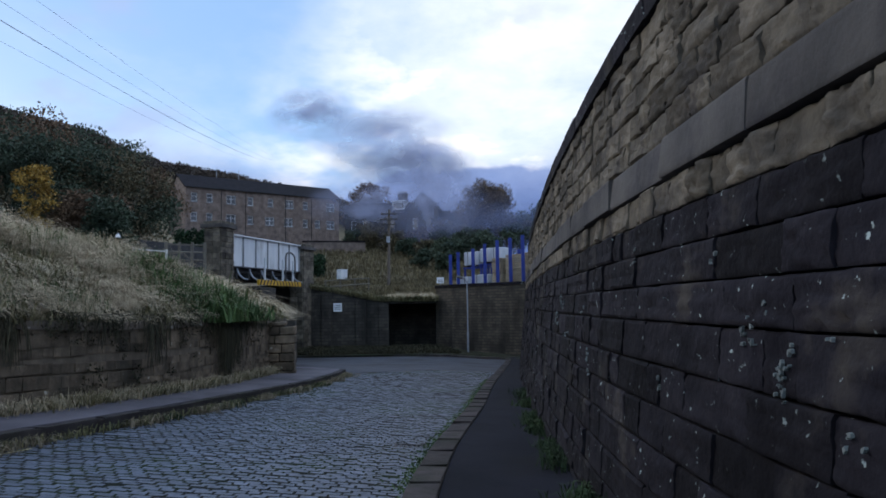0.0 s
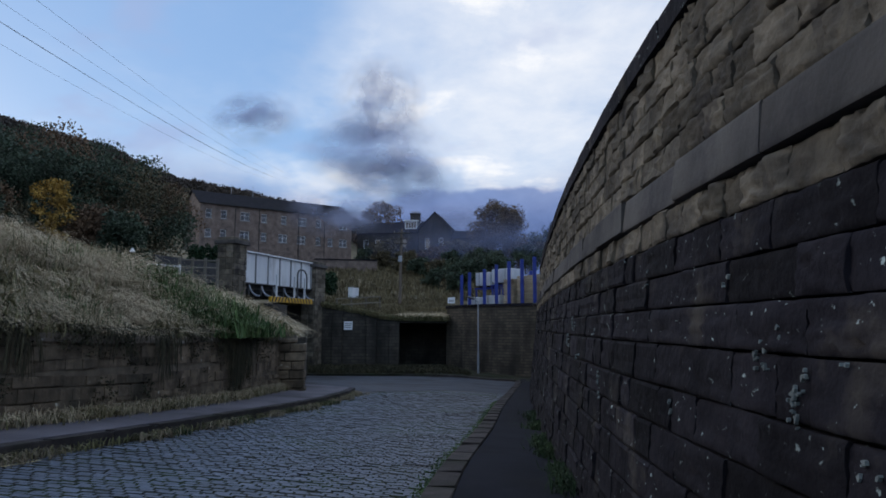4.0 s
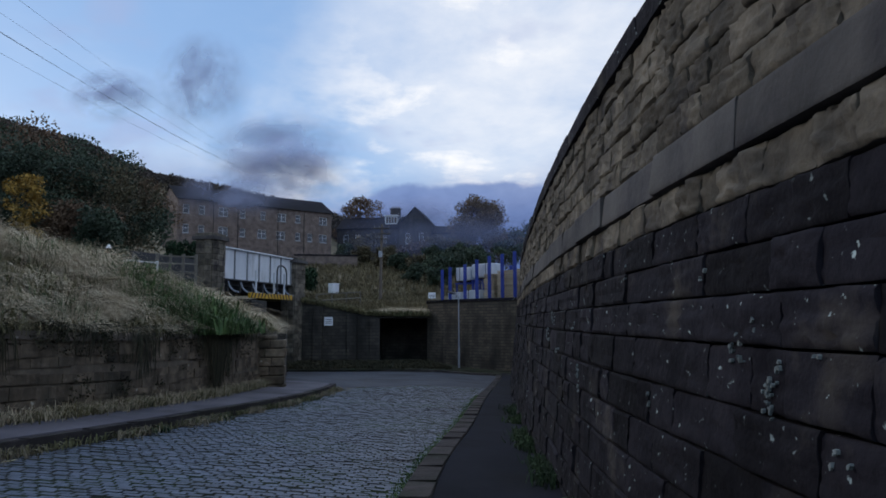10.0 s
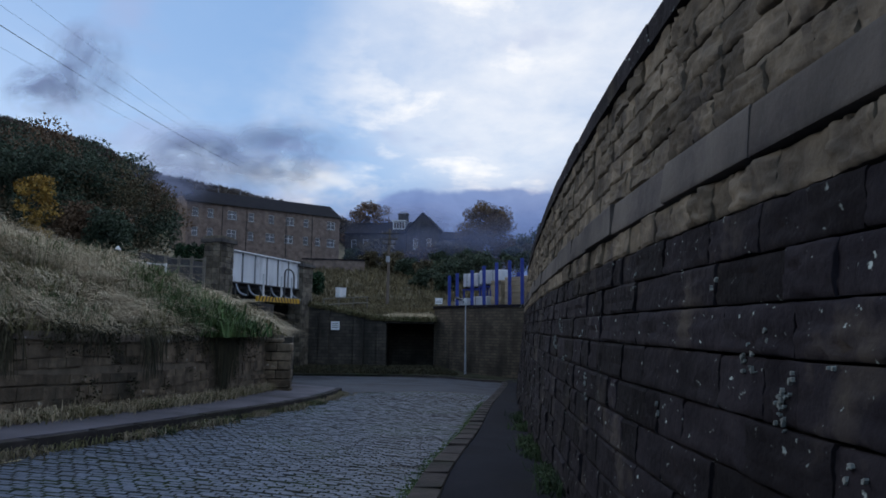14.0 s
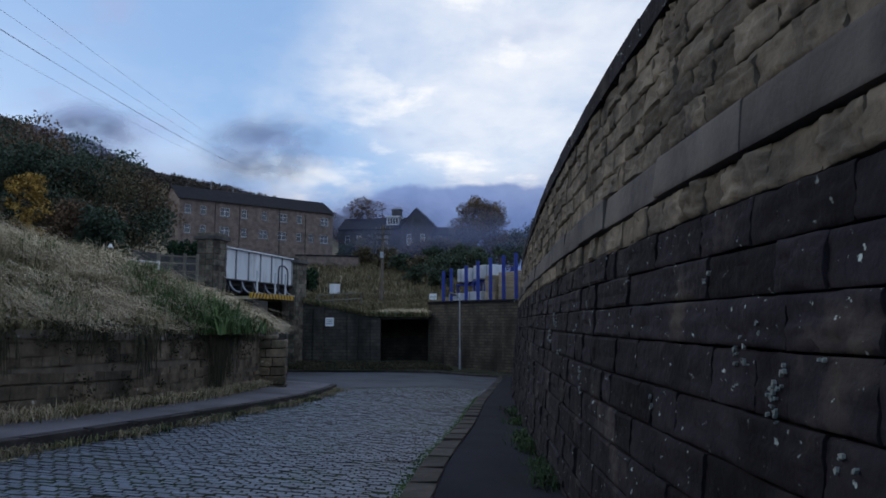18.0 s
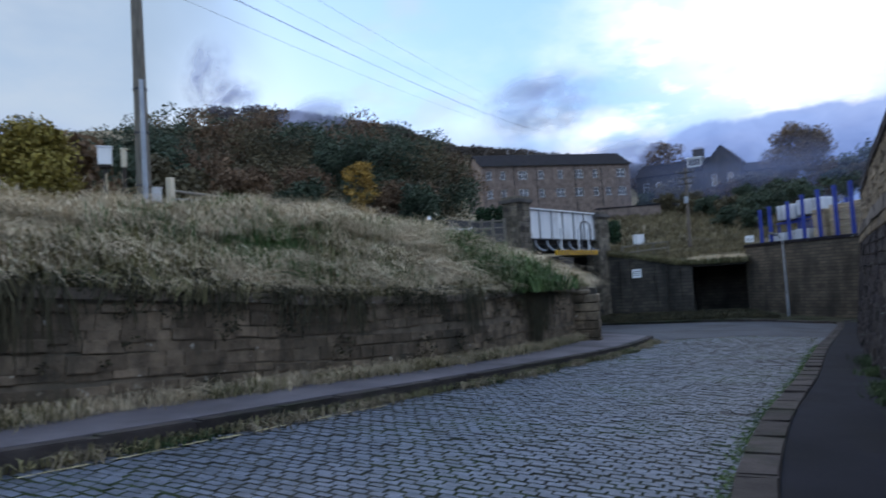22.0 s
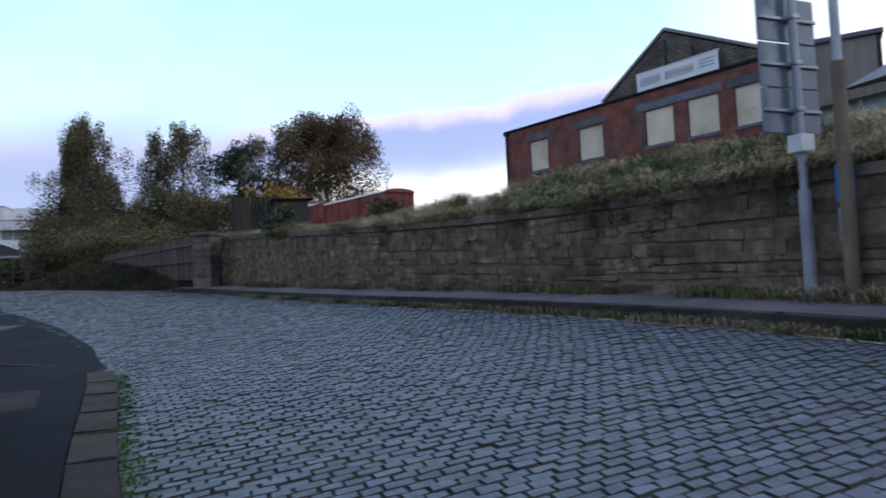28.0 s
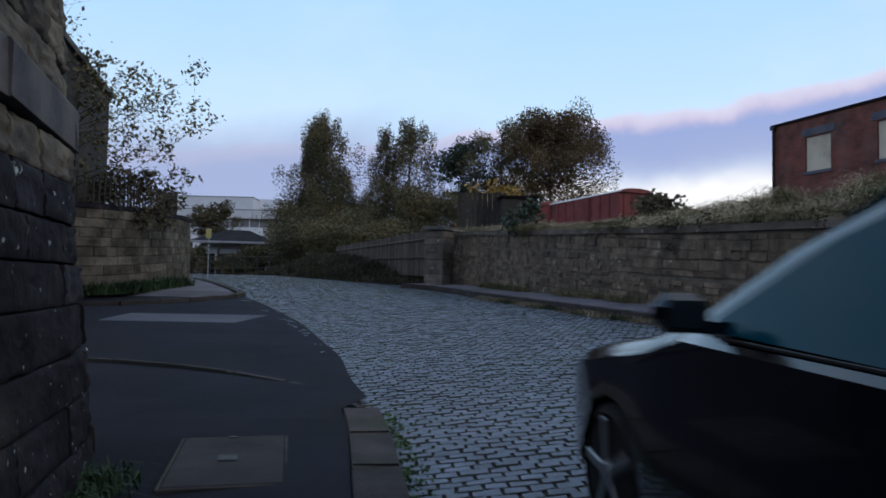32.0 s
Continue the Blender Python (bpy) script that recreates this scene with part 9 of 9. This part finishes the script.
def back_wall():
    xs = [-45, -30, -20, -14, -10, -9, -8, -7, -6, -5, -4.2]
    vs, fs = [], []
    for x in xs:
        vs += [(x, 51.0, -2.4), (x, 51.0, back_top(x) + 0.05 * math.sin(5 * x)), (x, 51.5, back_top(x) + 0.05 * math.sin(5 * x)), (x, 51.5, -2.4)]
    for i in range(len(xs) - 1):
        for k in range(4):
            p, q = 4 * i + k, 4 * i + (k + 1) % 4
            fs.append((p, p + 4, q + 4, q))
    fs += [(0, 1, 2, 3), tuple(4 * (len(xs) - 1) + k for k in (3, 2, 1, 0))]
    bm = bmesh.new()
    vv = [bm.verts.new(v) for v in vs]
    for f in fs:
        bm.faces.new([vv[i] for i in f])
    bmesh.ops.recalc_face_normals(bm, faces=bm.faces)
    return tagged(part("wall_back", bm, M["rubble_soot"], None), "dark damp retaining wall beyond the lower road", "wall", kind="structure")


back = back_wall()
for x in (-8.9, -6.4, -4.7):
    boxes("buttress", [(x, 50.75, -2.4, x + 0.7, 50.998, back_top(x + 0.7) - 0.15)], M["rubble_soot"], back)
plain_wall("wall_recess_side", -4.2, 51.52, -4.2, 55.4, -2.4, 2.2, 0.5, "dark side wall of a recess", False)
boxes("recess_lintel", [(-4.18, 51.1, 1.72, -0.62, 55.38, 2.0)], M["rubble_soot"], None)
tagged(bpy.data.objects["recess_lintel"], "dark stone lintel over the recess in the wall", "lintel", kind="structure")
plain_wall("wall_recess", -4.2, 55.4, -0.6, 55.4, -2.4, 2.3, 0.5, "dark back wall of a recess", False)
YARD = [(-0.6, 55.4), (-0.55, 52.0), (0.6, 50.2), (2.4, 48.2), (4.4, 46.4), (6.6, 44.6)]
for k, (a, b) in enumerate(zip(YARD, YARD[1:])):
    plain_wall("wall_yard", *a, *b, -2.4, 2.85, 0.5, "sooty stone yard wall below the timber stacks", True, "rubble_yard")

# the corner wall at the side entrance
CORNER = [(11.2, -36.0), (10.2, -32.0), (9.7, -28.5), (9.65, -26.0), (9.9, -24.6), (10.6, -23.5), (12.0, -22.7), (15, -22.2), (24, -21.6)]
def corner_top(x, y):
    return 3.45 + 0.05 * min(max(-24 - y, 0), 12)
corner = core_wall("wall_corner", CORNER, lambda x, y: low_ground(x, y) - 0.3, corner_top, 0.5, 0.02, M["mortar"], "curved corner wall of pale coursed stone", 0.03)
unit_corner = unit_meshes(UNITS, M["stone_corner"], "stone")
rows = [(lambda x, y, z=0.27 * (k + 1): corner_top(x, y) - z, 0.27) for k in range(11)]
place(lay(CORNER, rows, (0.4, 0.8), R, low_ground, 0.02, 0.014, 0.04), lambda mid, k: mid[0] < 13 and mid[1] > -32, corner, "stone", lambda k: unit_corner, lambda k: M["stone_corner"], UNITS, 18, REST_UNITS)
coping(CORNER, lambda x, y: corner_top(x, y) + 0.003, 0.15, 0.56, 0.06, corner, COPE_DARK, 0.9, "coping_stone", 0.02, R)
pal = empty("palisade_fence", Matrix.Identity(4), "weathered timber palisade on the corner wall", "fence")
pc = np.array(CORNER)
sc = np.concatenate([[0], np.cumsum(np.hypot(*np.diff(pc, axis=0).T))])
random.seed(23)
for k in range(46):
    q = 4.2 + k * 0.24
    x, y = float(np.interp(q, sc, pc[:, 0])) + 0.3, float(np.interp(q, sc, pc[:, 1]))
    zt = corner_top(x, y) + 0.14
    boxes("pale", [(x - 0.012, y - 0.05, zt, x + 0.012, y + 0.05, zt + random.uniform(0.75, 0.95))], M["timber_dark"], pal)

# kerbs
kerb_t = tagged(new("kerb_near"), "worn stone kerb along the near footway", "kerb", kind="structure")
KP = [(float(near_kerb(y)) + 0.165, float(y)) for y in np.arange(-10.9, 42.6, 0.5)]
coping(KP, lambda x, y: low_ground(x, y) - 0.14, 0.25, 0.31, 0.155, kerb_t, KERBS, 0.95, "kerb_stone", 0.0, R)
kerb_f = tagged(new("kerb_far"), "low worn kerb along the far footway", "kerb", kind="structure")
KP = [(float(far_edge(y)) - 0.14, float(y)) for y in np.arange(23.5, -34.1, -0.5)]
coping(KP, lambda x, y: low_ground(x, y) - 0.05, 0.235, 0.2, 0.1, kerb_f, KERBS, 1.0, "kerb_stone", 0.0, R)
kerb_d = tagged(new("kerb_flush"), "flush pale edging across the side entrance", "kerb", kind="structure")
coping([(1.4, -11.0), (1.75, -11.75), (2.1, -12.3), (2.9, -12.95), (4.35, -13.7), (9, -14.6), (16, -14.9)], lambda x, y: low_ground(x, y) - 0.07, 0.14, 0.08, 0.04, kerb_d, KERBS, 0.9, "kerb_stone", 0.0, R)
kerb_c = tagged(new("kerb_corner"), "stone kerb round the opposite corner", "kerb", kind="structure")
coping([(20, -20.9), (11, -21.4), (8.5, -22.1), (7.3, -23.4), (6.35, -25.3), (6.4, -26.4), (9.2, -33), (14, -42), (19, -50)], lambda x, y: low_ground(x, y) - 0.1, 0.22, 0.26, 0.13, kerb_c, KERBS, 1.0, "kerb_stone", 0.0, R)
kerb_y = tagged(new("kerb_yard"), "kerb round the yard footway", "kerb", kind="structure")
coping([(3.72, 42.4), (3.45, 43.2), (2.45, 44.4), (0.35, 45.35), (-4, 45.95), (-22, 46.2)], lambda x, y: low_ground(x, y) - 0.1, 0.22, 0.24, 0.12, kerb_y, KERBS, 1.0, "kerb_stone", 0.0, R)

# covers and gully
z0 = low_ground(2.15, -9.6) + 0.132
cov = empty("cover_slab", pose(2.14, -9.34, z0 - 0.008, -2.3, 0, 11), "square concrete cover slab set in the footway", "cover")
boxes("slab", [(-0.36, -0.55, -0.04, 0.33, 0.52, 0.008)], M["slab"], cov)
boxes("lifting_eye", [(-0.06, -0.07, 0.012, 0.06, 0.05, 0.016), (-0.03, -0.55, 0.012, 0.03, -0.51, 0.016)], M["iron"], cov)
boxes("frame", [(-0.385, -0.575, -0.04, -0.363, 0.545, 0.004), (0.333, -0.575, -0.04, 0.355, 0.545, 0.004), (-0.363, 0.522, -0.04, 0.333, 0.545, 0.004), (-0.363, -0.575, -0.04, 0.333, -0.552, 0.004)], M["mortar"], cov)
for gx, gy in ((-0.36 + 0.02, 9.25), (0.62, 18.4)):
    gul = empty("road_gully", pose(gx - 0.12, gy, low_ground(gx, gy) + 0.012, 2, 3.4, 0), "cast iron gully grate in the gutter", "grate")
    boxes("frame", [(-0.22, -0.2, -0.03, 0.22, -0.16, 0.004), (-0.22, 0.16, -0.03, 0.22, 0.2, 0.004), (-0.22, -0.16, -0.03, -0.18, 0.16, 0.004), (0.18, -0.16, -0.03, 0.22, 0.16, 0.004)], M["iron"], gul)
    for k in range(5):
        boxes("bar", [(-0.15 + k * 0.07, -0.16, -0.03, -0.12 + k * 0.07, 0.16, 0.002)], M["iron"], gul)
patch = sheet("asphalt_patch", [-18.7, -19.3, -20.3], lambda y: 4.6 + 0.2 * (y + 18.7), lambda y: 7.3, lambda x, y: 0.018, M["asphalt_road"], "paler asphalt patch on the apron", "pavement", 4)


# road setts
def road_setts():
    rng = np.random.default_rng(77)
    bed = bpy.data.objects["road_bed"]
    top, rest = [], []
    y = 29.2
    pitch, row = 0.104, 0
    while y > -52:
        xl, xr = float(far_edge(y)) + 0.02, float(near_kerb(y)) - 0.015
        # rows lie square across the road's direction
        s = (float(far_edge(y - 0.5)) + float(near_kerb(y - 0.5)) - float(far_edge(y + 0.5)) - float(near_kerb(y + 0.5))) / 2
        wide = xr - xl
        n = int(wide / 0.165)
        cuts = np.linspace(xl, xr, n + 1)
        if (row := row + 1) % 2:
            # every other row breaks joint
            cuts = np.concatenate([[xl], (cuts[1:] + cuts[:-1]) / 2, [xr]])
        cuts[1:-1] += rng.uniform(-0.022, 0.022, len(cuts) - 2)
        for a, b in zip(cuts[:-1], cuts[1:]):
            mid = (a + b) / 2
            yy = y + (mid - (xl + xr) / 2) * s
            if yy > 23.2 and (yy > 29.1 or mid < sett_edge(yy)):
                continue
            rest.append((a + 0.007, b - 0.007, yy - pitch / 2 + 0.0045, yy + pitch / 2 - 0.0045, s))
        y -= pitch
    k = len(rest)
    q = np.array(rest)
    x0, x1, ya, yb, sl = q.T
    h = rng.normal(0, 0.004, k)
    jit = lambda: rng.uniform(-0.006, 0.006, k)
    cx, hw = (x0 + x1) / 2, (x1 - x0) / 2
    corners = []
    for inset, dz in ((0.0, -0.016), (0.006, 0.006)):
        for sx, sy in ((-1, -1), (1, -1), (1, 1), (-1, 1)):
            x = cx + sx * (hw - inset) + jit()
            yy = np.where(sy < 0, ya + inset, yb - inset) + (x - cx) * sl + jit()
            z = ground_z(x, yy) + dz + h + (rng.normal(0, 0.0022, k) if dz > 0 else 0)
            corners.append(np.stack([x, yy, z], 1))
    v = np.stack(corners, 1)
    fi = [(4, 5, 6, 7), (0, 1, 5, 4), (1, 2, 6, 5), (2, 3, 7, 6), (3, 0, 4, 7)]
    ymid = (ya + yb) / 2
    near = (ymid < -6.4) & (ymid > -9.4) & (cx > -0.9)
    ids = np.where(near)[0][:300]
    for i in ids:
        ob = mesh_object("sett", v[i].tolist(), fi, M["sett"], bed)
        ob.data.materials.append(M["joint"])
        ob.data.polygons.foreach_set("material_index", [0, 1, 1, 1, 1])
    keep = np.setdiff1d(np.arange(k), ids)
    vv = v[keep].reshape(-1, 3)
    base = (np.arange(len(keep)) * 8)[:, None, None] + np.array(fi)[None]
    ob = mesh_object("setts_rest", vv.tolist(), base.reshape(-1, 4).tolist(), M["sett_i"], bed)
    ob.data.materials.append(M["joint"])
    ob.data.polygons.foreach_set("material_index", [0, 1, 1, 1, 1] * len(keep))
    ob["kind"] = "stuff"


road_setts()
random.seed(44)
y = 8.0
while y > -14:
    ln = random.uniform(0.25, 0.9)
    shift, wide = random.uniform(0.10, 0.15), random.uniform(0.03, 0.055)
    ys = [y - ln * k / 4 for k in range(5)]
    sheet("yellow_line", ys, lambda q: float(far_edge(q)) + shift + 0.012 * math.sin(q * 9), lambda q: float(far_edge(q)) + shift + wide + 0.014 * math.sin(q * 13), lambda x, q: 0.016, M["line_paint"], "worn remnant of a yellow road line", "road marking", 1)
    y -= ln + random.uniform(0.03, 0.4)


# ---- what moves ----
def motions():
    rows = drive_rows()
    walk(CAR, rows)
    for wheel, side in WHEELS:
        base = wheel.matrix_basis.copy()
        wrows = []
        for k in range(0, 257):
            t = k * 0.125
            turn = (k * (9.4 * 0.125 / 0.315 * 180 / math.pi - 180)) % 72
            wrows.append((t, base @ pose(0, 0, 0, 0, turn, 0)))
        walk(wheel, wrows)
    for ob, rows in SMOKE_OBS:
        walk(ob, [(t, pose(x, y, z)) for t, x, y, z in rows])


motions()
